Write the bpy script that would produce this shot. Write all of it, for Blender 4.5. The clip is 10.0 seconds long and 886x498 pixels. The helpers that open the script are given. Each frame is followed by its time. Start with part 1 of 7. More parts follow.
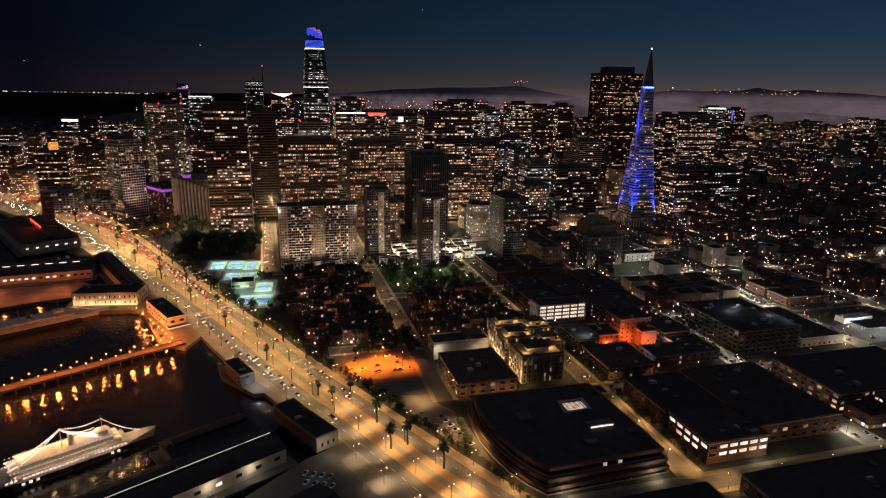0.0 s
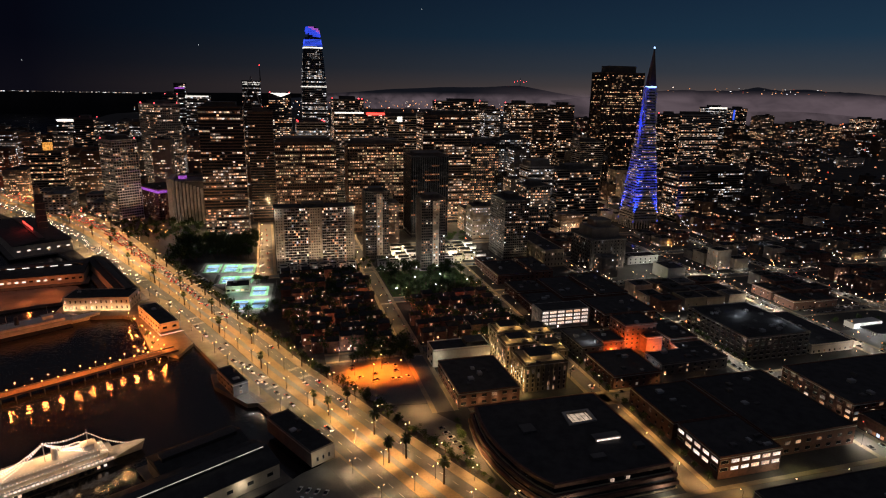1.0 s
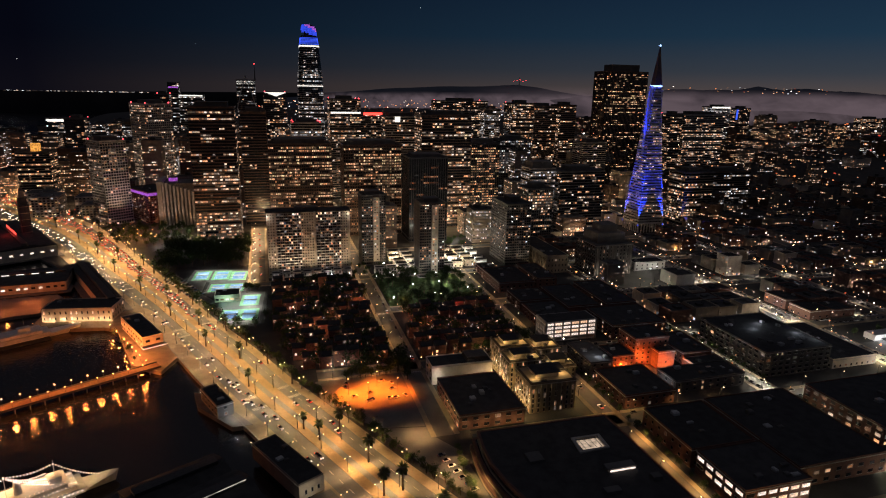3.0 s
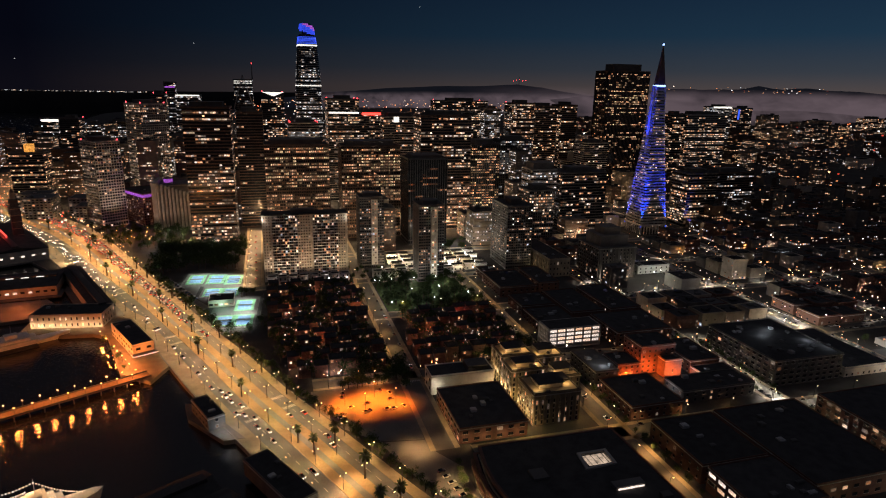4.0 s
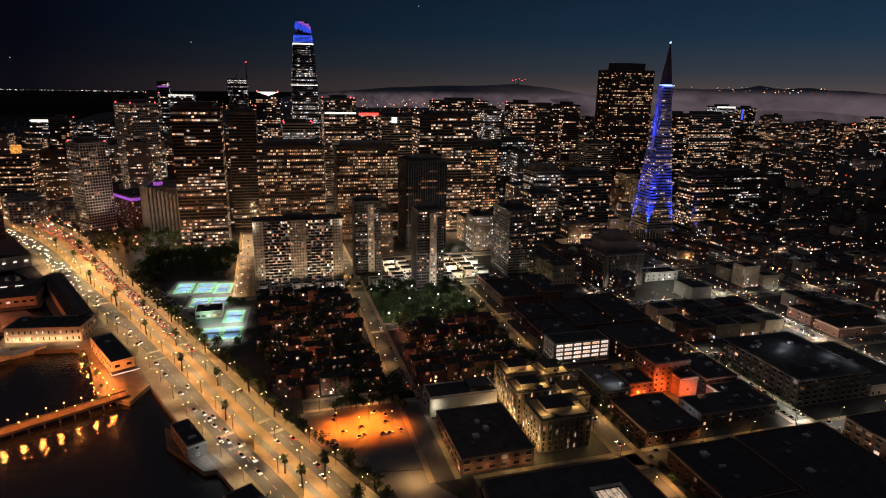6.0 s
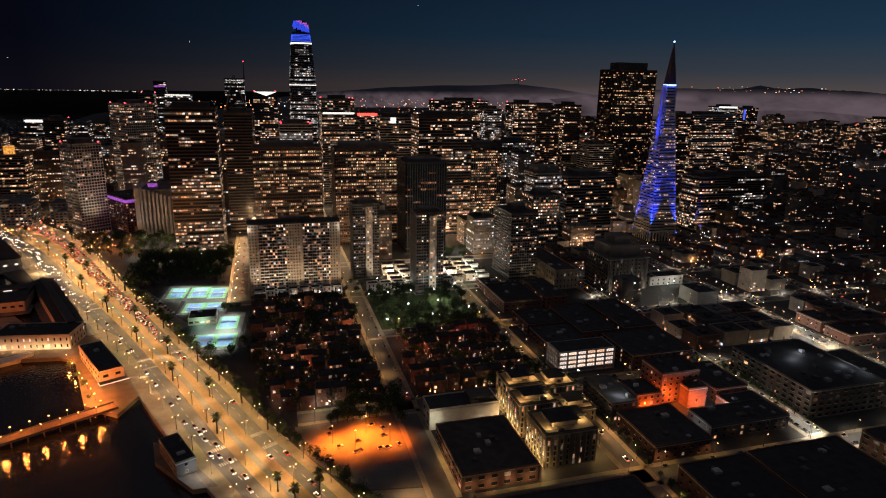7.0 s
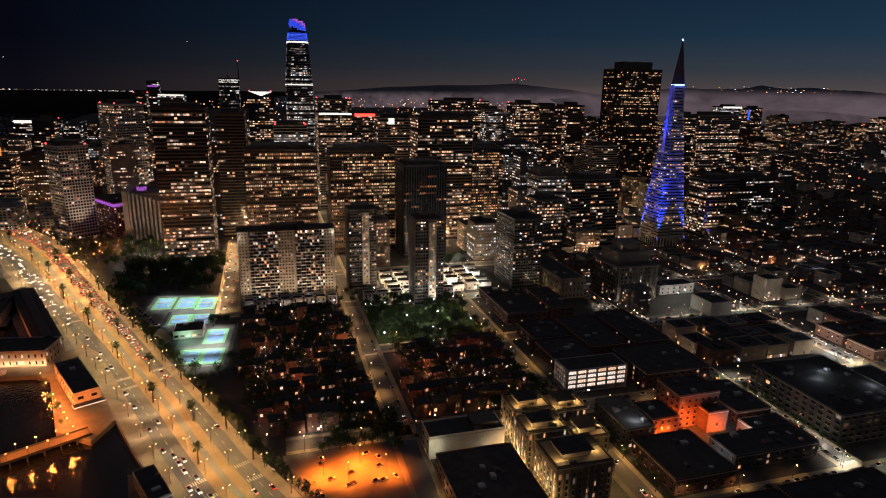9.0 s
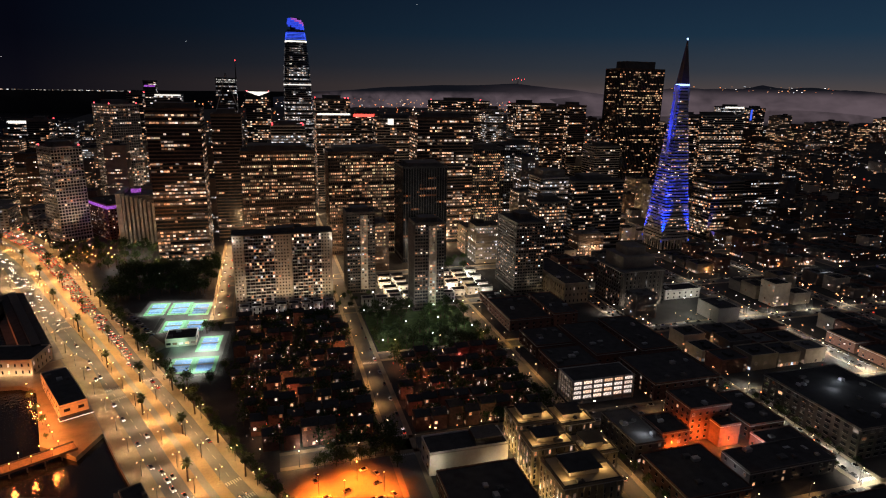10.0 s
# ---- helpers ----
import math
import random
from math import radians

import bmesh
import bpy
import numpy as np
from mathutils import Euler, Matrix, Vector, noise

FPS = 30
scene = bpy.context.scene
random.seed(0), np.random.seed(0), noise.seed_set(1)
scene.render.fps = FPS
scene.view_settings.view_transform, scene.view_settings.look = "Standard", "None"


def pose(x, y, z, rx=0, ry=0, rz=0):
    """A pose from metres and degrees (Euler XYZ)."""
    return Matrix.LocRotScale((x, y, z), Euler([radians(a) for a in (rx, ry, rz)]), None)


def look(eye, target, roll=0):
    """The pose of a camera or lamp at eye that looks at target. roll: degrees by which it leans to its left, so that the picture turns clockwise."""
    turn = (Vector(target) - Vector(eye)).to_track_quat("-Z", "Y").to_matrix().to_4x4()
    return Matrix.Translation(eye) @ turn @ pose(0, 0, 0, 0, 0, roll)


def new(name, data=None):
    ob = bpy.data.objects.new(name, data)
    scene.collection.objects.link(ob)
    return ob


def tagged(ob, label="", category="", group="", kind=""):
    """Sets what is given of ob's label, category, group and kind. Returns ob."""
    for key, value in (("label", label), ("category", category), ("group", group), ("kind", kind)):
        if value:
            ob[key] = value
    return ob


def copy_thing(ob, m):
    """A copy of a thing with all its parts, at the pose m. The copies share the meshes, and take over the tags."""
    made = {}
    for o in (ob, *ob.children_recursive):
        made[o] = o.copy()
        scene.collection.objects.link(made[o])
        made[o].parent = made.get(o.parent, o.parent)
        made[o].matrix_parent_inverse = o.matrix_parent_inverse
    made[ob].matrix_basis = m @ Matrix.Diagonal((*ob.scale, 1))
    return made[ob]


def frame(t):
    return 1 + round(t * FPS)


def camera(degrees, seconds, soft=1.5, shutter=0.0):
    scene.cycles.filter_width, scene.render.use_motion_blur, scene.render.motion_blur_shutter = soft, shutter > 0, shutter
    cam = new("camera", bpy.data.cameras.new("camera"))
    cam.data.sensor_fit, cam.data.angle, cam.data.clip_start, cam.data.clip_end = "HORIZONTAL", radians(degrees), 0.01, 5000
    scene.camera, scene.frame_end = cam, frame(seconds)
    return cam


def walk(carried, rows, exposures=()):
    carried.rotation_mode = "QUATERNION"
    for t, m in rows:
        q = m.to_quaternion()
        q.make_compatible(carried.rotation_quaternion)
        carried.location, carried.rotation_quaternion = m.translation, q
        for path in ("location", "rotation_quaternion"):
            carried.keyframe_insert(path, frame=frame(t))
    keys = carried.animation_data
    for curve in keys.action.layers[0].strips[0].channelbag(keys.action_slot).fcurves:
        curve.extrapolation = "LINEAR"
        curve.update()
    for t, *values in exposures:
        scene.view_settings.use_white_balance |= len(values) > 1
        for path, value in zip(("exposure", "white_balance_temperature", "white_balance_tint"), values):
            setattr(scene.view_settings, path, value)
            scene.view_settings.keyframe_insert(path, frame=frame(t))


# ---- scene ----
cam = camera(72.1, 10.0, soft=1.08)
# seconds, x, y, z, yaw, pitch, roll
ROWS = [
    (0, -5.011, -10.450, 197.294, -15.846, -14.672, 1.113),
    (0.5, -3.328, -3.711, 197.282, -15.879, -14.692, 1.112),
    (1, -1.606, 3.060, 197.278, -15.910, -14.710, 1.111),
    (1.5, 0.150, 9.862, 197.281, -15.941, -14.728, 1.111),
    (2, 1.938, 16.696, 197.291, -15.970, -14.745, 1.110),
    (2.5, 3.753, 23.560, 197.306, -15.999, -14.760, 1.110),
    (3.25, 6.517, 33.911, 197.336, -16.040, -14.782, 1.110),
    (4, 9.320, 44.327, 197.373, -16.079, -14.802, 1.110),
    (4.5, 11.203, 51.306, 197.400, -16.104, -14.814, 1.111),
    (5, 13.094, 58.311, 197.428, -16.128, -14.824, 1.111),
    (5.5, 14.988, 65.343, 197.456, -16.151, -14.834, 1.112),
    (6.25, 17.826, 75.938, 197.496, -16.184, -14.847, 1.113),
    (7, 20.651, 86.589, 197.531, -16.214, -14.858, 1.115),
    (7.5, 22.519, 93.718, 197.551, -16.234, -14.863, 1.116),
    (8, 24.370, 100.871, 197.565, -16.252, -14.868, 1.117),
    (8.5, 26.202, 108.045, 197.575, -16.269, -14.872, 1.119),
    (9, 28.009, 115.241, 197.578, -16.286, -14.875, 1.120),
    (9.5, 29.787, 122.457, 197.573, -16.301, -14.877, 1.122),
    (10, 31.534, 129.694, 197.561, -16.316, -14.878, 1.124),
]
walk(cam, [(t, pose(x, y, z) @ pose(0, 0, 0, 0, 0, yaw) @ pose(0, 0, 0, 90 + pitch) @ pose(0, 0, 0, 0, 0, roll)) for t, x, y, z, yaw, pitch, roll in ROWS], ((0, 0.0, 6250, 10), (10, 0.0, 6250, 10)))

# ---------------- world and exposure ----------------
world = bpy.data.worlds.new("dusk_sky")
scene.world = world
world.use_nodes = True
wn, wl = world.node_tree.nodes, world.node_tree.links
wn.clear()
w_out = wn.new("ShaderNodeOutputWorld")
w_bg = wn.new("ShaderNodeBackground")
w_tc = wn.new("ShaderNodeTexCoord")
w_sep = wn.new("ShaderNodeSeparateXYZ")
w_up = wn.new("ShaderNodeValToRGB")      # by height, away from the dusk
w_up2 = wn.new("ShaderNodeValToRGB")     # by height, towards the dusk
w_side = wn.new("ShaderNodeMapRange")
w_mix = wn.new("ShaderNodeMix")
w_mix.data_type = "RGBA"


def ramp(node, stops, mode="LINEAR"):
    cr = node.color_ramp
    cr.interpolation = mode
    while len(cr.elements) > 1:
        cr.elements.remove(cr.elements[0])
    cr.elements[0].position = stops[0][0]
    cr.elements[0].color = (*stops[0][1], 1)
    for p, c in stops[1:]:
        e = cr.elements.new(p)
        e.color = (*c, 1)


ramp(w_up, [(0.0, (0.0040, 0.0036, 0.0066)), (0.06, (0.0017, 0.0021, 0.0052)), (0.2, (0.0013, 0.0018, 0.0052)), (0.45, (0.032, 0.031, 0.038)), (1.0, (0.068, 0.065, 0.078))])
ramp(w_up2, [(0.0, (0.090, 0.068, 0.062)), (0.03, (0.041, 0.048, 0.060)), (0.08, (0.0135, 0.035, 0.062)), (0.2, (0.005, 0.014, 0.038)), (0.45, (0.032, 0.032, 0.040)), (1.0, (0.068, 0.065, 0.078))])
w_side.inputs[1].default_value, w_side.inputs[2].default_value = -0.30, 0.85
wl.new(w_tc.outputs["Generated"], w_sep.inputs[0])
wl.new(w_sep.outputs["X"], w_side.inputs[0])
wl.new(w_sep.outputs["Z"], w_up.inputs[0])
wl.new(w_sep.outputs["Z"], w_up2.inputs[0])
wl.new(w_side.outputs[0], w_mix.inputs[0])
wl.new(w_up.outputs[0], w_mix.inputs[6])
wl.new(w_up2.outputs[0], w_mix.inputs[7])
wl.new(w_mix.outputs[2], w_bg.inputs[0])
w_bg.inputs[1].default_value = 1.0
wl.new(w_bg.outputs[0], w_out.inputs[0])

# ---------------- materials ----------------
rng = np.random.default_rng(11)
MATS = {}


def surface(name, base, dark, scale=0.3, rough=0.8, metal=0.0, bump=0.15, fine=None, spec=0.3):
    """A weathered surface: two colours mixed by a coarse and a fine grain, with relief."""
    m = bpy.data.materials.new(name)
    m.use_nodes = True
    n, l = m.node_tree.nodes, m.node_tree.links
    b = n["Principled BSDF"]
    tc = n.new("ShaderNodeTexCoord")
    n1, n2 = n.new("ShaderNodeTexNoise"), n.new("ShaderNodeTexNoise")
    n1.inputs["Scale"].default_value, n1.inputs["Detail"].default_value = scale, 5
    n2.inputs["Scale"].default_value, n2.inputs["Detail"].default_value = fine or scale * 9, 3
    info = n.new("ShaderNodeObjectInfo")
    add = n.new("ShaderNodeMath")
    add.operation = "MULTIPLY_ADD"
    add.inputs[1].default_value = 0.45
    l.new(tc.outputs["Object"], n1.inputs["Vector"])
    l.new(tc.outputs["Object"], n2.inputs["Vector"])
    l.new(n2.outputs["Fac"], add.inputs[0])
    l.new(n1.outputs["Fac"], add.inputs[2])
    cr = n.new("ShaderNodeValToRGB")
    ramp(cr, [(0.42, dark), (0.85, base)])
    l.new(add.outputs[0], cr.inputs[0])
    hs = n.new("ShaderNodeHueSaturation")
    mr = n.new("ShaderNodeMapRange")
    mr.inputs[3].default_value, mr.inputs[4].default_value = 0.8, 1.15
    l.new(info.outputs["Random"], mr.inputs[0])
    l.new(mr.outputs[0], hs.inputs["Value"])
    l.new(cr.outputs[0], hs.inputs["Color"])
    l.new(hs.outputs[0], b.inputs["Base Color"])
    b.inputs["Roughness"].default_value, b.inputs["Metallic"].default_value = rough, metal
    b.inputs["Specular IOR Level"].default_value = spec
    if bump:
        bp = n.new("ShaderNodeBump")
        bp.inputs["Strength"].default_value, bp.inputs["Distance"].default_value = bump, 0.1
        l.new(n2.outputs["Fac"], bp.inputs["Height"])
        l.new(bp.outputs[0], b.inputs["Normal"])
    MATS[name] = m
    return m


def glowing(name, stops, low, high, island=True, power=1.6, sample=False, grain=0.0):
    """Lit panes and lamps: colour and strength differ from piece to piece."""
    m = bpy.data.materials.new(name)
    m.use_nodes = True
    n, l = m.node_tree.nodes, m.node_tree.links
    b = n["Principled BSDF"]
    b.inputs["Base Color"].default_value = (0.03, 0.03, 0.03, 1)
    b.inputs["Roughness"].default_value = 0.25
    src = n.new("ShaderNodeNewGeometry").outputs["Random Per Island"] if island else n.new("ShaderNodeObjectInfo").outputs["Random"]
    cr = n.new("ShaderNodeValToRGB")
    ramp(cr, stops)
    l.new(src, cr.inputs[0])
    l.new(cr.outputs[0], b.inputs["Emission Color"])
    mul = n.new("ShaderNodeMath")
    mul.operation = "MULTIPLY"
    mul.inputs[1].default_value = 17.31
    fr = n.new("ShaderNodeMath")
    fr.operation = "FRACT"
    pw = n.new("ShaderNodeMath")
    pw.operation = "POWER"
    pw.inputs[1].default_value = power
    mr = n.new("ShaderNodeMapRange")
    mr.inputs[3].default_value, mr.inputs[4].default_value = low, high
    l.new(src, mul.inputs[0])
    l.new(mul.outputs[0], fr.inputs[0])
    l.new(fr.outputs[0], pw.inputs[0])
    l.new(pw.outputs[0], mr.inputs[0])
    last = mr.outputs[0]
    if grain:
        tc, nz = n.new("ShaderNodeTexCoord"), n.new("ShaderNodeTexNoise")
        nz.inputs["Scale"].default_value, nz.inputs["Detail"].default_value = grain, 2
        mg = n.new("ShaderNodeMapRange")
        mg.inputs[1].default_value, mg.inputs[2].default_value = 0.3, 0.7
        mg.inputs[3].default_value, mg.inputs[4].default_value = 0.35, 1.3
        mm = n.new("ShaderNodeMath")
        mm.operation = "MULTIPLY"
        l.new(tc.outputs["Object"], nz.inputs["Vector"])
        l.new(nz.outputs["Fac"], mg.inputs[0])
        l.new(mg.outputs[0], mm.inputs[0])
        l.new(last, mm.inputs[1])
        last = mm.outputs[0]
    l.new(last, b.inputs["Emission Strength"])
    if not sample:
        m.cycles.emission_sampling = "NONE"
    MATS[name] = m
    return m


WARM, AMBER, WHITE, COOL = (1.0, 0.57, 0.33), (1.0, 0.38, 0.15), (1.0, 0.80, 0.67), (0.85, 0.92, 1.0)
concrete = surface("pale_concrete", (0.42, 0.39, 0.35), (0.28, 0.26, 0.23), 0.12, 0.85)
concrete_dark = surface("dark_concrete", (0.16, 0.145, 0.13), (0.09, 0.08, 0.075), 0.12, 0.85)
stone = surface("tan_stone", (0.36, 0.30, 0.22), (0.22, 0.18, 0.13), 0.15, 0.85)
granite_brown = surface("brown_granite", (0.13, 0.085, 0.06), (0.07, 0.045, 0.035), 0.2, 0.45)
brick_red = surface("red_brick", (0.17, 0.09, 0.07), (0.09, 0.055, 0.045), 0.5, 0.9, fine=9)
white_panel = surface("white_panel", (0.62, 0.60, 0.56), (0.44, 0.42, 0.39), 0.1, 0.8)
plaster = surface("cream_plaster", (0.55, 0.48, 0.38), (0.38, 0.33, 0.26), 0.25, 0.9)
glass_dark = surface("dark_window_glass", (0.022, 0.025, 0.03), (0.012, 0.013, 0.016), 0.2, 0.12, bump=0.0, spec=0.5)
roof_tar = surface("tar_roof", (0.055, 0.053, 0.052), (0.025, 0.025, 0.026), 0.18, 0.95, fine=2.5)
roof_grey = surface("grey_roof", (0.13, 0.125, 0.12), (0.07, 0.068, 0.066), 0.15, 0.9, fine=2.0)
metal_dark = surface("dark_metal", (0.08, 0.08, 0.08), (0.04, 0.04, 0.04), 1.0, 0.5, 0.6, 0.05)
metal_pale = surface("pale_metal", (0.45, 0.45, 0.44), (0.30, 0.30, 0.30), 0.6, 0.5, 0.3, 0.05)
ground_mat = surface("city_ground", (0.06, 0.057, 0.052), (0.035, 0.033, 0.03), 0.06, 0.95, fine=0.8)
asphalt = surface("asphalt", (0.15, 0.142, 0.13), (0.09, 0.085, 0.078), 0.08, 0.85, fine=1.2)
paving = surface("pavement_slabs", (0.26, 0.215, 0.15), (0.16, 0.13, 0.09), 0.15, 0.85, fine=1.5)
road_top = surface("worn_asphalt_road", (0.15, 0.155, 0.16), (0.095, 0.098, 0.10), 0.07, 0.7, fine=0.9)
median_top = surface("tan_median_paving", (0.27, 0.20, 0.115), (0.15, 0.11, 0.06), 0.06, 0.85, fine=0.7)
line_paint = surface("road_paint", (0.55, 0.53, 0.49), (0.3, 0.29, 0.27), 0.6, 0.8)
grass = surface("grass", (0.07, 0.11, 0.03), (0.03, 0.055, 0.015), 0.25, 1.0, fine=3)
leaf = surface("leaves", (0.055, 0.085, 0.025), (0.02, 0.035, 0.012), 0.6, 0.8, bump=0)
frond = surface("palm_fronds", (0.09, 0.11, 0.04), (0.035, 0.05, 0.018), 0.6, 0.7, bump=0)
loft_wall = surface("olive_render", (0.20, 0.17, 0.12), (0.12, 0.10, 0.07), 0.2, 0.85)
bark = surface("bark", (0.12, 0.085, 0.06), (0.06, 0.045, 0.03), 2.0, 0.95)
timber = surface("pier_timber", (0.20, 0.14, 0.09), (0.10, 0.07, 0.05), 0.8, 0.9)
court_blue = surface("blue_court", (0.14, 0.26, 0.52), (0.10, 0.20, 0.42), 0.3, 0.8)
court_green = surface("green_court", (0.16, 0.36, 0.19), (0.11, 0.27, 0.13), 0.2, 0.8)
hull_white = surface("ship_white", (0.72, 0.70, 0.64), (0.5, 0.48, 0.43), 0.3, 0.5)
hull_dark = surface("ship_dark", (0.05, 0.05, 0.06), (0.03, 0.03, 0.03), 0.4, 0.5)
rubber = surface("rubber", (0.03, 0.03, 0.03), (0.02, 0.02, 0.02), 4, 0.9)
hill_mat = surface("haze_painted_hill", (0.03, 0.03, 0.034), (0.015, 0.015, 0.017), 0.01, 1.0, bump=0)
# Distance haze is painted onto the hills as a faint bluish emission.
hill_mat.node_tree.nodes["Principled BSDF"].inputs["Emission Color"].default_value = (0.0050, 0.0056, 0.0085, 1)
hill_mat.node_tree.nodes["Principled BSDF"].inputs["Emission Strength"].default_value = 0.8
CAR = [surface("car_paint_" + k, c, tuple(v * 0.85 for v in c), 1.5, 0.3, 0.1, 0, spec=0.5) for k, c in
       (("white", (0.7, 0.7, 0.68)), ("black", (0.03, 0.03, 0.035)), ("silver", (0.4, 0.4, 0.41)), ("red", (0.4, 0.03, 0.03)), ("grey", (0.14, 0.14, 0.15)), ("blue", (0.05, 0.09, 0.2)))]

win_office = glowing("office_windows", [(0.0, AMBER), (0.45, WARM), (0.8, WHITE), (1.0, (1.0, 0.7, 0.36))], 0.08, 1.75, power=2.4, grain=0.5)
win_amber = glowing("amber_windows", [(0.0, AMBER), (0.6, WARM), (1.0, (1.0, 0.72, 0.36))], 0.10, 1.7, power=2.0, grain=0.5)
win_white = glowing("white_windows", [(0.0, WARM), (0.3, WHITE), (0.8, COOL), (1.0, WHITE)], 0.08, 1.7, power=2.6, grain=0.5)
win_home = glowing("home_windows", [(0.0, AMBER), (0.4, WARM), (0.82, WHITE), (0.96, COOL), (1.0, (0.4, 0.5, 1.0))], 0.10, 2.4, power=2.4, grain=0.6)
win_red = glowing("red_brown_windows", [(0.0, (1.0, 0.25, 0.08)), (0.7, AMBER), (1.0, WARM)], 0.05, 0.6, power=1.8, grain=0.5)
win_each = glowing("room_light", [(0.0, AMBER), (0.5, WARM), (0.85, WHITE), (1.0, COOL)], 0.12, 1.6, island=False, power=2.2, grain=0.9)
win_home_each = glowing("bright_room_light", [(0.0, AMBER), (0.5, WARM), (1.0, WHITE)], 0.4, 2.6, island=False, power=1.8, grain=0.9)
win_hall = glowing("hall_light", [(0.0, WARM), (0.5, WHITE), (1.0, WHITE)], 1.0, 1.7, island=False, power=1.0, grain=0.8)
lamp_sodium = glowing("sodium_lamp", [(0.0, (1.0, 0.60, 0.26)), (1.0, (1.0, 0.72, 0.40))], 8.0, 14.0, island=False)
lamp_orange = glowing("orange_lamp", [(0.0, (1.0, 0.34, 0.09)), (1.0, (1.0, 0.42, 0.14))], 16.0, 24.0, island=False)
lamp_white = glowing("white_lamp", [(0.0, (1.0, 0.95, 0.85)), (1.0, (0.9, 0.97, 1.0))], 8.0, 14.0, island=False)
bulbs = glowing("festoon_bulbs", [(0.0, WARM), (1.0, WHITE)], 3.0, 7.0)
shore_light = glowing("far_shore_lights", [(0.0, WARM), (0.4, WHITE), (1.0, COOL)], 0.03, 1.3, power=4.5)
city_lights = glowing("city_lights", [(0.0, (1.0, 0.08, 0.05)), (0.06, (1.0, 0.12, 0.06)), (0.12, (1.0, 0.30, 0.08)), (0.35, AMBER), (0.6, WARM), (0.85, WHITE), (0.97, COOL), (1.0, (1.0, 0.1, 0.06))], 0.25, 3.0, power=3.0)
garden_light = glowing("garden_lights", [(0.0, (1.0, 0.10, 0.05)), (0.12, (1.0, 0.30, 0.08)), (0.4, AMBER), (0.7, WARM), (1.0, WHITE)], 1.0, 14.0, power=2.5)
beacon_red = glowing("red_beacon", [(0.0, (1.0, 0.05, 0.05)), (1.0, (1.0, 0.08, 0.10))], 3.0, 5.0, island=False)
head_light = glowing("headlight", [(0.0, WHITE), (1.0, COOL)], 4.0, 9.0, island=False)
tail_light = glowing("tail_light", [(0.0, (1.0, 0.04, 0.02)), (1.0, (1.0, 0.07, 0.03))], 1.5, 4.0, island=False)
led_blue = glowing("blue_led", [(0.0, (0.04, 0.08, 1.0)), (1.0, (0.06, 0.14, 1.0))], 0.8, 1.1, island=False)
led_white_blue = glowing("blue_white_led", [(0.0, (0.35, 0.55, 1.0)), (1.0, (0.35, 0.55, 1.0))], 2.5, 3.0, island=False)
led_purple = glowing("purple_led", [(0.0, (0.75, 0.18, 1.0)), (1.0, (0.65, 0.15, 1.0))], 0.45, 0.8, island=False, grain=0.7)
led_red = glowing("red_neon", [(0.0, (1.0, 0.06, 0.04)), (1.0, (1.0, 0.06, 0.04))], 2.6, 2.8, island=False)
court_glow = glowing("lit_inner_court", [(0.0, (1.0, 0.70, 0.48)), (1.0, (1.0, 0.74, 0.52))], 0.55, 0.6, island=False, grain=0.45)
ridge_glow = glowing("ridge_glow", [(0.0, (1.0, 0.9, 0.75)), (1.0, (1.0, 0.9, 0.75))], 0.42, 0.5, island=False, grain=0.25)
led_amber = glowing("amber_lantern", [(0.0, (1.0, 0.36, 0.05)), (1.0, (1.0, 0.42, 0.08))], 0.8, 1.1, island=False, grain=0.4)
led_strip = glowing("white_strip", [(0.0, (1.0, 0.92, 0.8)), (1.0, (1.0, 0.92, 0.8))], 1.2, 1.3, island=False)

water = bpy.data.materials.new("bay_water")
water.use_nodes = True
_n, _l = water.node_tree.nodes, water.node_tree.links
_b = _n["Principled BSDF"]
_b.inputs["Base Color"].default_value = (0.006, 0.007, 0.009, 1)
_b.inputs["Roughness"].default_value = 0.16
_t, _w1, _bp = _n.new("ShaderNodeTexCoord"), _n.new("ShaderNodeTexNoise"), _n.new("ShaderNodeBump")
_w1.inputs["Scale"].default_value, _w1.inputs["Detail"].default_value = 0.35, 4
_bp.inputs["Strength"].default_value, _bp.inputs["Distance"].default_value = 0.36, 0.75
_l.new(_t.outputs["Object"], _w1.inputs["Vector"])
_l.new(_w1.outputs["Fac"], _bp.inputs["Height"])
_l.new(_bp.outputs[0], _b.inputs["Normal"])

# ---------------- building blocks ----------------
_CF = np.array([[0, 3, 2, 1], [4, 5, 6, 7], [0, 1, 5, 4], [1, 2, 6, 5], [2, 3, 7, 6], [3, 0, 4, 7]])


def boxes(name, rows):
    """One mesh of boxes, each (x0, y0, z0, x1, y1, z1)."""
    b = np.asarray(rows, float).reshape(-1, 6)
    x0, y0, z0, x1, y1, z1 = b.T
    v = np.stack([np.stack(c, 1) for c in ((x0, y0, z0), (x1, y0, z0), (x1, y1, z0), (x0, y1, z0), (x0, y0, z1), (x1, y0, z1), (x1, y1, z1), (x0, y1, z1))], 1).reshape(-1, 3)
    f = (_CF[None] + 8 * np.arange(len(b))[:, None, None]).reshape(-1, 4)
    me = bpy.data.meshes.new(name)
    me.from_pydata(v.tolist(), [], f.tolist())
    return me


def quads(name, q):
    """One mesh of loose quads: an array (n, 4, 3)."""
    q = np.asarray(q, float).reshape(-1, 4, 3)
    me = bpy.data.meshes.new(name)
    me.from_pydata(q.reshape(-1, 3).tolist(), [], np.arange(4 * len(q)).reshape(-1, 4).tolist())
    return me


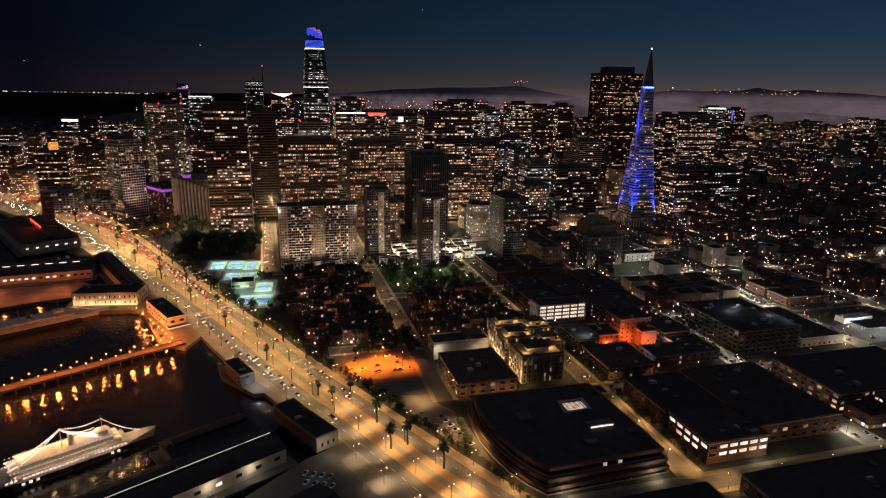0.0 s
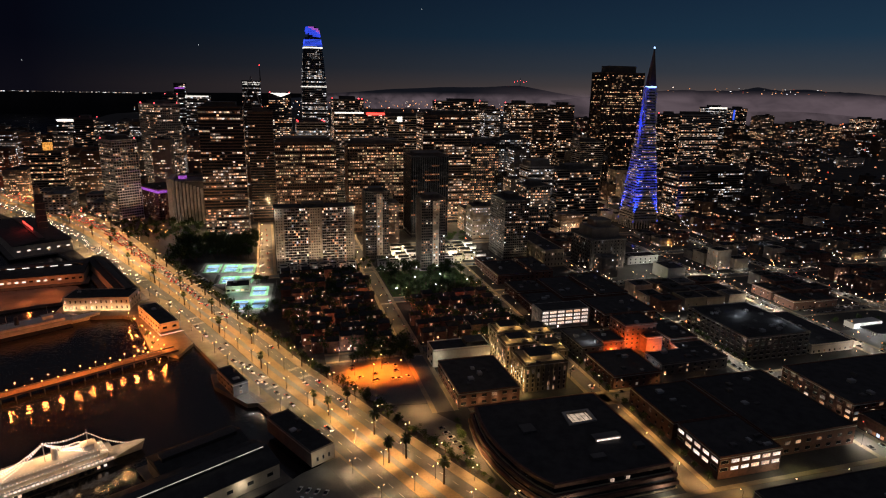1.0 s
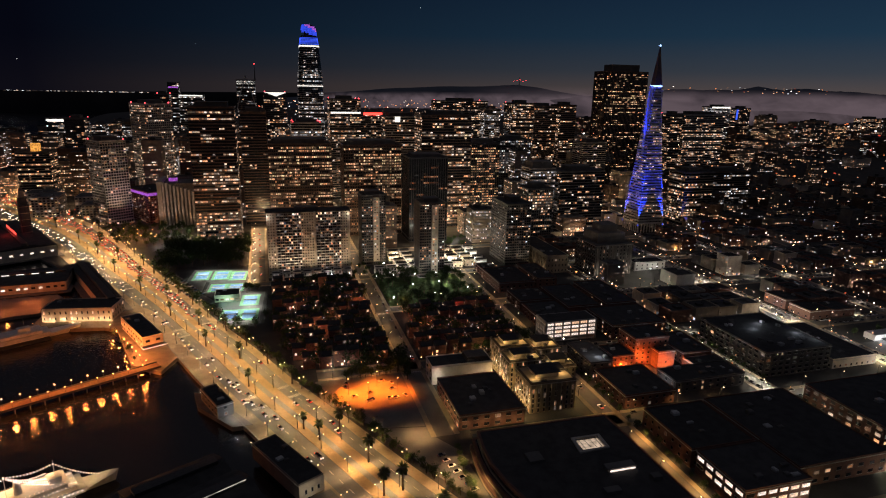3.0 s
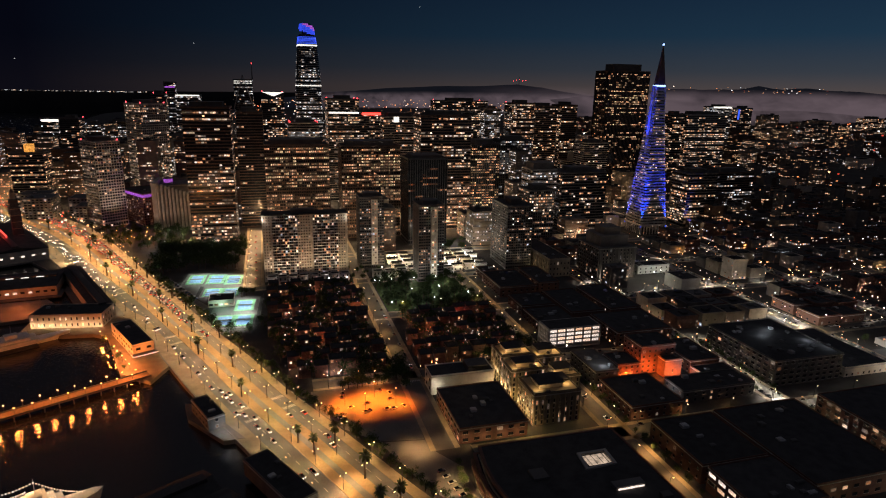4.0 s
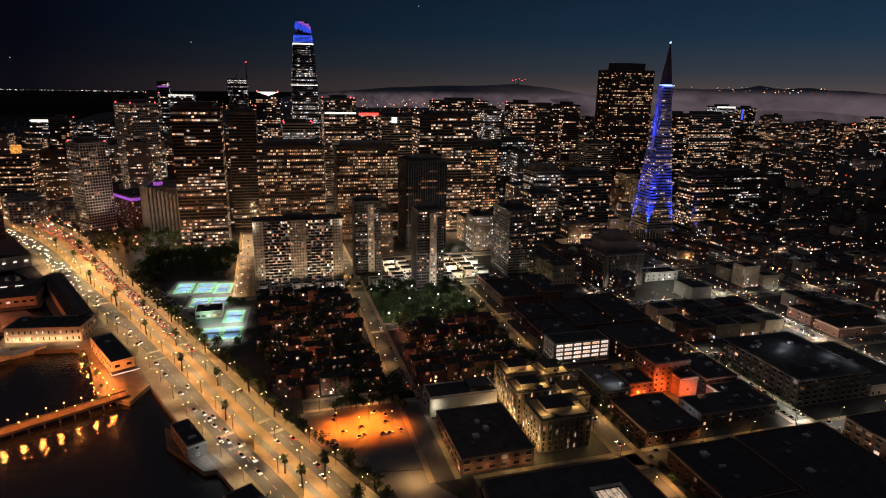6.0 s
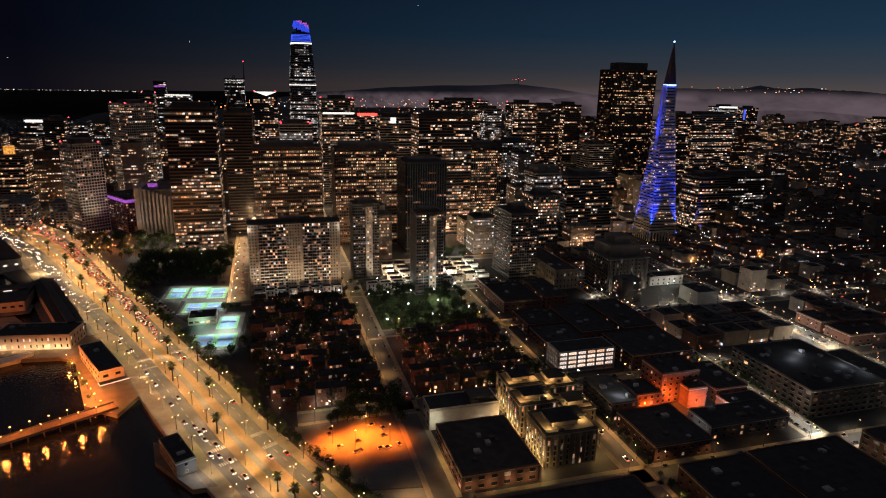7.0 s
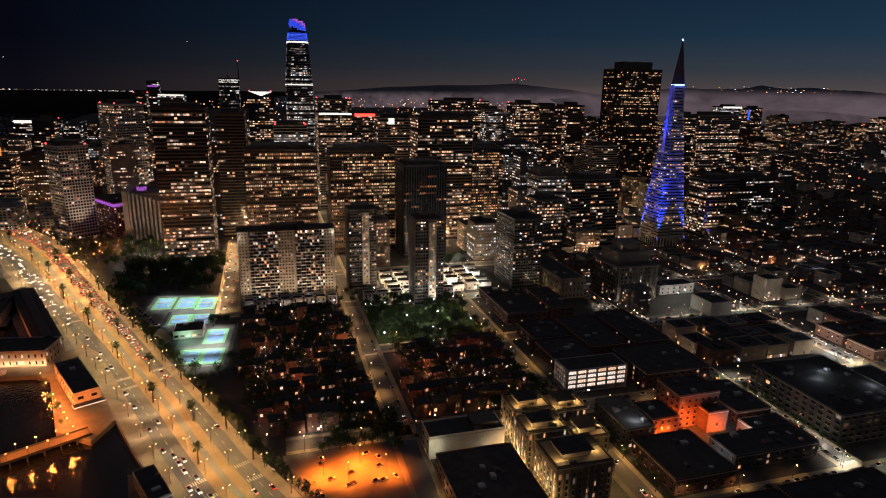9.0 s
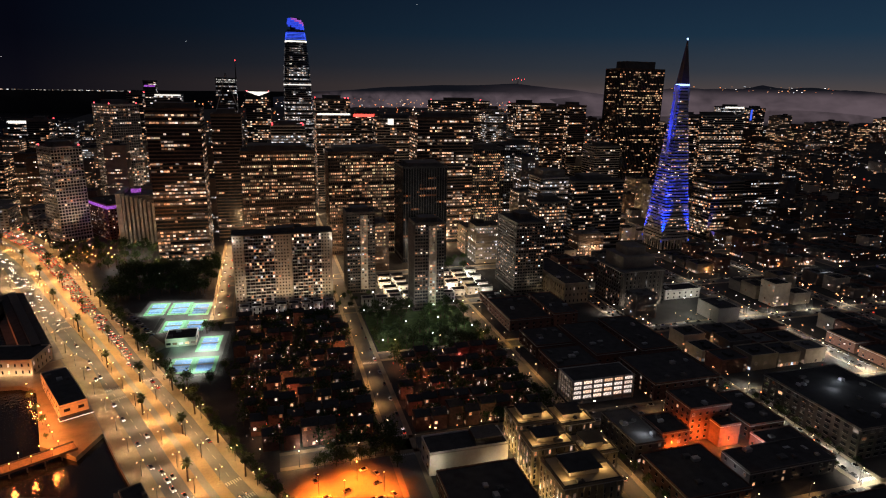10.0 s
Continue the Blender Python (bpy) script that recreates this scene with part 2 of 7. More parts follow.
def prism(name, outline, z0, z1, inset=0.0):
    """An upright solid over an outline that runs anticlockwise."""
    k = len(outline)
    cx, cy = np.mean([p[0] for p in outline]), np.mean([p[1] for p in outline])
    top = [(cx + (x - cx) * (1 - inset), cy + (y - cy) * (1 - inset), z1) for x, y in outline]
    me = bpy.data.meshes.new(name)
    me.from_pydata([(x, y, z0) for x, y in outline] + top, [],
                   [list(range(k))[::-1], list(range(k, 2 * k))] + [[i, (i + 1) % k, k + (i + 1) % k, k + i] for i in range(k)])
    return me


def from_bm(name, bm):
    me = bpy.data.meshes.new(name)
    bm.to_mesh(me)
    bm.free()
    return me


def ball(name, r, sub=1):
    bm = bmesh.new()
    bmesh.ops.create_icosphere(bm, subdivisions=sub, radius=r)
    return from_bm(name, bm)


def rod(name, r0, r1, h, seg=8):
    bm = bmesh.new()
    bmesh.ops.create_cone(bm, cap_ends=True, segments=seg, radius1=r0, radius2=r1, depth=h, matrix=Matrix.Translation((0, 0, h / 2)))
    return from_bm(name, bm)


def thing(name, x, y, z=0.0, rot=0.0, label="", category="", group="", kind=""):
    ob = new(name)
    ob.empty_display_size = 0.5
    ob.matrix_basis = pose(x, y, z, 0, 0, rot)
    return tagged(ob, label, category, group, kind)


def part(name, me, material, parent=None, label="", kind="", at=None):
    """Links a mesh as one object under a thing or a part."""
    if not me.materials:
        me.materials.append(material)
    ob = new(name, me)
    if parent is not None:
        ob.parent = parent
    if at is not None:
        ob.matrix_basis = at if isinstance(at, Matrix) else pose(*at)
    return tagged(ob, label, kind=kind)


def setting(name, me, material, label="", category=""):
    me.materials.append(material)
    return tagged(new(name, me), label, category, kind="structure")


ROADSIDE = [(-900, 760), (0, 165), (255, 36), (294, 20), (365, -13), (393, -27), (452, -54), (522, -84), (605, -124), (692, -172), (748, -204), (868, -266), (941, -312), (1100, -425), (1226, -520), (1500, -670)]
SHORE = [(-900, 760), (0, 165), (255, 36), (294, 20), (365, -13), (393, -27), (452, -54), (522, -84), (605, -124), (692, -176), (748, -216), (868, -300), (941, -340), (1100, -435), (1226, -520), (1500, -670), (1750, -720), (2400, -760), (3200, -800), (4900, -900)]
WEST = [(-900, 900), (0, 260), (231, 112), (299, 77), (364, 46), (415, 20), (476, -6), (546, -40), (655, -88), (703, -110), (820, -160), (941, -216), (1100, -325), (1226, -420), (1500, -580)]


def along(line, y):
    return float(np.interp(y, [p[0] for p in line], [p[1] for p in line]))


def land(x, y):
    """Height of the ground: flat by the water, hills inland."""
    def hill(cx, cy, rx, ry, h):
        return h * math.exp(-((x - cx) / rx) ** 2 - ((y - cy) / ry) ** 2)
    far = max(0.0, min(1.0, (math.hypot(x, y) - 600) / 700))
    return far * (hill(1680, 1560, 560, 660, 85) + hill(1170, 2600, 760, 650, 60) + hill(640, 3700, 1500, 800, 80) + hill(2800, 2900, 900, 900, 110))


FOOT = []   # footprints taken, so that the filling keeps clear


def claim(x0, x1, y0, y1):
    FOOT.append((x0, x1, y0, y1))


def is_free(x0, x1, y0, y1, gap=2.0):
    return not any(a - gap < x1 and b + gap > x0 and c - gap < y1 and d + gap > y0 for a, b, c, d in FOOT)


def sides(w, d):
    return (((-w / 2, -d / 2), (1, 0), w, (0, -1)), ((w / 2, -d / 2), (0, 1), d, (1, 0)),
            ((w / 2, d / 2), (-1, 0), w, (0, 1)), ((-w / 2, d / 2), (0, -1), d, (-1, 0)))


def pane_rows(w, d, h, floor, bay, lit, base=0.0, sill=0.9, head=0.5, side=0.25, off=0.03, runs=3, skip=()):
    """Lit panes on the four sides: whole floors, stretches of floors and single rooms."""
    out = []
    for s, (o, u, length, n) in enumerate(sides(w, d)):
        if s in skip:
            continue
        nb = max(1, int(length / bay))
        step = length / nb
        for k in range(int((h - base) / floor)):
            r = rng.random()
            p = min(0.97, lit * 2.5) if r < 0.33 else (lit * 0.8 if r < 0.68 else lit * 0.2)
            on = np.repeat(rng.random(nb // runs + 1) < p, runs)[:nb] & (rng.random(nb) < 0.92)
            on |= rng.random(nb) < lit * 0.12
            z0, z1 = base + k * floor + sill, base + (k + 1) * floor - head
            for j in np.nonzero(on)[0]:
                a, b = j * step + side, (j + 1) * step - side
                ox, oy = o[0] + n[0] * off, o[1] + n[1] * off
                out.append([(ox + u[0] * a, oy + u[1] * a, z0), (ox + u[0] * b, oy + u[1] * b, z0),
                            (ox + u[0] * b, oy + u[1] * b, z1), (ox + u[0] * a, oy + u[1] * a, z1)])
    return out


def ring(w, d, out, z0, z1, t=None):
    """Four boxes round a plan of w by d, standing out by `out`."""
    t = t or out + 0.2
    a, b = w / 2 + out, d / 2 + out
    return [(-a, -b, z0, a, -b + t, z1), (-a, b - t, z0, a, b, z1), (-a, -b + t, z0, -a + t, b - t, z1), (a - t, -b + t, z0, a, b - t, z1)]


def tower(name, label, x0, x1, y0, y1, h, rot=0.0, roof_over=0.0, floor=3.9, bay=3.0, lit=0.3, wall=concrete_dark, panes=None, style="bands", plant=0.5, base=6.0, category="office tower", runs=3, beacons=0, z=None, plant_h=6.0):
    """A tower: glazed core, a band of wall at each floor, piers, lit panes, roof, parapet, plant room."""
    claim(x0, x1, y0, y1)
    w, d, cx, cy = x1 - x0, y1 - y0, (x0 + x1) / 2, (y0 + y1) / 2
    gz = land(cx, cy) if z is None else z
    h = h - gz
    t = thing(name, cx, cy, gz, rot, label, category)
    part("glazed_core", boxes("core", [(-w / 2, -d / 2, 0, w / 2, d / 2, h)]), glass_dark, t, "dark glass behind the floors")
    part("roof", boxes("roof", [(-w / 2 + 0.6, -d / 2 + 0.6, h, w / 2 - 0.6, d / 2 - 0.6, h + 0.3)]), roof_tar, t)
    part("parapet", boxes("parapet", ring(w, d, 0.45, h - 1.0, h + 1.2)), wall, t)
    if plant:
        part("plant_room", boxes("plant", [(-w * plant / 2, -d * plant / 2, h + 0.3, w * plant / 2, d * plant / 2, h + plant_h),
                                           (-w * plant / 2 - 0.3, -d * plant / 2 - 0.3, h + plant_h, w * plant / 2 + 0.3, d * plant / 2 + 0.3, h + plant_h + 0.5)]), concrete_dark, t)
    part("plinth", boxes("plinth", ring(w, d, 0.9, 0, 0.8)), wall, t)
    part("canopy", boxes("canopy", ring(w, d, 0.9, base - 1.2, base)), wall, t)
    n = int((h - base) / floor)
    if style in ("bands", "grid"):
        if cy > 700:
            part("floor_banding", boxes("bands", [b for k in range(n + 1) for b in ring(w, d, 0.3, base + k * floor - 0.5, base + k * floor + 0.85)]), wall, t, kind="stuff")
        else:
            me = boxes("spandrel", ring(w, d, 0.3, -0.5, 0.85))
            for k in range(n + 1):
                part("spandrel", me, wall, t, at=(0, 0, base + k * floor))
    if style in ("piers", "grid"):
        far = cy > 700
        if far:
            rows = []
            for o, u, length, nn in sides(w, d):
                nb = max(1, int(length / bay))
                for j in range(nb + 1):
                    a = j * length / nb
                    px, py = o[0] + u[0] * a, o[1] + u[1] * a
                    rows.append((px - 0.4, py - 0.4, 0, px + 0.4, py + 0.4, h - 0.6))
            part("pier_cladding", boxes("piers", rows), wall, t, kind="stuff")
        me = boxes("pier", [(-0.28, -0.45, 0, 0.28, 0.2, h - 0.6)])
        for o, u, length, nn in (() if far else sides(w, d)):
            nb = max(1, int(length / bay))
            ang = math.degrees(math.atan2(u[1], u[0]))
            for j in range(nb + 1):
                a = j * length / nb
                part("pier", me, wall, t, at=(o[0] + u[0] * a, o[1] + u[1] * a, 0, 0, 0, ang))
    office = category == "office tower"
    q = pane_rows(w, d, h - 0.5, floor, max(bay, 3.1) if office else bay, lit * (1.25 if office else 1.3), base, 1.15, 0.75, 0.14 if office else 0.45, 0.03, max(2, runs) if office else runs)
    if q:
        part("lit_glazing", quads("lit", q), panes or win_office, t, "rooms lit warm white", kind="stuff")
    red = ball("beacon", 1.3)
    for i in range(beacons):
        part("beacon", red, beacon_red, t, "red warning light", at=(w * 0.45 * (-1) ** i, d * 0.45 * (-1) ** (i // 2), h + 2.0))
    return t, w, d, h

# ---------------- ground, water, roads ----------------
ys = sorted(set(list(np.arange(-900, 700, 25.0)) + list(np.arange(700, 2000, 50.0)) + list(np.arange(2000, 4901, 150.0)) + [p[0] for p in SHORE]))
us = np.concatenate([np.linspace(0, 0.12, 24), np.linspace(0.14, 1, 40)])
gv, gf = [], []
for y in ys:
    s = along(SHORE, y)
    for u in us:
        x = s + u * (4600 - s)
        gv.append((x, y, land(x, y)))
nu = len(us)
for j in range(len(ys) - 1):
    for i in range(nu - 1):
        a = j * nu + i
        gf.append((a, a + 1, a + nu + 1, a + nu))
me = bpy.data.meshes.new("ground")
me.from_pydata(gv, [], gf)
setting("ground", me, ground_mat, "dark city ground that rises to hills inland", "ground")
me = bpy.data.meshes.new("seawall")
sv = [(along(SHORE, y) + dx, y, z) for y in ys for dx, z in ((0.0, 0.3), (0.0, -4.0), (0.9, 0.3))]
me.from_pydata(sv, [], [f for j in range(len(ys) - 1) for f in ((3 * j, 3 * j + 1, 3 * j + 4, 3 * j + 3), (3 * j + 2, 3 * j, 3 * j + 3, 3 * j + 5))])
setting("seawall", me, concrete_dark, "concrete seawall along the bay", "seawall")
me = boxes("water", [(-4800, -1200, -4.0, 900, 4950, -2.6)])
setting("water", me, water, "dark rippled bay water at night", "water")


def strip(name, pts, z, material, label, category, thick=0.0):
    """A band on the ground between two lines of points, given as (left, right) pairs."""
    v, f = [], []
    for (ax, ay), (bx, by) in pts:
        v += [(ax, ay, land(ax, ay) + z), (bx, by, land(bx, by) + z), (bx, by, land(bx, by) - 0.1), (ax, ay, land(ax, ay) - 0.1)]
    for j in range(len(pts) - 1):
        a = 4 * j
        f += [(a, a + 1, a + 5, a + 4), (a + 1, a + 2, a + 6, a + 5), (a + 3, a, a + 4, a + 7)]
    m = bpy.data.meshes.new(name)
    m.from_pydata(v, [], f)
    bm = bmesh.new()
    bm.from_mesh(m)
    bmesh.ops.recalc_face_normals(bm, faces=bm.faces)
    bm.to_mesh(m)
    bm.free()
    return setting(name, m, material, label, category)


def emb(y, u):
    """A point of the shore road: u 0 at the seawall, 1 at the inland kerb; y is taken on the middle line."""
    e, w = along(ROADSIDE, y), along(WEST, y)
    dx, dy = 0.894, 0.449
    mx = (e + w) / 2
    half = abs(w - e) / 2 * 0.894
    return (mx + dx * half * (2 * u - 1), y + dy * half * (2 * u - 1))


ey = np.concatenate([np.arange(60, 900, 20.0), np.arange(900, 1400, 50.0)])
strip("promenade", [(emb(y, 0.0), emb(y, 0.20)) for y in ey], 0.16, paving, "pale paved promenade along the seawall", "pavement")
strip("road", [(emb(y, 0.20), emb(y, 0.88)) for y in ey], 0.02, road_top, "wide asphalt road along the waterfront", "road")
strip("median", [(emb(y, 0.42), emb(y, 0.71)) for y in ey], 0.17, median_top, "wide tan paved tram median between the lanes", "median")
strip("tram_track", [(emb(y, 0.53), emb(y, 0.60)) for y in ey], 0.185, road_top, "grey tram track bed in the median", "track")
strip("pavement", [(emb(y, 0.88), emb(y, 1.0)) for y in ey], 0.16, paving, "paved walk on the inland side", "pavement")
for k, u in enumerate((0.31, 0.80)):
    dash = []
    for y in np.arange(120, 900, 9.0):
        (ax, ay), (bx, by) = emb(y, u), emb(y + 4, u)
        nx, ny = 0.1, 0.08
        dash.append([(ax - nx, ay - ny, 0.026), (ax + nx, ay + ny, 0.026), (bx + nx, by + ny, 0.026), (bx - nx, by - ny, 0.026)])
    setting("lane_marking", quads("dash", dash), line_paint, "dashed white lane line", "marking")


def street(name, x0, y0, x1, y1, half, label="asphalt city street between blocks"):
    nx, ny = (y1 - y0), -(x1 - x0)
    ln = math.hypot(nx, ny)
    nx, ny = nx / ln, ny / ln
    k = max(2, int(ln / 40))
    pts = [(x0 + (x1 - x0) * i / k, y0 + (y1 - y0) * i / k) for i in range(k + 1)]
    strip(name, [((x - nx * half, y - ny * half), (x + nx * half, y + ny * half)) for x, y in pts], 0.035, asphalt, label, "road")
    for s in (-1, 1):
        strip("pavement", [tuple(sorted(((x + s * nx * half, y + s * ny * half), (x + s * nx * (half + 3.2), y + s * ny * (half + 3.2))), key=lambda p: s * (p[0] * nx + p[1] * ny))) for x, y in pts], 0.16, paving, "concrete pavement beside a street", "pavement")


STREETS = [(97, 335, 97, 1700, 5.5), (203, 226, 203, 1700, 5), (330, 226, 330, 1700, 5.5), (458, 226, 458, 1700, 6), (562, 200, 562, 1700, 6), (680, 200, 680, 1700, 5.5),
           (-12, 655, -14, 930, 7.5)]
CROSS = [(30, 430, 1000, 430, 5.5), (102, 549, 1000, 549, 5), (-10, 652, 1000, 652, 5), (-10, 757, 1000, 757, 6), (112, 327, 1000, 327, 5.5), (130, 219, 1000, 219, 5.5)]
for a in STREETS:
    street("street", *a)
    for k in range(20):
        xa, xb = a[0] + (a[2] - a[0]) * k / 20, a[0] + (a[2] - a[0]) * (k + 1) / 20
        claim(min(xa, xb) - a[4] - 3, max(xa, xb) + a[4] + 3, a[1] + (a[3] - a[1]) * k / 20, a[1] + (a[3] - a[1]) * (k + 1) / 20)
for a in CROSS:
    street("cross_street", *a)
    claim(a[0], a[2], a[1] - a[4] - 3, a[1] + a[4] + 3)


def zebra(x, y, ang, n=9):
    setting("crossing", quads("bars", [[(x + math.cos(ang) * (i * 1.2 + a) - math.sin(ang) * b, y + math.sin(ang) * (i * 1.2 + a) + math.cos(ang) * b, 0.045) for a, b in ((0, -1.6), (0.6, -1.6), (0.6, 1.6), (0, 1.6))] for i in range(n)]), line_paint, "white striped pedestrian crossing", "crossing")


for y in (398, 530, 668):
    for u in (0.24, 0.70):
        px, py = emb(y, u)
        zebra(px, py, math.atan2(0.449, 0.894), 14)
        px, py = emb(y + 14, u)
        zebra(px, py, math.atan2(0.449, 0.894), 14)
for x, y in ((91, 440), (91, 421), (91, 540), (91, 662), (201, 440), (201, 421), (201, 540), (324, 337)):
    zebra(x, y, 0.0, 10)

# ---------------- towers of the centre ----------------
claim(-143.7, -8.8, 719.5, 824.2)
claim(100.5, 244.5, 634.5, 742)
claim(-233.2, -71.6, 811.3, 938.8)
tower("office_slab_tower", "brown granite office tower with scattered lit floors", -86, -33, 830, 876, 170, floor=3.9, bay=1.9, lit=0.30, wall=granite_brown, style="bands", plant=0.7, runs=4)
tower("office_slab_tower", "dark brown office tower with few lit rooms", -31, 4, 940, 985, 160, lit=0.05, wall=granite_brown, style="bands", plant=0.6)
tower("office_slab_tower", "office slab with amber lit floors and dark crown", 4.4, 82.8, 828, 867.8, 125.7, bay=2.2, lit=0.52, wall=granite_brown, panes=win_amber, style="grid", plant=0.8, runs=4)
tower("office_slab_tower", "office slab with amber lit floors and dark crown", 100.4, 177.8, 844.7, 883.5, 122.1, bay=2.2, lit=0.5, wall=granite_brown, panes=win_amber, style="grid", plant=0.8, runs=4)
tower("office_slab_tower", "tall brown office tower with lit strips", 213.2, 285.9, 872.4, 916.3, 160.4, bay=2.2, lit=0.33, wall=granite_brown, style="bands", plant=0.6, runs=5)
tower("black_tower", "near-black office tower with a few red-lit rooms", 177.6, 228.7, 792.7, 836.5, 110.2, bay=3.0, lit=0.14, wall=hull_dark, panes=win_red, style="piers", plant=0.75, plant_h=4)
tower("grid_tower", "pale concrete grid tower with red roof beacons", -204.7, -159.8, 1146, 1195, 163.6, rot=38, bay=3.4, lit=0.26, wall=concrete, style="grid", beacons=4, plant=0.6)
tower("grid_tower", "lower pale concrete grid tower with red beacons", -233.4, -197.9, 976.7, 1015, 117.8, rot=38, bay=3.4, lit=0.24, wall=concrete, style="grid", beacons=3, plant=0.6)
tower("harbour_tower", "glass tower with a brightly lit top floor", -421.6, -387.7, 1443, 1479, 124.9, lit=0.25, wall=concrete_dark, plant=0, panes=win_white)
tower("harbour_tower", "grey tower with red roof lights", -380.9, -345.9, 1414, 1455, 125.7, lit=0.22, wall=concrete_dark, beacons=2)
tower("harbour_tower", "grey mid-height tower with white rooms", -361.3, -333.6, 1524, 1554, 108.2, lit=0.3, wall=concrete_dark, panes=win_white)
tower("harbour_tower", "grey mid-height tower with white rooms", -314.6, -283.2, 1589, 1619, 111.2, lit=0.3, wall=concrete_dark, panes=win_white)
tower("slim_tower", "slim dark tower with a purple lit crown", -213.1, -188.4, 1603, 1630, 199, lit=0.2, wall=concrete_dark, panes=win_white, plant=0)
tower("wedge_tower", "dark tower with a lit slanted roof edge", -178.9, -128.1, 1509, 1550, 172.9, lit=0.2, wall=concrete_dark, panes=win_white, plant=0)
tower("office_tower", "dark tower with red roof lights", -210.3, -183.6, 1403, 1434, 175.6, lit=0.25, wall=concrete_dark, beacons=2)
tower("office_tower", "glass tower with bright crown floors and red beacons", 110.4, 164.3, 1124, 1170, 175.6, lit=0.42, wall=concrete_dark, panes=win_office, beacons=3)
tower("office_tower", "grey tower with white-lit floors and red beacons", 39.8, 84.6, 989.9, 1031, 142.8, lit=0.5, wall=concrete, panes=win_white, beacons=4, runs=6)
tower("office_tower", "dark tower with a red illuminated crown", 163.7, 211, 1128, 1169, 152.9, lit=0.25, wall=concrete_dark)
tower("office_tower", "pale stone tower mostly unlit", 189.8, 245.5, 1027, 1068, 151, lit=0.12, wall=concrete, plant=0.7)
tower("office_tower", "broad dark tower with lit columns", 351.4, 468, 1310, 1350, 171.5, lit=0.22, wall=concrete_dark, beacons=2)
tower("office_tower", "pale office tower with white-lit rooms", 428.7, 461.2, 1214, 1245, 158.7, lit=0.42, wall=concrete, panes=win_white)
tower("office_tower", "dark office tower with amber floors", 459.8, 505.9, 1151, 1192, 171.9, lit=0.3, wall=granite_brown, beacons=2)
tower("office_tower", "brown granite office tower with few lights", 512.4, 559.8, 1161, 1207, 166.7, lit=0.2, wall=granite_brown)
tower("office_tower", "brown stepped granite office tower", 562.3, 595.5, 1148, 1194, 169.6, lit=0.2, wall=granite_brown, beacons=1)
tower("office_tower", "dark tower with amber rooms", 303, 348.6, 918.6, 959.4, 116.3, lit=0.4, wall=hull_dark, panes=win_amber, style="piers", plant=0.6)
tower("office_tower", "dark tower with white rooms", 376.6, 431.6, 990.1, 1031, 116, lit=0.3, wall=hull_dark, panes=win_white, style="grid")
tower("office_tower", "tower with bright ribbon floors and a dark crown", 354.7, 392.6, 811.5, 845.2, 91.1, lit=0.45, wall=concrete, panes=win_white, runs=12, plant=0.8, plant_h=9)
tower("office_tower", "broad dark office block with few lights", 395.8, 464.1, 800.5, 846.4, 87.6, lit=0.16, wall=concrete_dark, style="bands")
tower("office_tower", "office block with lit grid windows", 326.6, 361.4, 751.7, 787.4, 72.9, lit=0.5, wall=concrete_dark, style="grid")
tower("office_tower", "pale unlit office block", 565.6, 613.4, 1053, 1094, 104.8, lit=0.08, wall=concrete)
tower("office_tower", "glass office block lit along its lower floors", 606.5, 657.6, 809.5, 848.2, 81.2, lit=0.38, wall=concrete_dark, panes=win_office, style="bands", runs=8)
tower("office_tower", "dark office block with white floors", 724.6, 810.5, 903.1, 938.8, 67.7, lit=0.25, wall=granite_brown, panes=win_white, runs=5)
tower("office_tower", "broad pale tower with lit ribbon floors", 883.7, 986.6, 1193, 1239, 152.3, lit=0.36, wall=concrete, runs=5, plant=0.6)
tower("office_tower", "slim tower with a lit stair shaft", 849.9, 877.8, 1195, 1234, 152.2, lit=0.25, wall=concrete_dark, beacons=2)
tower("office_tower", "distant tower with a lit crown", 1254, 1322, 1570, 1611, 160, lit=0.3, wall=concrete_dark, panes=win_white)
tower("office_tower", "dark tower standing on the hillside", 1341, 1390, 1567, 1598, 156.9, lit=0.3, wall=concrete_dark)
tower("office_tower", "apartment tower on the far hillside", 1749, 1814, 1491, 1532, 132.1, lit=0.25, wall=concrete_dark)

# bank tower: dark faceted granite with bays
t, w, d, h = tower("bank_tower", "massive dark red granite tower with amber rooms", 632, 722, 1105, 1152, 234.5, bay=3.0, lit=0.21, wall=granite_brown, panes=win_amber, style="piers", plant=0.66, plant_h=13, beacons=1, runs=2)
# lit crown of the broad harbour tower and roof signs
def crown_light(near, y, z0, z1, material, label, x0=None, x1=None, name="crown_light"):
    """A lit strip fixed to the front of the tower whose base is nearest to the point."""
    t = min((o for o in scene.objects if o.parent is None and o.type == "EMPTY" and "tower" in o.name), key=lambda o: (o.location.xy - Vector(near)).length)
    lx, ly, lz = t.location
    part(name, boxes("strip", [(x0 - lx, y - ly - 0.5, z0 - lz, x1 - lx, y - ly, z1 - lz)]), material, t, label)


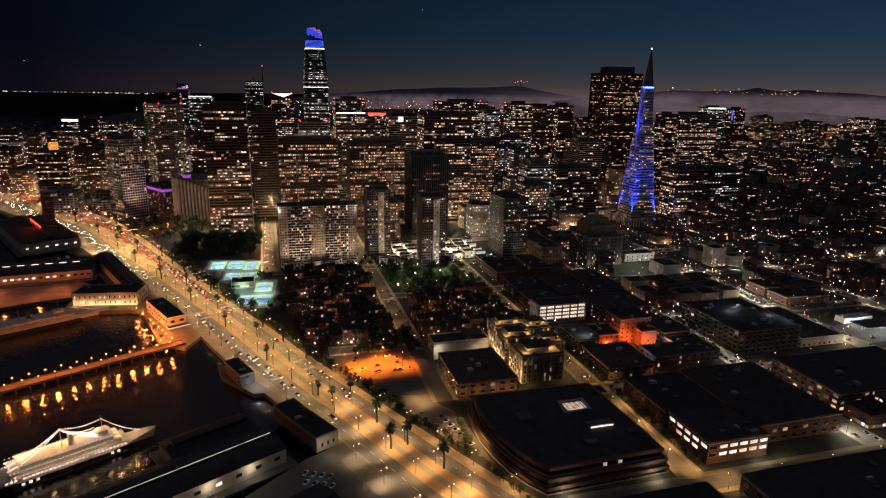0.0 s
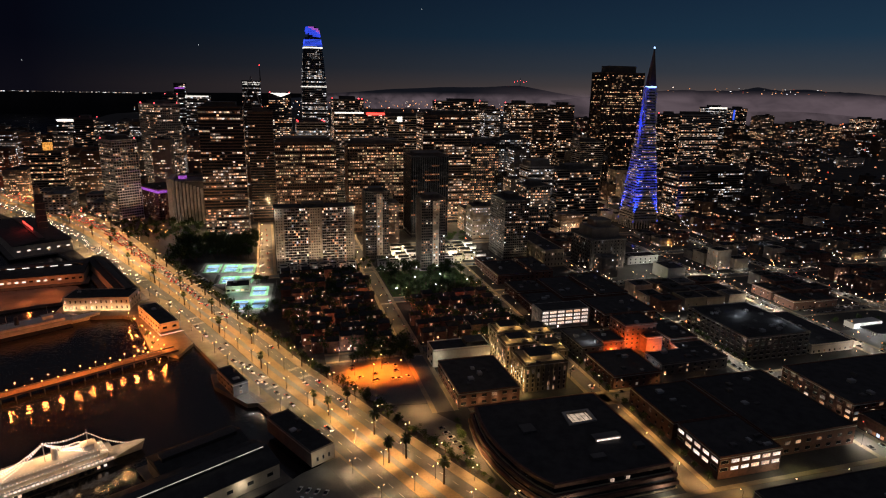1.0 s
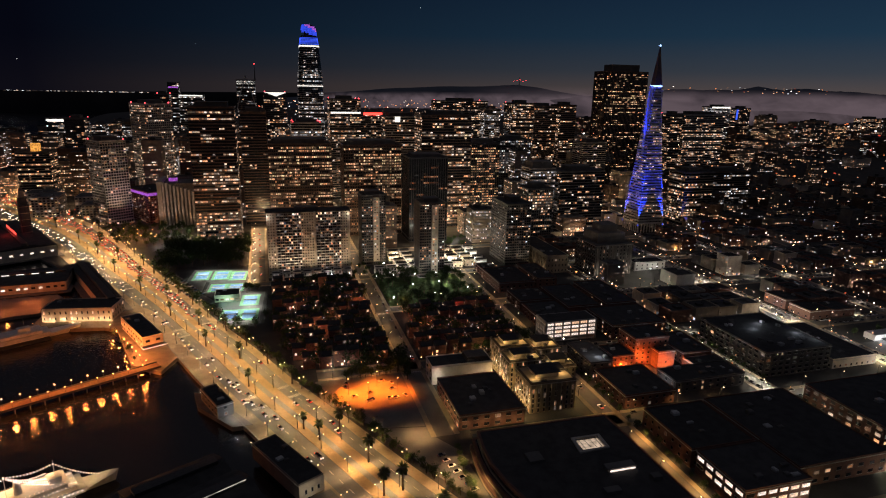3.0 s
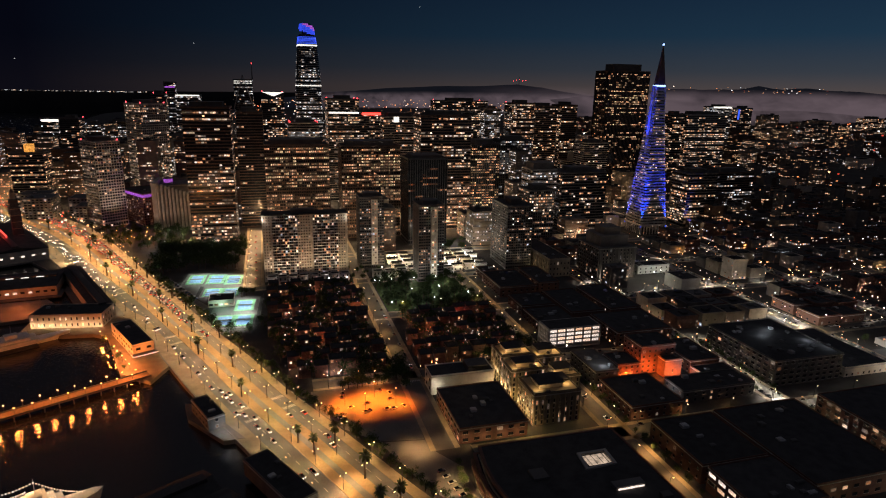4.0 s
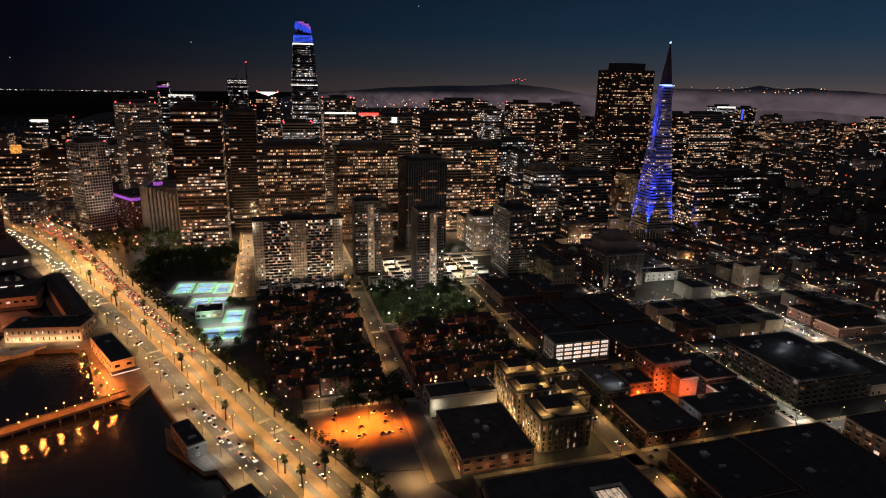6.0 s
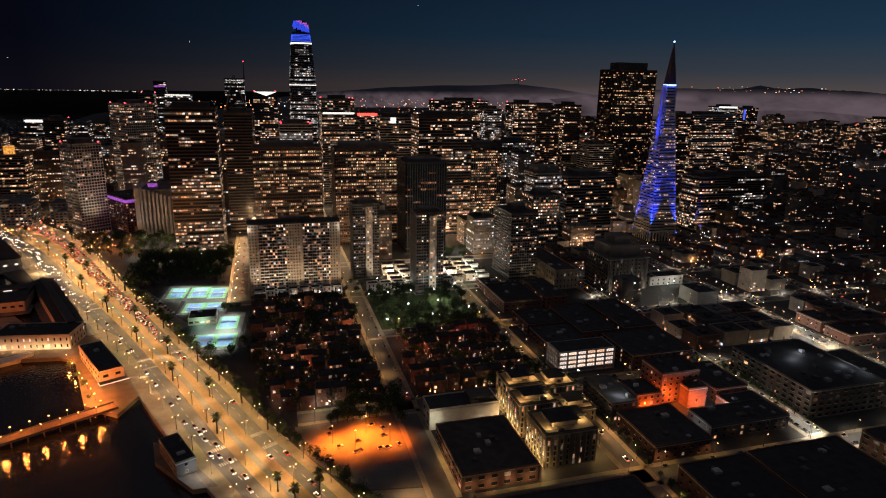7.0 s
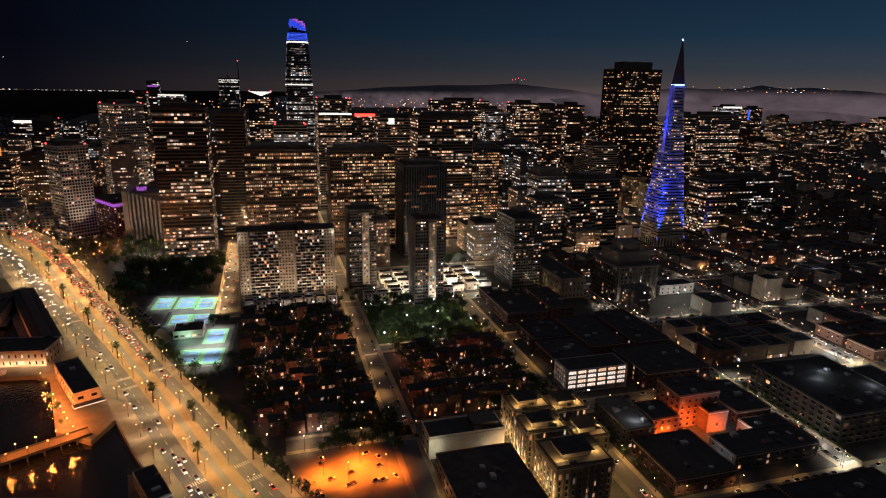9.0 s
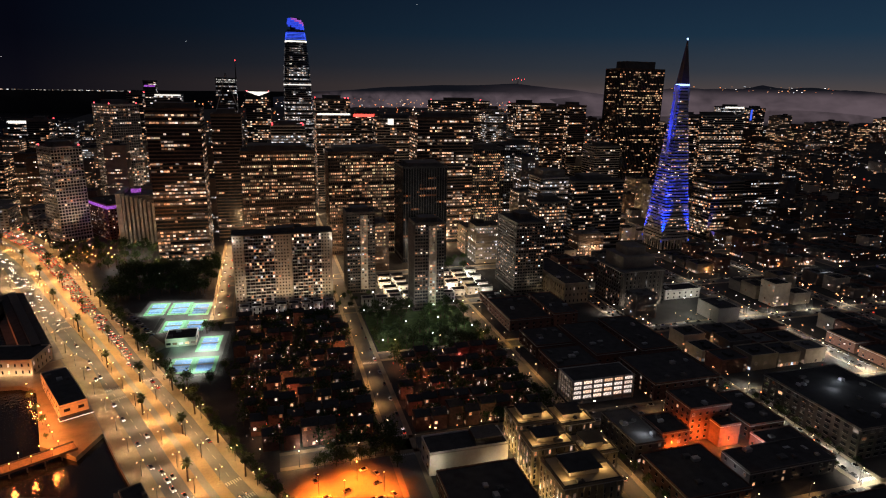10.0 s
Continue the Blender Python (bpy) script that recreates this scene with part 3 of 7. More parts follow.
crown_light((-393.1, 1460), 1443, 118.3, 123.4, led_strip, "bright white lit top floor", -419.4, -389.4)
crown_light((-186.6, 1616), 1602, 186.8, 190, led_purple, "purple lit crown strip", -210.6, -189.7)
crown_light((-140.6, 1529), 1508, 170.5, 172.9, led_strip, "white lit roof edge", -177.9, -129.1)
crown_light((1284, 1594), 1570, 156.1, 160.6, led_strip, "white lit roof edge", 1256, 1319)
crown_light((1361, 1585), 1564, 124.1, 153.3, led_blue, "blue lit corner strip", 1338, 1344)
crown_light((145.9, 1148), 1124, 151.6, 154.6, led_strip, "white lit floor band", 112.3, 164.1)
crown_light((194.7, 1150), 1127, 149.1, 153.7, led_red, "red illuminated sign panel", 169.7, 203.1, "sign_panel")
crown_light((194.7, 1150), 1129, 144.2, 153.8, led_red, "red illuminated sign panel", 197.7, 210.2, "sign_panel")
crown_light((224.2, 1049), 1026, 142.9, 151.5, led_strip, "white illuminated sign panel", 205.8, 214.5, "sign_panel")

# needle pyramid
PX, PY, PR = 532, 798, 0.0


def at_pyramid(x, y):
    """A point beside the pyramid, given along its own sides."""
    c, s = math.cos(radians(PR)), math.sin(radians(PR))
    return PX + x * c - y * s, PY + x * s + y * c


claim(502, 556, 771, 826)
pyr = thing("pyramid_tower", PX, PY, 1, PR, "slender four-sided pyramid tower washed in blue light", "tower")


def pyramid_half(z):
    return 21.0 * (1 - z / 259.0) + 0.5


part("core", prism("core", [(-19.4, -19.4), (19.4, -19.4), (19.4, 19.4), (-19.4, 19.4)], 12, 205, 1 - pyramid_half(205) / 20.9), glass_dark, pyr)
me_l = []
for k in range(49):
    z = 12 + k * 3.95
    a = pyramid_half(z)
    part("floor_band", prism("band", [(-a, -a), (a, -a), (a, a), (-a, a)], z, z + 2.6, 0.006), concrete, pyr)
    zb = z + 2.68
    a2 = pyramid_half(zb) - 0.25
    if k < 46:
        for o, u, length, n in sides(2 * a2, 2 * a2):
            nb = max(1, int(length / 2.2))
            p = (0.75, 0.25, 0.05)[int(rng.random() * 3)] if k < 36 else 0.15
            on = np.repeat(rng.random(nb // 3 + 1) < p, 3)[:nb]
            for j in np.nonzero(on)[0]:
                s0, s1 = j * length / nb + 0.2, (j + 1) * length / nb - 0.2
                ox, oy = o[0] + n[0] * 0.3, o[1] + n[1] * 0.3
                me_l.append([(ox + u[0] * s0, oy + u[1] * s0, zb), (ox + u[0] * s1, oy + u[1] * s1, zb), (ox + u[0] * s1, oy + u[1] * s1, zb + 1.15), (ox + u[0] * s0, oy + u[1] * s0, zb + 1.15)])
part("lit_glazing", quads("lit", me_l), win_office, pyr, "lit office windows between pale bands", kind="stuff")
part("spire", prism("spire", [(-5.6, -5.6), (5.6, -5.6), (5.6, 5.6), (-5.6, 5.6)], 206, 258, 0.93), granite_brown, pyr, "louvred aluminium spire")
for s in (-1, 1):
    bm = bmesh.new()
    zs0, zs1 = 110, 205
    x_in0, x_in1 = pyramid_half(zs0) - 1, pyramid_half(zs1)
    pts = [(x_in0 * s, -2.6, zs0), (x_in0 * s, 2.6, zs0), (x_in1 * s, -2.6, zs1), (x_in1 * s, 2.6, zs1), ((x_in0 + 0.5) * s, -2.6, zs0), ((x_in0 + 0.5) * s, 2.6, zs0), ((x_in0 - 2.0) * s, -2.6, zs1), ((x_in0 - 2.0) * s, 2.6, zs1)]
    vs = [bm.verts.new(p) for p in pts]
    bmesh.ops.convex_hull(bm, input=vs)
    part("wing", from_bm("wing", bm), white_panel, pyr, "sloping shaft wing")
leg = []
for i in range(9):
    a = -18.8 + i * 4.7
    leg += [(a - 0.6, -20.4, 0, a + 0.6, -19.2, 12), (a - 0.6, 19.2, 0, a + 0.6, 20.4, 12), (-20.4, a - 0.6, 0, -19.2, a + 0.6, 12), (19.2, a - 0.6, 0, 20.4, a + 0.6, 12)]
for b in leg:
    part("leg", boxes("leg", [b]), concrete, pyr)
part("lit_band", boxes("band", ring(11, 11, 0.3, 204, 206)), led_white_blue, pyr, "bright blue light band")
part("top_light", ball("top", 1.6), led_white_blue, pyr, "blue-white tip light", at=(0, 0, 259))
for k, (px, py) in enumerate(((-1, -1), (1, -1), (-1, 1), (1, 1))):
    part("corner_light", prism("strip", [(px * pyramid_half(12) - 0.5, py * pyramid_half(12) - 0.5), (px * pyramid_half(12) + 0.5, py * pyramid_half(12) - 0.5), (px * pyramid_half(12) + 0.5, py * pyramid_half(12) + 0.5), (px * pyramid_half(12) - 0.5, py * pyramid_half(12) + 0.5)], 10, 12.4), led_blue, pyr, "blue floodlight")


def spot(name, x, y, z, target, power, colour, angle, blend=0.6, size=0.5):
    ld = bpy.data.lights.new(name, "SPOT")
    ld.energy, ld.color, ld.spot_size, ld.spot_blend, ld.shadow_soft_size = power, colour, radians(angle), blend, size
    ob = new(name, ld)
    ob.matrix_basis = look((x, y, z), target)
    return ob


def point(name, x, y, z, power, colour, size=0.3):
    ld = bpy.data.lights.new(name, "POINT")
    ld.energy, ld.color, ld.shadow_soft_size = power, colour, size
    ob = new(name, ld)
    ob.location = (x, y, z)
    return ob


BLUE = (0.006, 0.030, 1.0)
for px, py, e in ((-1, -1, 1.0), (1, -1, 0.8), (-1, 1, 0.8)):
    for z in (13, 50):
        a, b = pyramid_half(z) + 2.2, pyramid_half(min(200, z + 60)) - 1.0
        spot("blue_flood", *at_pyramid(px * a, py * a), 4 + z, (*at_pyramid(px * b, py * b), 4 + z + 60), e * (1300000 if z == 13 else 380000), BLUE, 40, 0.8)
for x, y, z, tz, e in ((-32, 0, 112, 190, 430000), (-40, -5, 10, 80, 110000)):
    spot("blue_flood", *at_pyramid(x, y), z, (*at_pyramid(-12, -3), tz), e, BLUE, 50, 0.9)
for x, y in ((-9, -9), (4, -11), (-10, 4)):
    spot("blue_flood", *at_pyramid(x, y), 198, (*at_pyramid(x * 0.4, y * 0.4), 209), 5000, BLUE, 80, 0.8)
spot("blue_flood", 604, 796, 6, (607, 812, 60), 90000, (0.10, 0.12, 1.0), 70, 0.8)
for x in np.arange(4, 84, 13):
    spot("facade_flood", x, 659, 8.8, (x, 669, 36), 8000, (1.0, 0.72, 0.44), 130, 1.0)
for x, y in ((108, 690), (122, 690), (160, 629), (175, 629), (252, 670), (262, 654), (280, 658)):
    spot("facade_flood", x, y, 7, (x + (8 if x == 252 else 0), y + (0 if x == 252 else 8), 40), 2200, (1.0, 0.83, 0.62), 130, 1.0)
# Added fill lights without lamp posts, to lift walls and streets of the centre.
for x, y, e in ((-10.6, 813.2, 1), (-6.1, 856.5, 1), (-1.7, 899.7, 1), (93.7, 818.2, 1), (101.4, 894.8, .6), (200.1, 850.9, .7), (25.3, 809.5, .8), (143.4, 826.1, .8), (235.2, 852.7, .8), (295.8, 855.8, .8), (-92.4, 814.6, 1), (-86.2, 873.6, 1), (-105.3, 999.3, .35), (410.9, 765.7, .3), (487.7, 803.1, .2), (535.3, 862.4, .2), (616.7, 808.9, .15), (709.4, 871.2, .8), (761.4, 966.7, .8), (393, 911.2, .8), (-131, 1102, .4), (-244.7, 1052, .4), (-295.6, 1150, 1), (78.8, 958.3, 1), (177.6, 975.4, 1), (297.7, 983.2, 1), (503.7, 985.2, 1), (841.4, 1134, 1), (953.5, 1119, 1)):
    point("street_glow_lamp", x, y, 11, 26000 * e, (1.0, 0.62, 0.30), 1.0)

# More added fill in rows, so that far walls are less black.
for sx in (97, 207, 330, 458, 562):
    for k, y in enumerate(np.arange(790, 1330, 60.0)):
        if sx > 440 and y < 880:
            continue
        point("street_glow_lamp", sx + (4 if k % 2 else -4), y, 10, 15000 * (1.0 if sx < 400 else 0.6), (1.0, 0.66, 0.36), 1.0)
for sy in (757, 868, 980, 1092):
    for x in np.arange(30, 700, 75.0):
        if 430 < x < 600 and sy < 870:
            continue
        point("street_glow_lamp", x, sy, 10, 9000, (1.0, 0.70, 0.42), 1.0)

# Added uplights in place of ambient light on the two grid towers' frames.
for x, y, tx, ty in ((-232, 1128, -205, 1160), (-150, 1120, -172, 1150), (-262, 970, -235, 990), (-196, 962, -208, 985)):
    spot("facade_flood", x, y, 8, (tx, ty, 90), 80000, (1.0, 0.74, 0.52), 80, 1.0)
for x in (350, 367, 384):
    point("facade_flood", x, 597, 4, 1800, (1.0, 0.85, 0.66))

# tall rounded tower with an animated crown
claim(70, 136, 1443, 1511)
sft = thing("crown_tower", 102.5, 1477, 4, 0, "tall rounded glass tower with a blue and purple lit crown", "tower")


def rounded(half, r=9, k=6):
    out = []
    for cx, cy, a0 in ((half - r, half - r, 0), (-half + r, half - r, 90), (-half + r, -half + r, 180), (half - r, -half + r, 270)):
        for i in range(k + 1):
            a = radians(a0 + 90 * i / k)
            out.append((cx + r * math.cos(a), cy + r * math.sin(a)))
    return out


def sf_half(z):
    return 27.5 if z < 150 else 27.5 - 12.5 * ((z - 150) / 172) ** 2


zs = [0, 60, 120, 150, 175, 200, 225, 250, 270, 285]
for z0, z1 in zip(zs[:-1], zs[1:]):
    a0, a1 = sf_half(z0), sf_half(z1)
    part("shaft", prism("shaft", rounded(a0), z0, z1, 1 - a1 / a0), glass_dark, sft)
for k in range(66):
    z = 6 + k * 4.25
    part("floor_fin", prism("fin", rounded(sf_half(z) + 0.5), z, z + 0.7), metal_pale, sft)
qq = []
for k in range(64):
    z = 6 + k * 4.25 + 1.0
    a = sf_half(z + 3) + 0.12
    r = rng.random()
    p = 0.97 if r < 0.42 else (0.45 if r < 0.7 else 0.08)
    rim = rounded(a, min(9, a * 0.4), 4)
    run, on = 0, False
    for (ax, ay), (bx, by) in zip(rim, rim[1:] + rim[:1]):
        nb = max(1, int(math.dist((ax, ay), (bx, by)) / 2.4))
        for j in range(nb):
            if run == 0:
                run, on = int(rng.integers(2, 7)), rng.random() < p
            run -= 1
            if on:
                s0, s1 = (j + 0.06) / nb, (j + 0.94) / nb
                c0, c1 = (ax + (bx - ax) * s0, ay + (by - ay) * s0), (ax + (bx - ax) * s1, ay + (by - ay) * s1)
                qq.append([(*c0, z), (*c1, z), (*c1, z + 2.4), (*c0, z + 2.4)])
part("lit_glazing", quads("lit", qq), win_white, sft, "lit office floors", kind="stuff")
part("light_ring", prism("ring", rounded(sf_half(277) + 0.7), 276, 279), led_strip, sft, "white lit band below the crown")
part("light_ring", prism("ring", rounded(sf_half(193) + 0.7), 192, 194), led_strip, sft, "white lit band")
for k in range(6):
    z = 281 + k * 2.6
    part("crown_band", prism("cb", rounded(sf_half(z) + 0.4), z, z + 1.3), led_blue, sft, "blue lit crown louvre")
part("crown", prism("crown", rounded(sf_half(300)), 285, 300, 1 - sf_half(312) / sf_half(300)), metal_dark, sft, "dark louvred crown")
scr = []
for r in range(6):
    z = 301 + r * 3.6
    a = sf_half(z) - 0.05 * r * r
    rim = rounded(a, a * 0.55, 6)
    for i, (p0, p1) in enumerate(zip(rim, rim[1:] + rim[:1])):
        nb = max(1, int(math.dist(p0, p1) / 2.6))
        for j in range(nb):
            s0, s1 = j / nb, (j + 0.9) / nb
            c0, c1 = (p0[0] + (p1[0] - p0[0]) * s0, p0[1] + (p1[1] - p0[1]) * s0), (p0[0] + (p1[0] - p0[0]) * s1, p0[1] + (p1[1] - p0[1]) * s1)
            scr.append(((c0[0] + c1[0]) / 2 * 0.22 + r * 1.6, [(*c0, z), (*c1, z), (*c1, z + 3.3), (*c0, z + 3.3)]))
part("crown_screen", quads("screen", [q for v, q in scr if 0.0 < v < 6.2]), led_blue, sft, "blue light screen", kind="stuff")
part("crown_screen", quads("screen", [q for v, q in scr if 6.2 <= v < 9.0]), led_purple, sft, "purple light screen", kind="stuff")
part("crown_core", prism("cc", rounded(sf_half(322) - 5.5, 6), 300, 323), metal_dark, sft)

# bracketed tower with a spire
t, w, d, h = tower("braced_tower", "dark tower with crossing braces, lit crown and spire", -50.6, -14.6, 1361, 1401, 206, lit=0.18, wall=hull_dark, panes=win_white, plant=0)
bm = bmesh.new()
for (ax, az), (bx, bz) in ((((-19, 150)), (0, 215)), ((19, 150), (0, 215)), ((-19, 90), (19, 150)), ((19, 90), (-19, 150))):
    a, b = Vector((ax, -20.2, az)), Vector((bx, -20.2, bz))
    mt = Matrix.Translation((a + b) / 2) @ (b - a).to_track_quat("Z", "Y").to_matrix().to_4x4()
    bmesh.ops.create_cone(bm, cap_ends=True, segments=6, radius1=0.9, radius2=0.9, depth=(b - a).length, matrix=mt)
part("brace", from_bm("brace", bm), metal_pale, t, "crossing steel braces")
part("spire", rod("spire", 1.2, 0.3, 32), metal_dark, t, at=(18.5, -18.5, h))
part("beacon", ball("bc", 1.4), beacon_red, t, "red warning light", at=(18.5, -18.5, h + 32))
part("crown_wedge", prism("cw", [(-17, -20.0), (17, -20.0), (17, -19.7), (-17, -19.7)], h - 8, h), led_strip, t, "white lit crown screen")
# white-topped tower
t, w, d, h = tower("wedge_crown_tower", "dark tower with a white lit wedge crown", 1, 44.9, 1325, 1365, 182.6, lit=0.3, wall=hull_dark, panes=win_office, plant=0, beacons=2)
bm = bmesh.new()
bmesh.ops.convex_hull(bm, input=[bm.verts.new(p) for p in ((-20, -20.8, h + 1), (22, -20.8, h + 1), (2, -20.8, h - 7), (-20, -20.3, h + 1), (22, -20.3, h + 1), (2, -20.3, h - 7))])
part("crown_wedge", from_bm("wedge", bm), led_strip, t, "white lit triangular crown")
# golden domed tower
t, w, d, h = tower("domed_tower", "stone tower with a gold lit stepped crown", 557, 596.1, 1105, 1139, 66, lit=0.1, wall=stone, plant=0)
part("drum", rod("drum", 9, 8, 10, 16), stone, t, at=(0, 0, h))
part("dome", ball("dome", 8, 2), stone, t, at=(0, 0, h + 10))
for k in range(5):
    point("crown_lamp", 440 + k * 9, 946, 60, 7000, (1.0, 0.66, 0.25))

# apartment slabs by the park
claim(-2, 88, 668, 691)
slab = thing("apartment_slab", 42, 679.5, 0, 0, "pale concrete apartment slab with balconies and many lit rooms", "apartment block")
SW, SD, SH = 85.0, 19.0, 69.8
part("core", boxes("core", [(-SW / 2, -SD / 2 + 1.2, 0, SW / 2, SD / 2 - 0.4, SH)]), concrete, slab, "recessed room walls")
part("roof", boxes("roof", [(-SW / 2 - 1, -SD / 2 - 0.8, SH, SW / 2 + 1, SD / 2 + 0.8, SH + 1.0)]), roof_tar, slab, "dark overhanging roof")
part("plant_room", boxes("plant", [(-14, -4, SH + 1, 10, 5, SH + 4.5)]), concrete_dark, slab)
for x0, x1 in ((-42.5, -33), (-8, 7), (33, 42.5)):
    part("panel_wall", boxes("panel", [(x0, -SD / 2, 0, x1, -SD / 2 + 1.3, SH)]), plaster, slab, "pale panel wall")
for s in (-1, 1):
    part("end_wall", boxes("end", [(s * SW / 2 - 0.3, -SD / 2, 0, s * SW / 2 + 0.3, SD / 2, SH)]), white_panel, slab)
part("back_wall", boxes("back", [(-SW / 2, SD / 2 - 0.4, 0, SW / 2, SD / 2, SH)]), white_panel, slab)
bal = boxes("balcony", [(-2.1, -1.3, 0, 2.1, 1.2, 0.18), (-2.1, -1.3, 0.18, 2.1, -1.2, 1.15), (-2.1, -1.2, 0.18, -2.0, 1.2, 1.15), (2.0, -1.2, 0.18, 2.1, 1.2, 1.15)])
sash = boxes("floor_edge", [(-13, 0, 0, 13, 1.0, 0.3)])
qh, qd = [], []
for k in range(22):
    z = 2.5 + k * 3.03
    for cx in (-21, 20.5):
        part("floor_edge", sash, white_panel, slab, at=(cx, -SD / 2, z))
        for j in range(6):
            x = cx - 10.9 + j * 4.35
            if (j + k) % 2 == 0 and z < SH - 3:
                part("balcony", bal, white_panel, slab, at=(x, -SD / 2, z))
            for e in (-0.95, 0.95):
                (qh if rng.random() < 0.30 else qd).append([(x + e - 0.75, -SD / 2 + 1.15, z + 0.5), (x + e + 0.75, -SD / 2 + 1.15, z + 0.5), (x + e + 0.75, -SD / 2 + 1.15, z + 2.4), (x + e - 0.75, -SD / 2 + 1.15, z + 2.4)])
    for x0, x1 in ((-42.5, -33), (-8, 7), (33, 42.5)):
        for j in range(int((x1 - x0) / 2.6)):
            x = x0 + 1.4 + j * 2.6
            (qh if rng.random() < 0.2 else qd).append([(x - 0.55, -SD / 2 - 0.03, z + 0.9), (x + 0.55, -SD / 2 - 0.03, z + 0.9), (x + 0.55, -SD / 2 - 0.03, z + 2.1), (x - 0.55, -SD / 2 - 0.03, z + 2.1)])
part("lit_glazing", quads("lit", qh), win_home, slab, "warm lit rooms", kind="stuff")
part("unlit_glazing", quads("dark", qd), glass_dark, slab, "small dark windows", kind="stuff")
for s in (-1, 1):
    point("roof_flood", 42 + s * 44, 668, 66, 1500, (1.0, 0.92, 0.8))
for x0, y0, hh in ((102, 699, 80), (154, 637, 81)):
    t, w, d, h = tower("apartment_tower", "slim apartment tower with a pale middle bay and lit rooms", x0, x0 + 27, y0, y0 + 24, hh, floor=3.05, bay=2.4, lit=0.24, wall=concrete_dark, panes=win_home, style="grid", plant=0.6, base=4, category="apartment block", runs=1, plant_h=4)
    part("centre_bay", boxes("cb", [(-w * 0.02, -d / 2 - 1.2, 4, w * 0.24, -d / 2 - 0.2, h - 2)]), plaster, t, "pale projecting bay")
    part("lit_glazing", quads("lit", [[(w * 0.02 + i * 2.4, -d / 2 - 1.23, 5 + k * 3.05), (w * 0.02 + i * 2.4 + 1.8, -d / 2 - 1.23, 5 + k * 3.05), (w * 0.02 + i * 2.4 + 1.8, -d / 2 - 1.23, 6.6 + k * 3.05), (w * 0.02 + i * 2.4, -d / 2 - 1.23, 6.6 + k * 3.05)] for k in range(24) for i in range(2) if rng.random() < 0.6]), win_home, t, kind="stuff")
tower("apartment_tower", "long balconied hotel block with lit rooms", 262, 292, 663, 712, 71, floor=3.05, bay=2.6, lit=0.2, wall=concrete_dark, panes=win_home, style="grid", plant=0.4, base=4, category="apartment block", runs=1)

# ---------------- piers and ships ----------------
ORANGE, SODIUM, PALE = (1.0, 0.25, 0.045), (1.0, 0.53, 0.19), (1.0, 0.86, 0.62)


def window_set(frame_w, frame_h):
    a, b = frame_w / 2, frame_h / 2
    fr = bpy.data.meshes.new("window_frame")
    ring4 = lambda x, z, y: [(-x, y, -z), (x, y, -z), (x, y, z), (-x, y, z)]
    fr.from_pydata(ring4(a + 0.14, b + 0.14, -0.14) + ring4(a, b, -0.14) + ring4(a + 0.14, b + 0.14, 0.05) + ring4(a, b, 0.05), [],
                   [f for i in range(4) for f in ((i, (i + 1) % 4, 4 + (i + 1) % 4, 4 + i), (i, 8 + i, 8 + (i + 1) % 4, (i + 1) % 4), (4 + i, 4 + (i + 1) % 4, 12 + (i + 1) % 4, 12 + i))])
    lit_pane = boxes("pane", [(-a, -0.06, -b, a, 0.05, b)])
    dark_pane = boxes("pane", [(-a, -0.06, -b, a, 0.05, b)])
    fr.materials.append(metal_pale)
    lit_pane.materials.append(win_each)
    dark_pane.materials.append(glass_dark)
    return fr, lit_pane, dark_pane, a, b


WIN_S, WIN_L, WIN_T = window_set(1.5, 1.7), window_set(3.2, 1.9), window_set(1.1, 2.4)


def add_window(parent, kit, x, y, z, ang, lit, glow=None):
    """A framed window of its own, with its pane, in a wall."""
    w = part("window", kit[0], metal_pale, parent, at=(x, y, z, 0, 0, ang))
    if glow is not None and lit:
        me = kit[1].copy()
        me.materials.clear()
        part("pane", me, glow, w)
    else:
        part("pane", kit[1] if lit else kit[2], None, w)
    return w


def wall_windows(t, w, d, faces, floors, floor, bay, kit, lit, base=0.0, glow=None, skip=0.0):
    sd = sides(w, d)
    dark, sill = [], []
    for s in faces:
        o, u, length, n = sd[s]
        nb = max(1, int((length - 1) / bay))
        ang = math.degrees(math.atan2(u[1], u[0]))
        for k in range(floors):
            for j in range(nb):
                if rng.random() < skip:
                    continue
                a = (j + 0.5) * length / nb
                zc = base + k * floor + floor * 0.52
                if rng.random() < lit:
                    add_window(t, kit, o[0] + u[0] * a, o[1] + u[1] * a, zc, ang, True, glow)
                else:
                    fw, fh = kit[3], kit[4]
                    dx, dy = abs(u[0]) * fw + abs(n[0]) * 0.06, abs(u[1]) * fw + abs(n[1]) * 0.06
                    ox, oy = o[0] + u[0] * a, o[1] + u[1] * a
                    dark.append((ox - dx, oy - dy, zc - fh, ox + dx, oy + dy, zc + fh))
                    ex, ey2 = abs(u[0]) * (fw + 0.15) + abs(n[0]) * 0.16, abs(u[1]) * (fw + 0.15) + abs(n[1]) * 0.16
                    sill.append((ox - ex, oy - ey2, zc - fh - 0.18, ox + ex, oy + ey2, zc - fh))
    if dark:
        part("unlit_glazing", boxes("dark", dark), glass_dark, t, "dark unlit windows", kind="stuff")
        part("sill_course", boxes("sills", sill), concrete, t, kind="stuff")


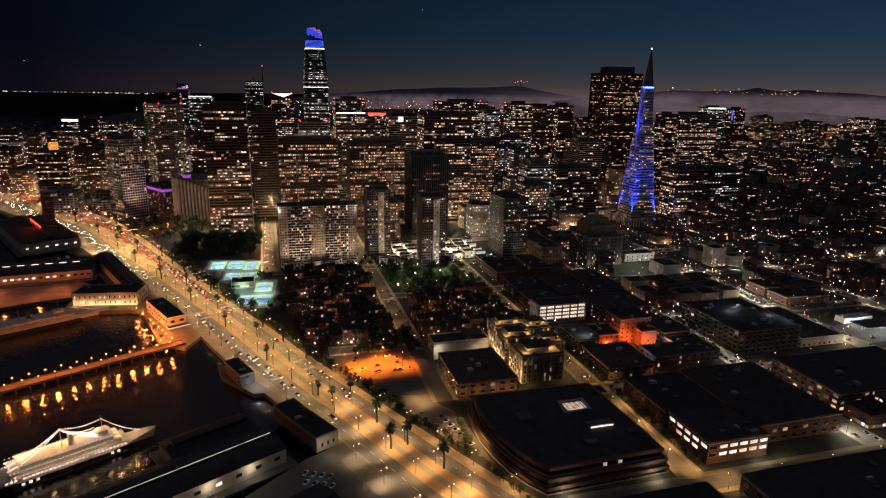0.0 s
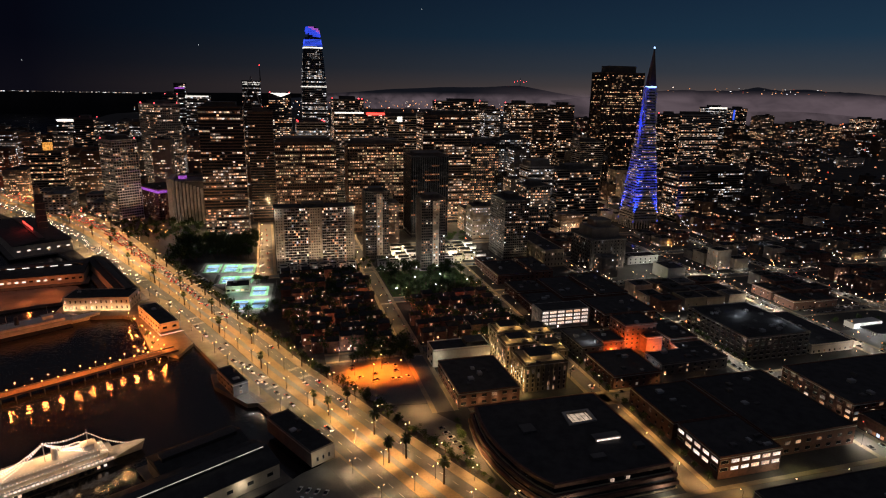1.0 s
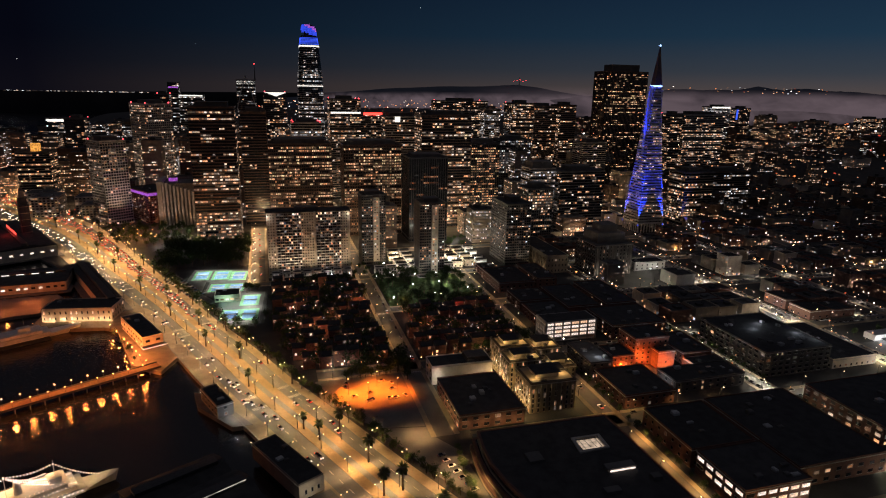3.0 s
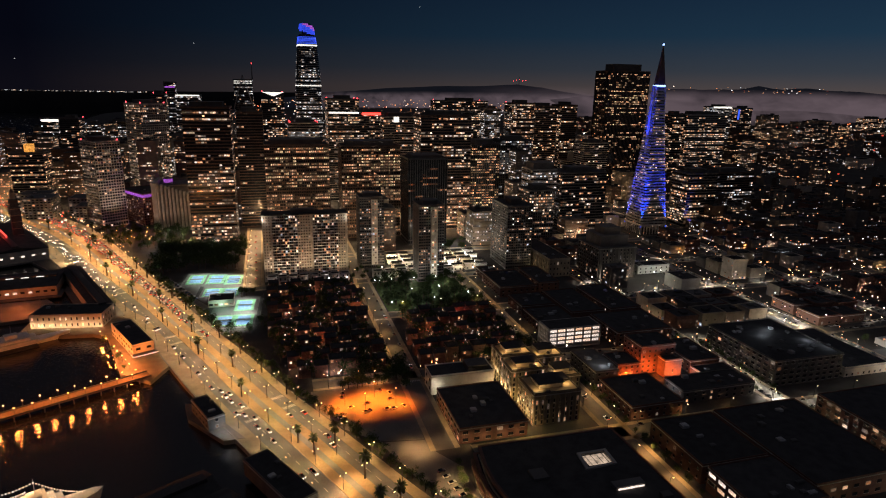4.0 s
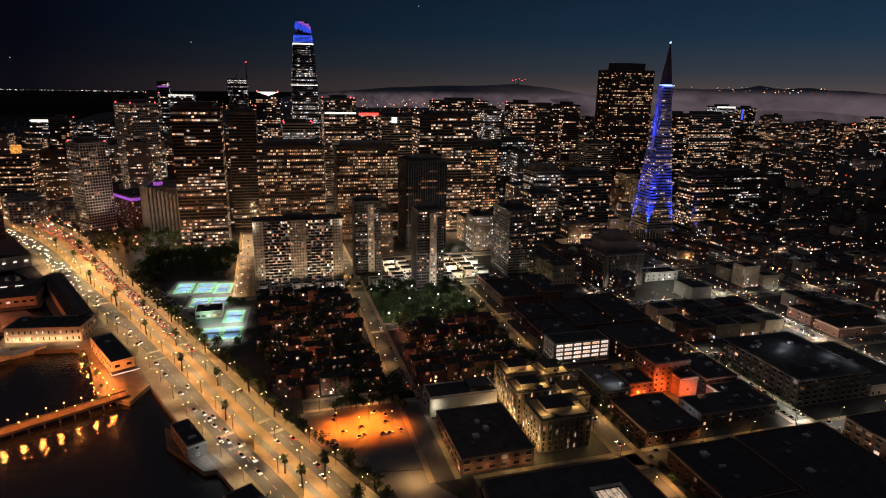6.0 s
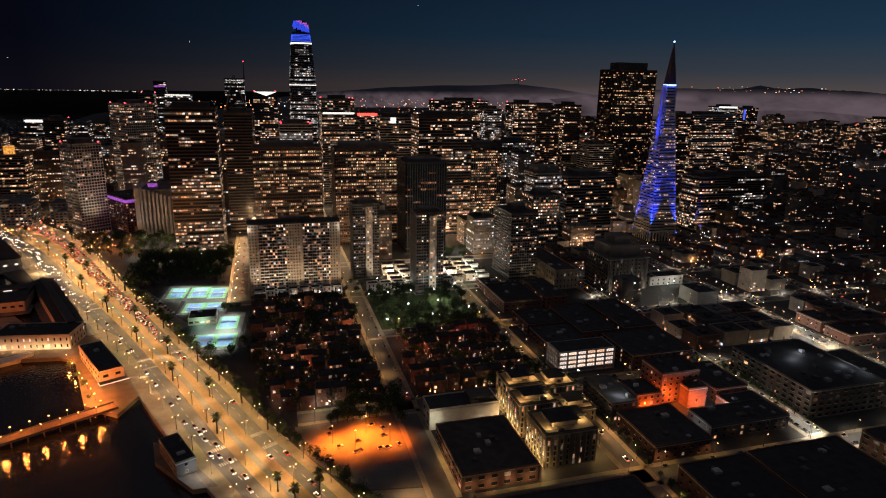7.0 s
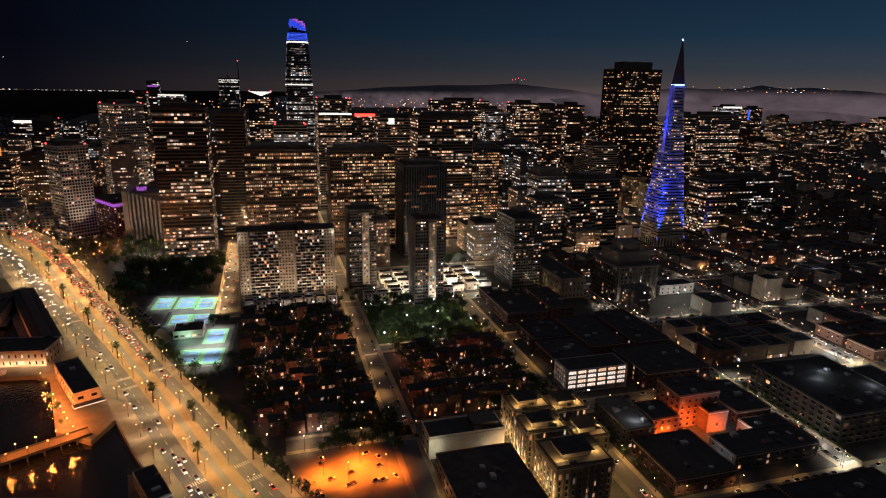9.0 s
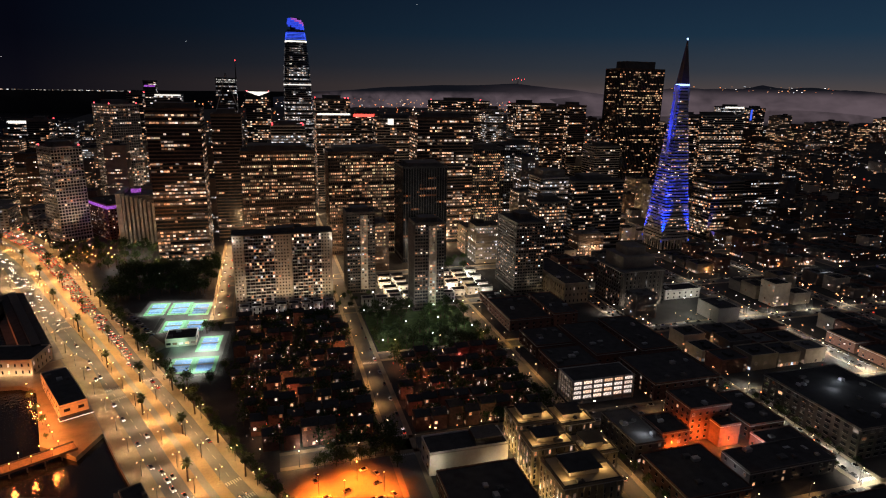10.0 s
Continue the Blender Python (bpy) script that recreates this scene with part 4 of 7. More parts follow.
def block(name, label, x0, x1, y0, y1, h, wall=brick_red, roof=roof_tar, lit=0.1, bay=5.0, floor=3.8, faces=(0, 3), kit=None, rot=0.0, units=4, category="building", z=0.0, skip=0.0, band=True, windows=True, glow=None):
    """A low building: walls, roof, parapet, cornice, windows of their own, roof plant."""
    if rot == 0:
        claim(x0, x1, y0, y1)
    w, d = x1 - x0, y1 - y0
    t = thing(name, (x0 + x1) / 2, (y0 + y1) / 2, z, rot, label, category)
    part("wall", boxes("wall", [(-w / 2, -d / 2, 0, w / 2, d / 2, h)]), wall, t)
    part("roof", boxes("roof", [(-w / 2 + 0.4, -d / 2 + 0.4, h, w / 2 - 0.4, d / 2 - 0.4, h + 0.12)]), roof, t)
    part("parapet", boxes("parapet", ring(w, d, 0.06, h, h + 0.9, 0.35)), wall, t)
    if band:
        part("cornice", boxes("cornice", ring(w, d, 0.3, h - 0.55, h - 0.15)), concrete, t)
    nf = max(1, int(h / floor))
    if windows:
        wall_windows(t, w, d, faces, nf, floor, bay, kit or WIN_S, lit, 0, glow, skip)
    for i in range(units):
        ux, uy = rng.uniform(-w * 0.38, w * 0.38), rng.uniform(-d * 0.38, d * 0.38)
        a, b, c = rng.uniform(0.8, 2.4), rng.uniform(0.8, 2.0), rng.uniform(0.8, 2.2)
        part("roof_unit", boxes("unit", [(ux - a, uy - b, h + 0.1, ux + a, uy + b, h + c), (ux - a * 0.6, uy - b * 0.6, h + c, ux + a * 0.6, uy + b * 0.6, h + c + 0.25)]), metal_pale if i % 2 else roof_grey, t)
    return t, w, d


def gable(name, w, d, z0, rise, over=0.6):
    a, b = w / 2 + over, d / 2 + over
    me = bpy.data.meshes.new(name)
    me.from_pydata([(-a, -b, z0), (a, -b, z0), (a, b, z0), (-a, b, z0), (-a, 0, z0 + rise), (a, 0, z0 + rise), (-a, -b, z0 - 0.3), (a, -b, z0 - 0.3), (a, b, z0 - 0.3), (-a, b, z0 - 0.3)], [],
                   [(0, 1, 5, 4), (2, 3, 4, 5), (3, 0, 4), (1, 2, 5), (6, 9, 8, 7), (0, 6, 7, 1), (1, 7, 8, 2), (2, 8, 9, 3), (3, 9, 6, 0)])
    return me


def shed(name, label, cx, cy, length, width, rot, h, rise, lit=0.2, wall=plaster, faces=(0,), bay=9.0, ridge_light=False):
    """A long pier shed: walls, gabled roof, roof monitor, bay windows."""
    t = thing(name, cx, cy, 0.4, rot, label, "pier shed")
    part("deck", boxes("deck", [(-length / 2 - 4, -width / 2 - 6, -1.2, length / 2 + 4, width / 2 + 6, 0.0)]), concrete_dark, t, "concrete pier deck")
    part("wall", boxes("wall", [(-length / 2, -width / 2, 0, length / 2, width / 2, h)]), wall, t)
    part("roof", gable("roof", length, width, h + 0.3, rise), roof_tar, t)
    part("monitor", boxes("monitor", [(-length / 2 + 3, -3, h + rise - 1.0, length / 2 - 3, 3, h + rise + 1.6)]), metal_dark, t, "raised roof monitor")
    if ridge_light:
        part("ridge_light", boxes("ridge", [(-length / 2 + 3, -3.3, h + rise + 1.2, length / 2 - 3, -3.02, h + rise + 1.65)]), ridge_glow, t, "pale lit strip along the roof monitor")
    wall_windows(t, length, width, faces, 1, h, bay, WIN_L, lit, 0, win_hall)
    for i in range(int(length / 12)):
        part("pile", rod("pile", 0.45, 0.45, 6, 6), timber, t, at=(-length / 2 + 6 + i * 12, -width / 2 - 5.5, -6.5))
    return t


PA = 28.0
ca, sa = math.cos(radians(PA)), math.sin(radians(PA))
# nearest pier shed and its bulkhead house by the road
shed("pier_shed", "long dark-roofed pier shed with a lit ridge and lit bays", -13 - 58 * ca, 303 - 58 * sa, 118, 29, PA, 8.5, 4.0, 0.5, plaster, (0,), 10, ridge_light=True)
BA = -62.0
block("bulkhead_house", "cream pier head house with a dark roof and arched end windows", 6 - 24, 6 + 24, 320 - 7, 320 + 7, 8.6, concrete_dark, roof_tar, 0.0, 5, 7.0, (), WIN_T, BA, 3, "pier house", 0.4, windows=False)
hh = bpy.data.objects["bulkhead_house"]
# Dark walls and this cream slab put the lit end into the colours.
part("end_facade", boxes("ef", [(24.02, -7, 0, 24.3, 7, 8.6)]), plaster, hh, "cream end wall, paler to show it as the lit side")
for y in (-3.4, 0.2, 3.8):
    add_window(hh, WIN_T, 24.35, y, 3.6, 90, False)
shed("pier_shed", "dark-roofed pier shed behind the head house", -13 - 24 * ca - 26 * sa, 303 - 24 * sa + 26 * ca, 46, 22, PA, 7.6, 3.0, 0.0, concrete_dark, ())
for u in (-20, -42, -64, -86):
    point("wall_lamp", -13 + u * ca + 17.5 * sa, 303 + u * sa - 17.5 * ca, 6, 900, PALE)
point("wall_lamp", 17.5, 290.5, 6, 700, PALE)
point("yard_lamp", 8, 268, 7, 160, COOL)
shed("pier_shed", "low dark shed on a pier apron", -10, 232, 58, 26, PA, 7.0, 2.5, 0.0, concrete_dark, (0,))
shed("pier_shed", "low dark shed beside the road", 44, 218, 40, 18, BA + 90, 7.0, 1.5, 0.0, concrete_dark, (0,))
lot = prism("parking_apron", [(-28.3, 263.9), (25.9, 217.9), (54.4, 244.8), (26.4, 301.8), (5.8, 291.7)], -1.5, 0.25)
setting("parking_apron", lot, asphalt, "asphalt parking apron between pier sheds", "parking")
# kiosk house
block("waterside_house", "long narrow dark-roofed house on the seawall", -34 - 14.5, -34 + 14.5, 401 - 5, 401 + 5, 8.0, concrete_dark, roof_tar, 0.05, 5, 4.0, (0, 1), WIN_S, -66, 2, "house", 0.3)
point("quay_lamp_light", -22, 383, 4, 1500, COOL)
setting("quay", prism("quay", [(-24, 374), (-12, 374), (-40, 420), (-50, 424), (-46, 404)], -3.0, 0.25), concrete_dark, "concrete quay in front of the small house", "quay")

# lamp pier
LP = thing("lamp_pier", -84, 470, 1.0, 28.5, "long timber promenade pier lined with orange lamps", "pier")
part("deck", boxes("deck", [(-190, -4.6, -0.6, 6, 4.6, 0.0)]), timber, LP)
part("kerb", boxes("kerb", [(-190, -4.6, 0, 6, -4.3, 0.9), (-190, 4.3, 0, 6, 4.6, 0.9)]), metal_dark, LP, "railing")
pm = rod("pile", 0.4, 0.4, 6, 6)
for i in range(24):
    for s in (-4.1, 4.1):
        part("pile", pm, timber, LP, at=(-186 + i * 8, s, -6.2))

lamp_post = rod("post", 0.14, 0.08, 4.6, 6)
lamp_globe = ball("globe", 0.36)
lamp_globe.materials.append(lamp_orange)
base_pier_lamp = thing("pier_lamp", 0, 0, 0, 0, "dark iron pier lamp with one orange globe", "lamp", "pier lamps")
part("post", lamp_post, metal_dark, base_pier_lamp)
part("collar", boxes("collar", [(-0.22, -0.22, 4.4, 0.22, 0.22, 4.55)]), metal_dark, base_pier_lamp)
part("globe", lamp_globe, lamp_orange, base_pier_lamp, "glowing orange globe", at=(0, 0, 4.85))
first = True
cp, sp = math.cos(radians(28.5)), math.sin(radians(28.5))
for i in range(16):
    for s in (-4.0, 4.0):
        lx = -6 - i * 9.6 - (4 if s > 0 else 0)
        m = pose(-84 + lx * cp - s * sp, 470 + lx * sp + s * cp, 1.0, 0, 0, 28.5)
        if first:
            base_pier_lamp.matrix_basis, first = m, False
        else:
            copy_thing(base_pier_lamp, m)
    lx = -6 - i * 9.6
    point("pier_lamp_light", -84 + lx * cp + 4.6 * sp, 470 + lx * sp - 4.6 * cp, 6.2, 7500, ORANGE, 0.5)

# waterfront restaurant and pier houses
t, w, d = block("restaurant_house", "pale restaurant house on the quay, washed orange", -128.5, -71.5, 525, 540, 9.5, plaster, roof_tar, 0.3, 6, 4.2, (0, 1, 3), WIN_L, -64, 3, "restaurant", 0.3)
part("terrace_light", boxes("terrace", [(w / 2 + 5.0, -9, 2.6, w / 2 + 5.2, 9, 2.9), (w / 2, -9, 2.6, w / 2 + 5.0, -8.8, 2.9)]), led_strip, t, "string of terrace lights")
part("canopy", boxes("canopy", [(w / 2, -8.5, 2.9, w / 2 + 5, 8.5, 3.1)]), metal_dark, t)
quay = prism("quay", [(-98, 478), (-76, 462), (-62, 500), (-100, 590), (-140, 640), (-190, 628), (-192, 566), (-134, 560), (-122, 552)], -3.0, 0.2)
setting("quay", quay, paving, "paved quay round the pier houses", "quay")
t, w, d = block("pier_house", "white arched pier house lit by warm floods", -184, -128, 579, 605, 11, plaster, roof_tar, 0.35, 4.2, 5.2, (0, 1, 3), WIN_T, -9, 3, "pier house", 0.3, glow=win_hall)
for i in range(8):
    fx = -26 + i * 7.5
    point("facade_flood", -156 + fx * 0.988 - 14.6 * 0.156, 592 - fx * 0.156 - 14.6 * 0.988, 2.6, 1000, (1.0, 0.62, 0.32))
shed("bulkhead_shed", "long dark-roofed pier head shed beside the road", -164.3, 665.7, 150, 17, -65.8, 9.0, 2.0, 0.0, plaster, ())
for px, py, e in ((-93, 484, 5200), (-101, 500, 3500), (-110, 518, 3500), (-119, 536, 3000), (-127, 552, 3000), (-87, 473, 5200), (-97, 492, 3000), (-106, 509, 3000)):
    point("quay_lamp_light", px, py, 5.5, e * 3, ORANGE, 0.5)
    copy_thing(base_pier_lamp, pose(px, py, 0.2, 0, 0, 30))
shed("pier_shed", "long dark pier shed with a row of lit openings", -252, 692, 116, 54, 7, 9.0, 3.0, 0.6, plaster, (0,), 6)
for i in range(8):
    u = -46 + i * 12.5
    lt = part("roof_lantern", boxes("rl", [(-3.2, -0.2, 0, 3.2, 0.2, 0.7)]), led_strip, None, "white lit strip in a roof monitor", at=(-252 + u * 0.9925 + 3.4 * 0.122, 692 + u * 0.122 - 3.4 * 0.9925, 12.7, 0, 0, 7))
    tagged(lt, "white lit strip in a dark roof monitor", "roof light")
for px, py in ((-198, 622), (-224, 615), (-250, 606), (-276, 598), (-212, 640), (-262, 634)):
    point("quay_lamp_light", px, py, 7, 7000, (1.0, 0.22, 0.045), 0.5)
setting("pier_apron", prism("apron", [(-330, 556), (-215, 604), (-178, 612), (-182, 640), (-196, 660), (-330, 645)], -3, 0.2), asphalt, "asphalt apron between pier sheds", "pier")
# market hall with clock tower
shed("market_hall", "long dark ferry market hall with arched lit end windows", -303, 870, 165, 60, BA, 13, 4.0, 0.9, plaster, (1,), 9)
ft = thing("clock_tower", -289, 879, 0.4, BA, "dark slender ferry hall clock tower", "clock tower")
part("shaft", boxes("shaft", [(-5.2, -5.2, 0, 5.2, 5.2, 48)]), hull_dark, ft)
part("belfry", boxes("belfry", [(-5.8, -5.8, 48, 5.8, 5.8, 49), (-4.2, -4.2, 49, 4.2, 4.2, 58), (-4.8, -4.8, 58, 4.8, 4.8, 58.8)]), hull_dark, ft)
part("lantern", rod("lantern", 3.2, 2.6, 8, 12), stone, ft, at=(0, 0, 58.8))
part("cap", rod("cap", 3.0, 0.2, 5, 12), concrete_dark, ft, at=(0, 0, 66.8))
part("mast", rod("mast", 0.25, 0.1, 6, 6), metal_dark, ft, at=(0, 0, 71))
for k in range(6):
    part("cornice", boxes("cor", ring(10.4, 10.4, 0.3, 8 * k + 7, 8 * k + 7.5)), stone, ft)
ns = thing("neon_sign", -303, 872, 18.9, BA, "red neon letters on the hall roof, unreadable", "sign")
part("bar", boxes("bar", [(-30 + 12.4 * i, -0.3, 0.0, -20 + 12.4 * i, 0.1, 2.8) for i in range(5)]), led_red, ns, "red glowing bars")
part("frame", boxes("frame", [(-31, 0.1, -0.9, 31, 0.3, 2.8)]), metal_dark, ns)
point("neon_glow", -300, 858, 25, 4500, (1.0, 0.05, 0.03))


def vessel(name, label, cx, cy, rot, length, beam, decks, lights):
    """A ferry: lofted hull, stacked decks with windows, wheelhouse, funnel, masts, light strings."""
    t = thing(name, cx, cy, -2.6, rot, label, "ship")
    ns_, ring_n = 22, 8
    v, f = [], []
    for i in range(ns_ + 1):
        u = i / ns_
        x = (u - 0.5) * length
        taper = min(1.0, (1 - u) * 3.4) ** 0.6 * min(1.0, 0.35 + u * 4) ** 0.5
        hb = beam / 2 * taper + 0.02
        sheer = 4.0 + 1.8 * max(0, u - 0.7) / 0.3
        for k in range(ring_n + 1):
            a = k / ring_n
            side = -1 + 2 * a
            prof = abs(side) ** 0.35
            v.append((x + (0.0 if u < 0.95 else 2.0 * prof), math.copysign(hb * min(1, abs(side) * 1.35), side), sheer * (prof if abs(side) > 0.05 else 0.0)))
    for i in range(ns_):
        for k in range(ring_n):
            a = i * (ring_n + 1) + k
            f.append((a, a + 1, a + ring_n + 2, a + ring_n + 1))
    for i in range(ns_):
        a, b = i * (ring_n + 1), i * (ring_n + 1) + ring_n
        f.append((a, a + ring_n + 1, b + ring_n + 1, b))
    me = bpy.data.meshes.new("hull")
    me.from_pydata(v, [], f)
    part("hull", me, hull_white, t, "white painted hull")
    part("waterline", boxes("wl", [(-length * 0.42, -beam / 2 * 0.97, 0.0, length * 0.30, beam / 2 * 0.97, 0.7)]), hull_dark, t, "dark boot stripe")
    z = 4.0
    for k in range(decks):
        l0, l1, b = -length * (0.46 - 0.05 * k), length * (0.30 - 0.045 * k), beam * (0.46 - 0.035 * k)
        part("deck_house", boxes("deck", [(l0, -b, z, l1, b, z + 2.5), (l0 - 0.8, -b - 0.9, z + 2.5, l1 + 0.8, b + 0.9, z + 2.68)]), hull_white, t)
        q = []
        nb = int((l1 - l0) / 1.9)
        for s in (-1, 1):
            for j in range(nb):
                if k == 0 and rng.random() < 0.92:
                    a = l0 + (j + 0.2) * 1.9
                    y = s * (b + 0.03)
                    q.append([(a, y, z + 0.9), (a + 1.25, y, z + 0.9), (a + 1.25, y, z + 2.0), (a, y, z + 2.0)])
        if lights and q:
            part("deck_glazing", quads("dw", q), win_hall, t, "lit cabin windows", kind="stuff")
        part("railing", boxes("rail", [(l0 - 0.8, s * (b + 0.85) - 0.03, z + 3.3, l1 + 0.8, s * (b + 0.85) + 0.03, z + 3.4) for s in (-1, 1)] + [(l0 - 0.8, s * (b + 0.85) - 0.03, z + 3.0, l1 + 0.8, s * (b + 0.85) + 0.03, z + 3.05) for s in (-1, 1)]), metal_pale, t)
        z += 2.68
    part("wheelhouse", boxes("wh", [(length * 0.12, -2.6, z, length * 0.19, 2.6, z + 2.7), (length * 0.115, -3.0, z + 2.7, length * 0.195, 3.0, z + 2.9)]), hull_white, t)
    part("funnel", rod("funnel", 1.7, 1.4, 6.5, 14), hull_dark if not lights else hull_white, t, at=(-length * 0.04, 0, z))
    mast_x = (-length * 0.10, length * 0.16)
    for mx in mast_x:
        part("mast", rod("mast", 0.2, 0.08, 11, 6), metal_pale, t, at=(mx, 0, z))
    if lights:
        bl = []
        for s in (-1,):
            for j in range(15):
                part("hull_port", boxes("port", [(-0.75, -0.06, 0, 0.75, 0.06, 1.5)]), win_hall if j < 3 or j > 12 else glass_dark, t, "square hull opening", at=(-length * 0.36 + j * length * 0.042, s * beam * 0.487, 1.8))
        for s in (-0.34, 0.0, 0.34):
            for x1, z1 in ((-length * 0.44, z - 1.5), (length * 0.13, z + 2.6), (length * 0.27, z - 2.4)):
                n = int(abs(x1 - mast_x[0]) / 0.9)
                for i in range(n):
                    u = i / n
                    x, zz = mast_x[0] + (x1 - mast_x[0]) * u, z + 10 + (z1 - z - 10) * u - 2.2 * math.sin(math.pi * u)
                    y = s * beam * u
                    bl.append((x - 0.15, y - 0.15, zz - 0.15, x + 0.15, y + 0.15, zz + 0.15))
        pts = [(-length * 0.45, 0, z - 1), (mast_x[0], 0, z + 10.5), (mast_x[1], 0, z + 9), (length * 0.42, 0, 6.5)]
        for (ax, ay, az), (bx, by, bz) in zip(pts[:-1], pts[1:]):
            n = int(math.dist((ax, az), (bx, bz)) / 1.3)
            for i in range(n):
                u = i / n
                x, zz = ax + (bx - ax) * u, az + (bz - az) * u - 1.6 * math.sin(math.pi * u)
                bl.append((x - 0.16, -0.16, zz - 0.16, x + 0.16, 0.16, zz + 0.16))
        for k in range(decks):
            zz = 4.0 + 2.68 * (k + 1) + 0.2
            for s in (-1, 1):
                for j in range(int(length * 0.65 / 1.8)):
                    x = -length * 0.42 + j * 1.8
                    y = s * beam * (0.46 - 0.035 * k)
                    bl.append((x - 0.13, y - 0.13, zz - 0.13, x + 0.13, y + 0.13, zz + 0.13))
        part("light_string", boxes("bulbs", bl), bulbs, t, "warm festoon bulbs along masts and decks", kind="stuff")
    return t


vessel("ferry_ship", "white multi-deck ferry dressed with warm festoon lights", -113.5, 323, 28, 76, 15, 3, True)
for k in range(7):
    u = -62 + k * 9
    point("deck_light", -80 + u * 0.883 - 3, 341 + u * 0.469 + 3, 13 + (k % 2) * 2, 2600, (1.0, 0.52, 0.20), 0.4)
    # Added fill over the water beside the ship, to brighten the hull's side.
    point("deck_light", -80 + u * 0.883 + 5, 341 + u * 0.469 - 11, 4, 260, (1.0, 0.54, 0.22), 0.4)
vessel("ferry_ship", "unlit white ferry moored beside a pier", -202, 540, 29, 110, 16, 2, False)

# ---------------- near blocks ----------------
# curved office with terraces and a roof court
arc = [(121, 231)] + [(191, 233), (189, 314), (107, 315)] + [(104.5, 298), (104, 284), (106, 268), (110, 252), (115, 240)]
claim(102, 194, 228, 318)
cb = thing("curved_office", 0, 0, 0, 0, "low curved office block with brick bands and terraces", "office block")


def grow(poly, k):
    cx, cy = 149, 274
    return [(cx + (x - cx) * k, cy + (y - cy) * k) for x, y in poly]


def gap_ring(name, poly, a, b, z0, z1):
    o, i = grow(poly, a), grow(poly, b)
    n = len(poly)
    me = bpy.data.meshes.new(name)
    me.from_pydata([(x, y, z0) for x, y in o] + [(x, y, z1) for x, y in o] + [(x, y, z0) for x, y in i] + [(x, y, z1) for x, y in i], [],
                   [f for j in range(n) for f in ((j, (j + 1) % n, n + (j + 1) % n, n + j), (2 * n + j, 3 * n + j, 3 * n + (j + 1) % n, 2 * n + (j + 1) % n), (n + j, n + (j + 1) % n, 3 * n + (j + 1) % n, 3 * n + j), (j, 2 * n + j, 2 * n + (j + 1) % n, (j + 1) % n))])
    return me


for k, (s, z0, z1) in enumerate(((1.02, 0, 4.2), (1.0, 4.2, 8.4), (0.955, 8.4, 13.6))):
    part("storey", prism("storey", grow(arc, s - 0.012), z0, z1), glass_dark, cb, "dark glazed storey")
    part("brick_band", gap_ring("band", arc, s + 0.012, s - 0.02, z1 - 1.5, z1 + 0.5), brick_red, cb, "brick parapet band")
    part("sill_band", gap_ring("sill", arc, s + 0.004, s - 0.02, z0, z0 + 0.5), stone, cb)
roof_court = [(154, 280), (172, 281), (173, 294), (156, 294)]
part("roof", prism("roof", grow(arc, 0.94), 13.6, 13.75), roof_tar, cb)
part("skylight_kerb", gap_ring("kerb", [(149 + (x - 164), 274 + (y - 287)) for x, y in roof_court], 1.0, 0.8, 13.7, 14.6), concrete, cb, at=(15, 13, 0))
# The open court's lit inside is only an emissive panel on the solid roof.
part("skylight", boxes("skylight", [(157.5, 283, 13.8, 170, 291, 14.2)]), court_glow, cb, "glowing panel in place of an open lit court")
for i in range(4):
    part("skylight_bar", boxes("bar", [(159 + i * 3.2 - 0.1, 282.9, 14.2, 159 + i * 3.2 + 0.1, 291.1, 14.4)]), metal_dark, cb)
part("roof_unit", boxes("u", [(160, 262, 13.7, 176, 267, 15.4)]), roof_grey, cb)
part("skylight", boxes("s2", [(161, 261.2, 14.2, 175, 261.6, 15.0)]), win_hall, cb, "lit strip below a roof plant")
for b in ((178, 250, 13.7, 183, 254, 16.0), (150, 246, 13.7, 158, 250, 15.5), (125, 278, 13.7, 133, 286, 15.2)):
    part("roof_unit", boxes("u", [b]), roof_grey, cb)
q = []
for i in range(12):
    x = 150 + i * 3.0
    if rng.random() < 0.6:
        q.append([(x, 232.6 + (x - 121) * 0.028, 9.6), (x + 2.3, 232.6 + (x + 2.3 - 121) * 0.028, 9.6), (x + 2.3, 232.6 + (x + 2.3 - 121) * 0.028, 11.6), (x, 232.6 + (x - 121) * 0.028, 11.6)])
part("lit_glazing", quads("lit", q), win_each, cb, kind="stuff")
point("entrance_lamp", 182, 228, 4, 1500, PALE)
point("entrance_lamp", 130, 227, 4, 1200, PALE)

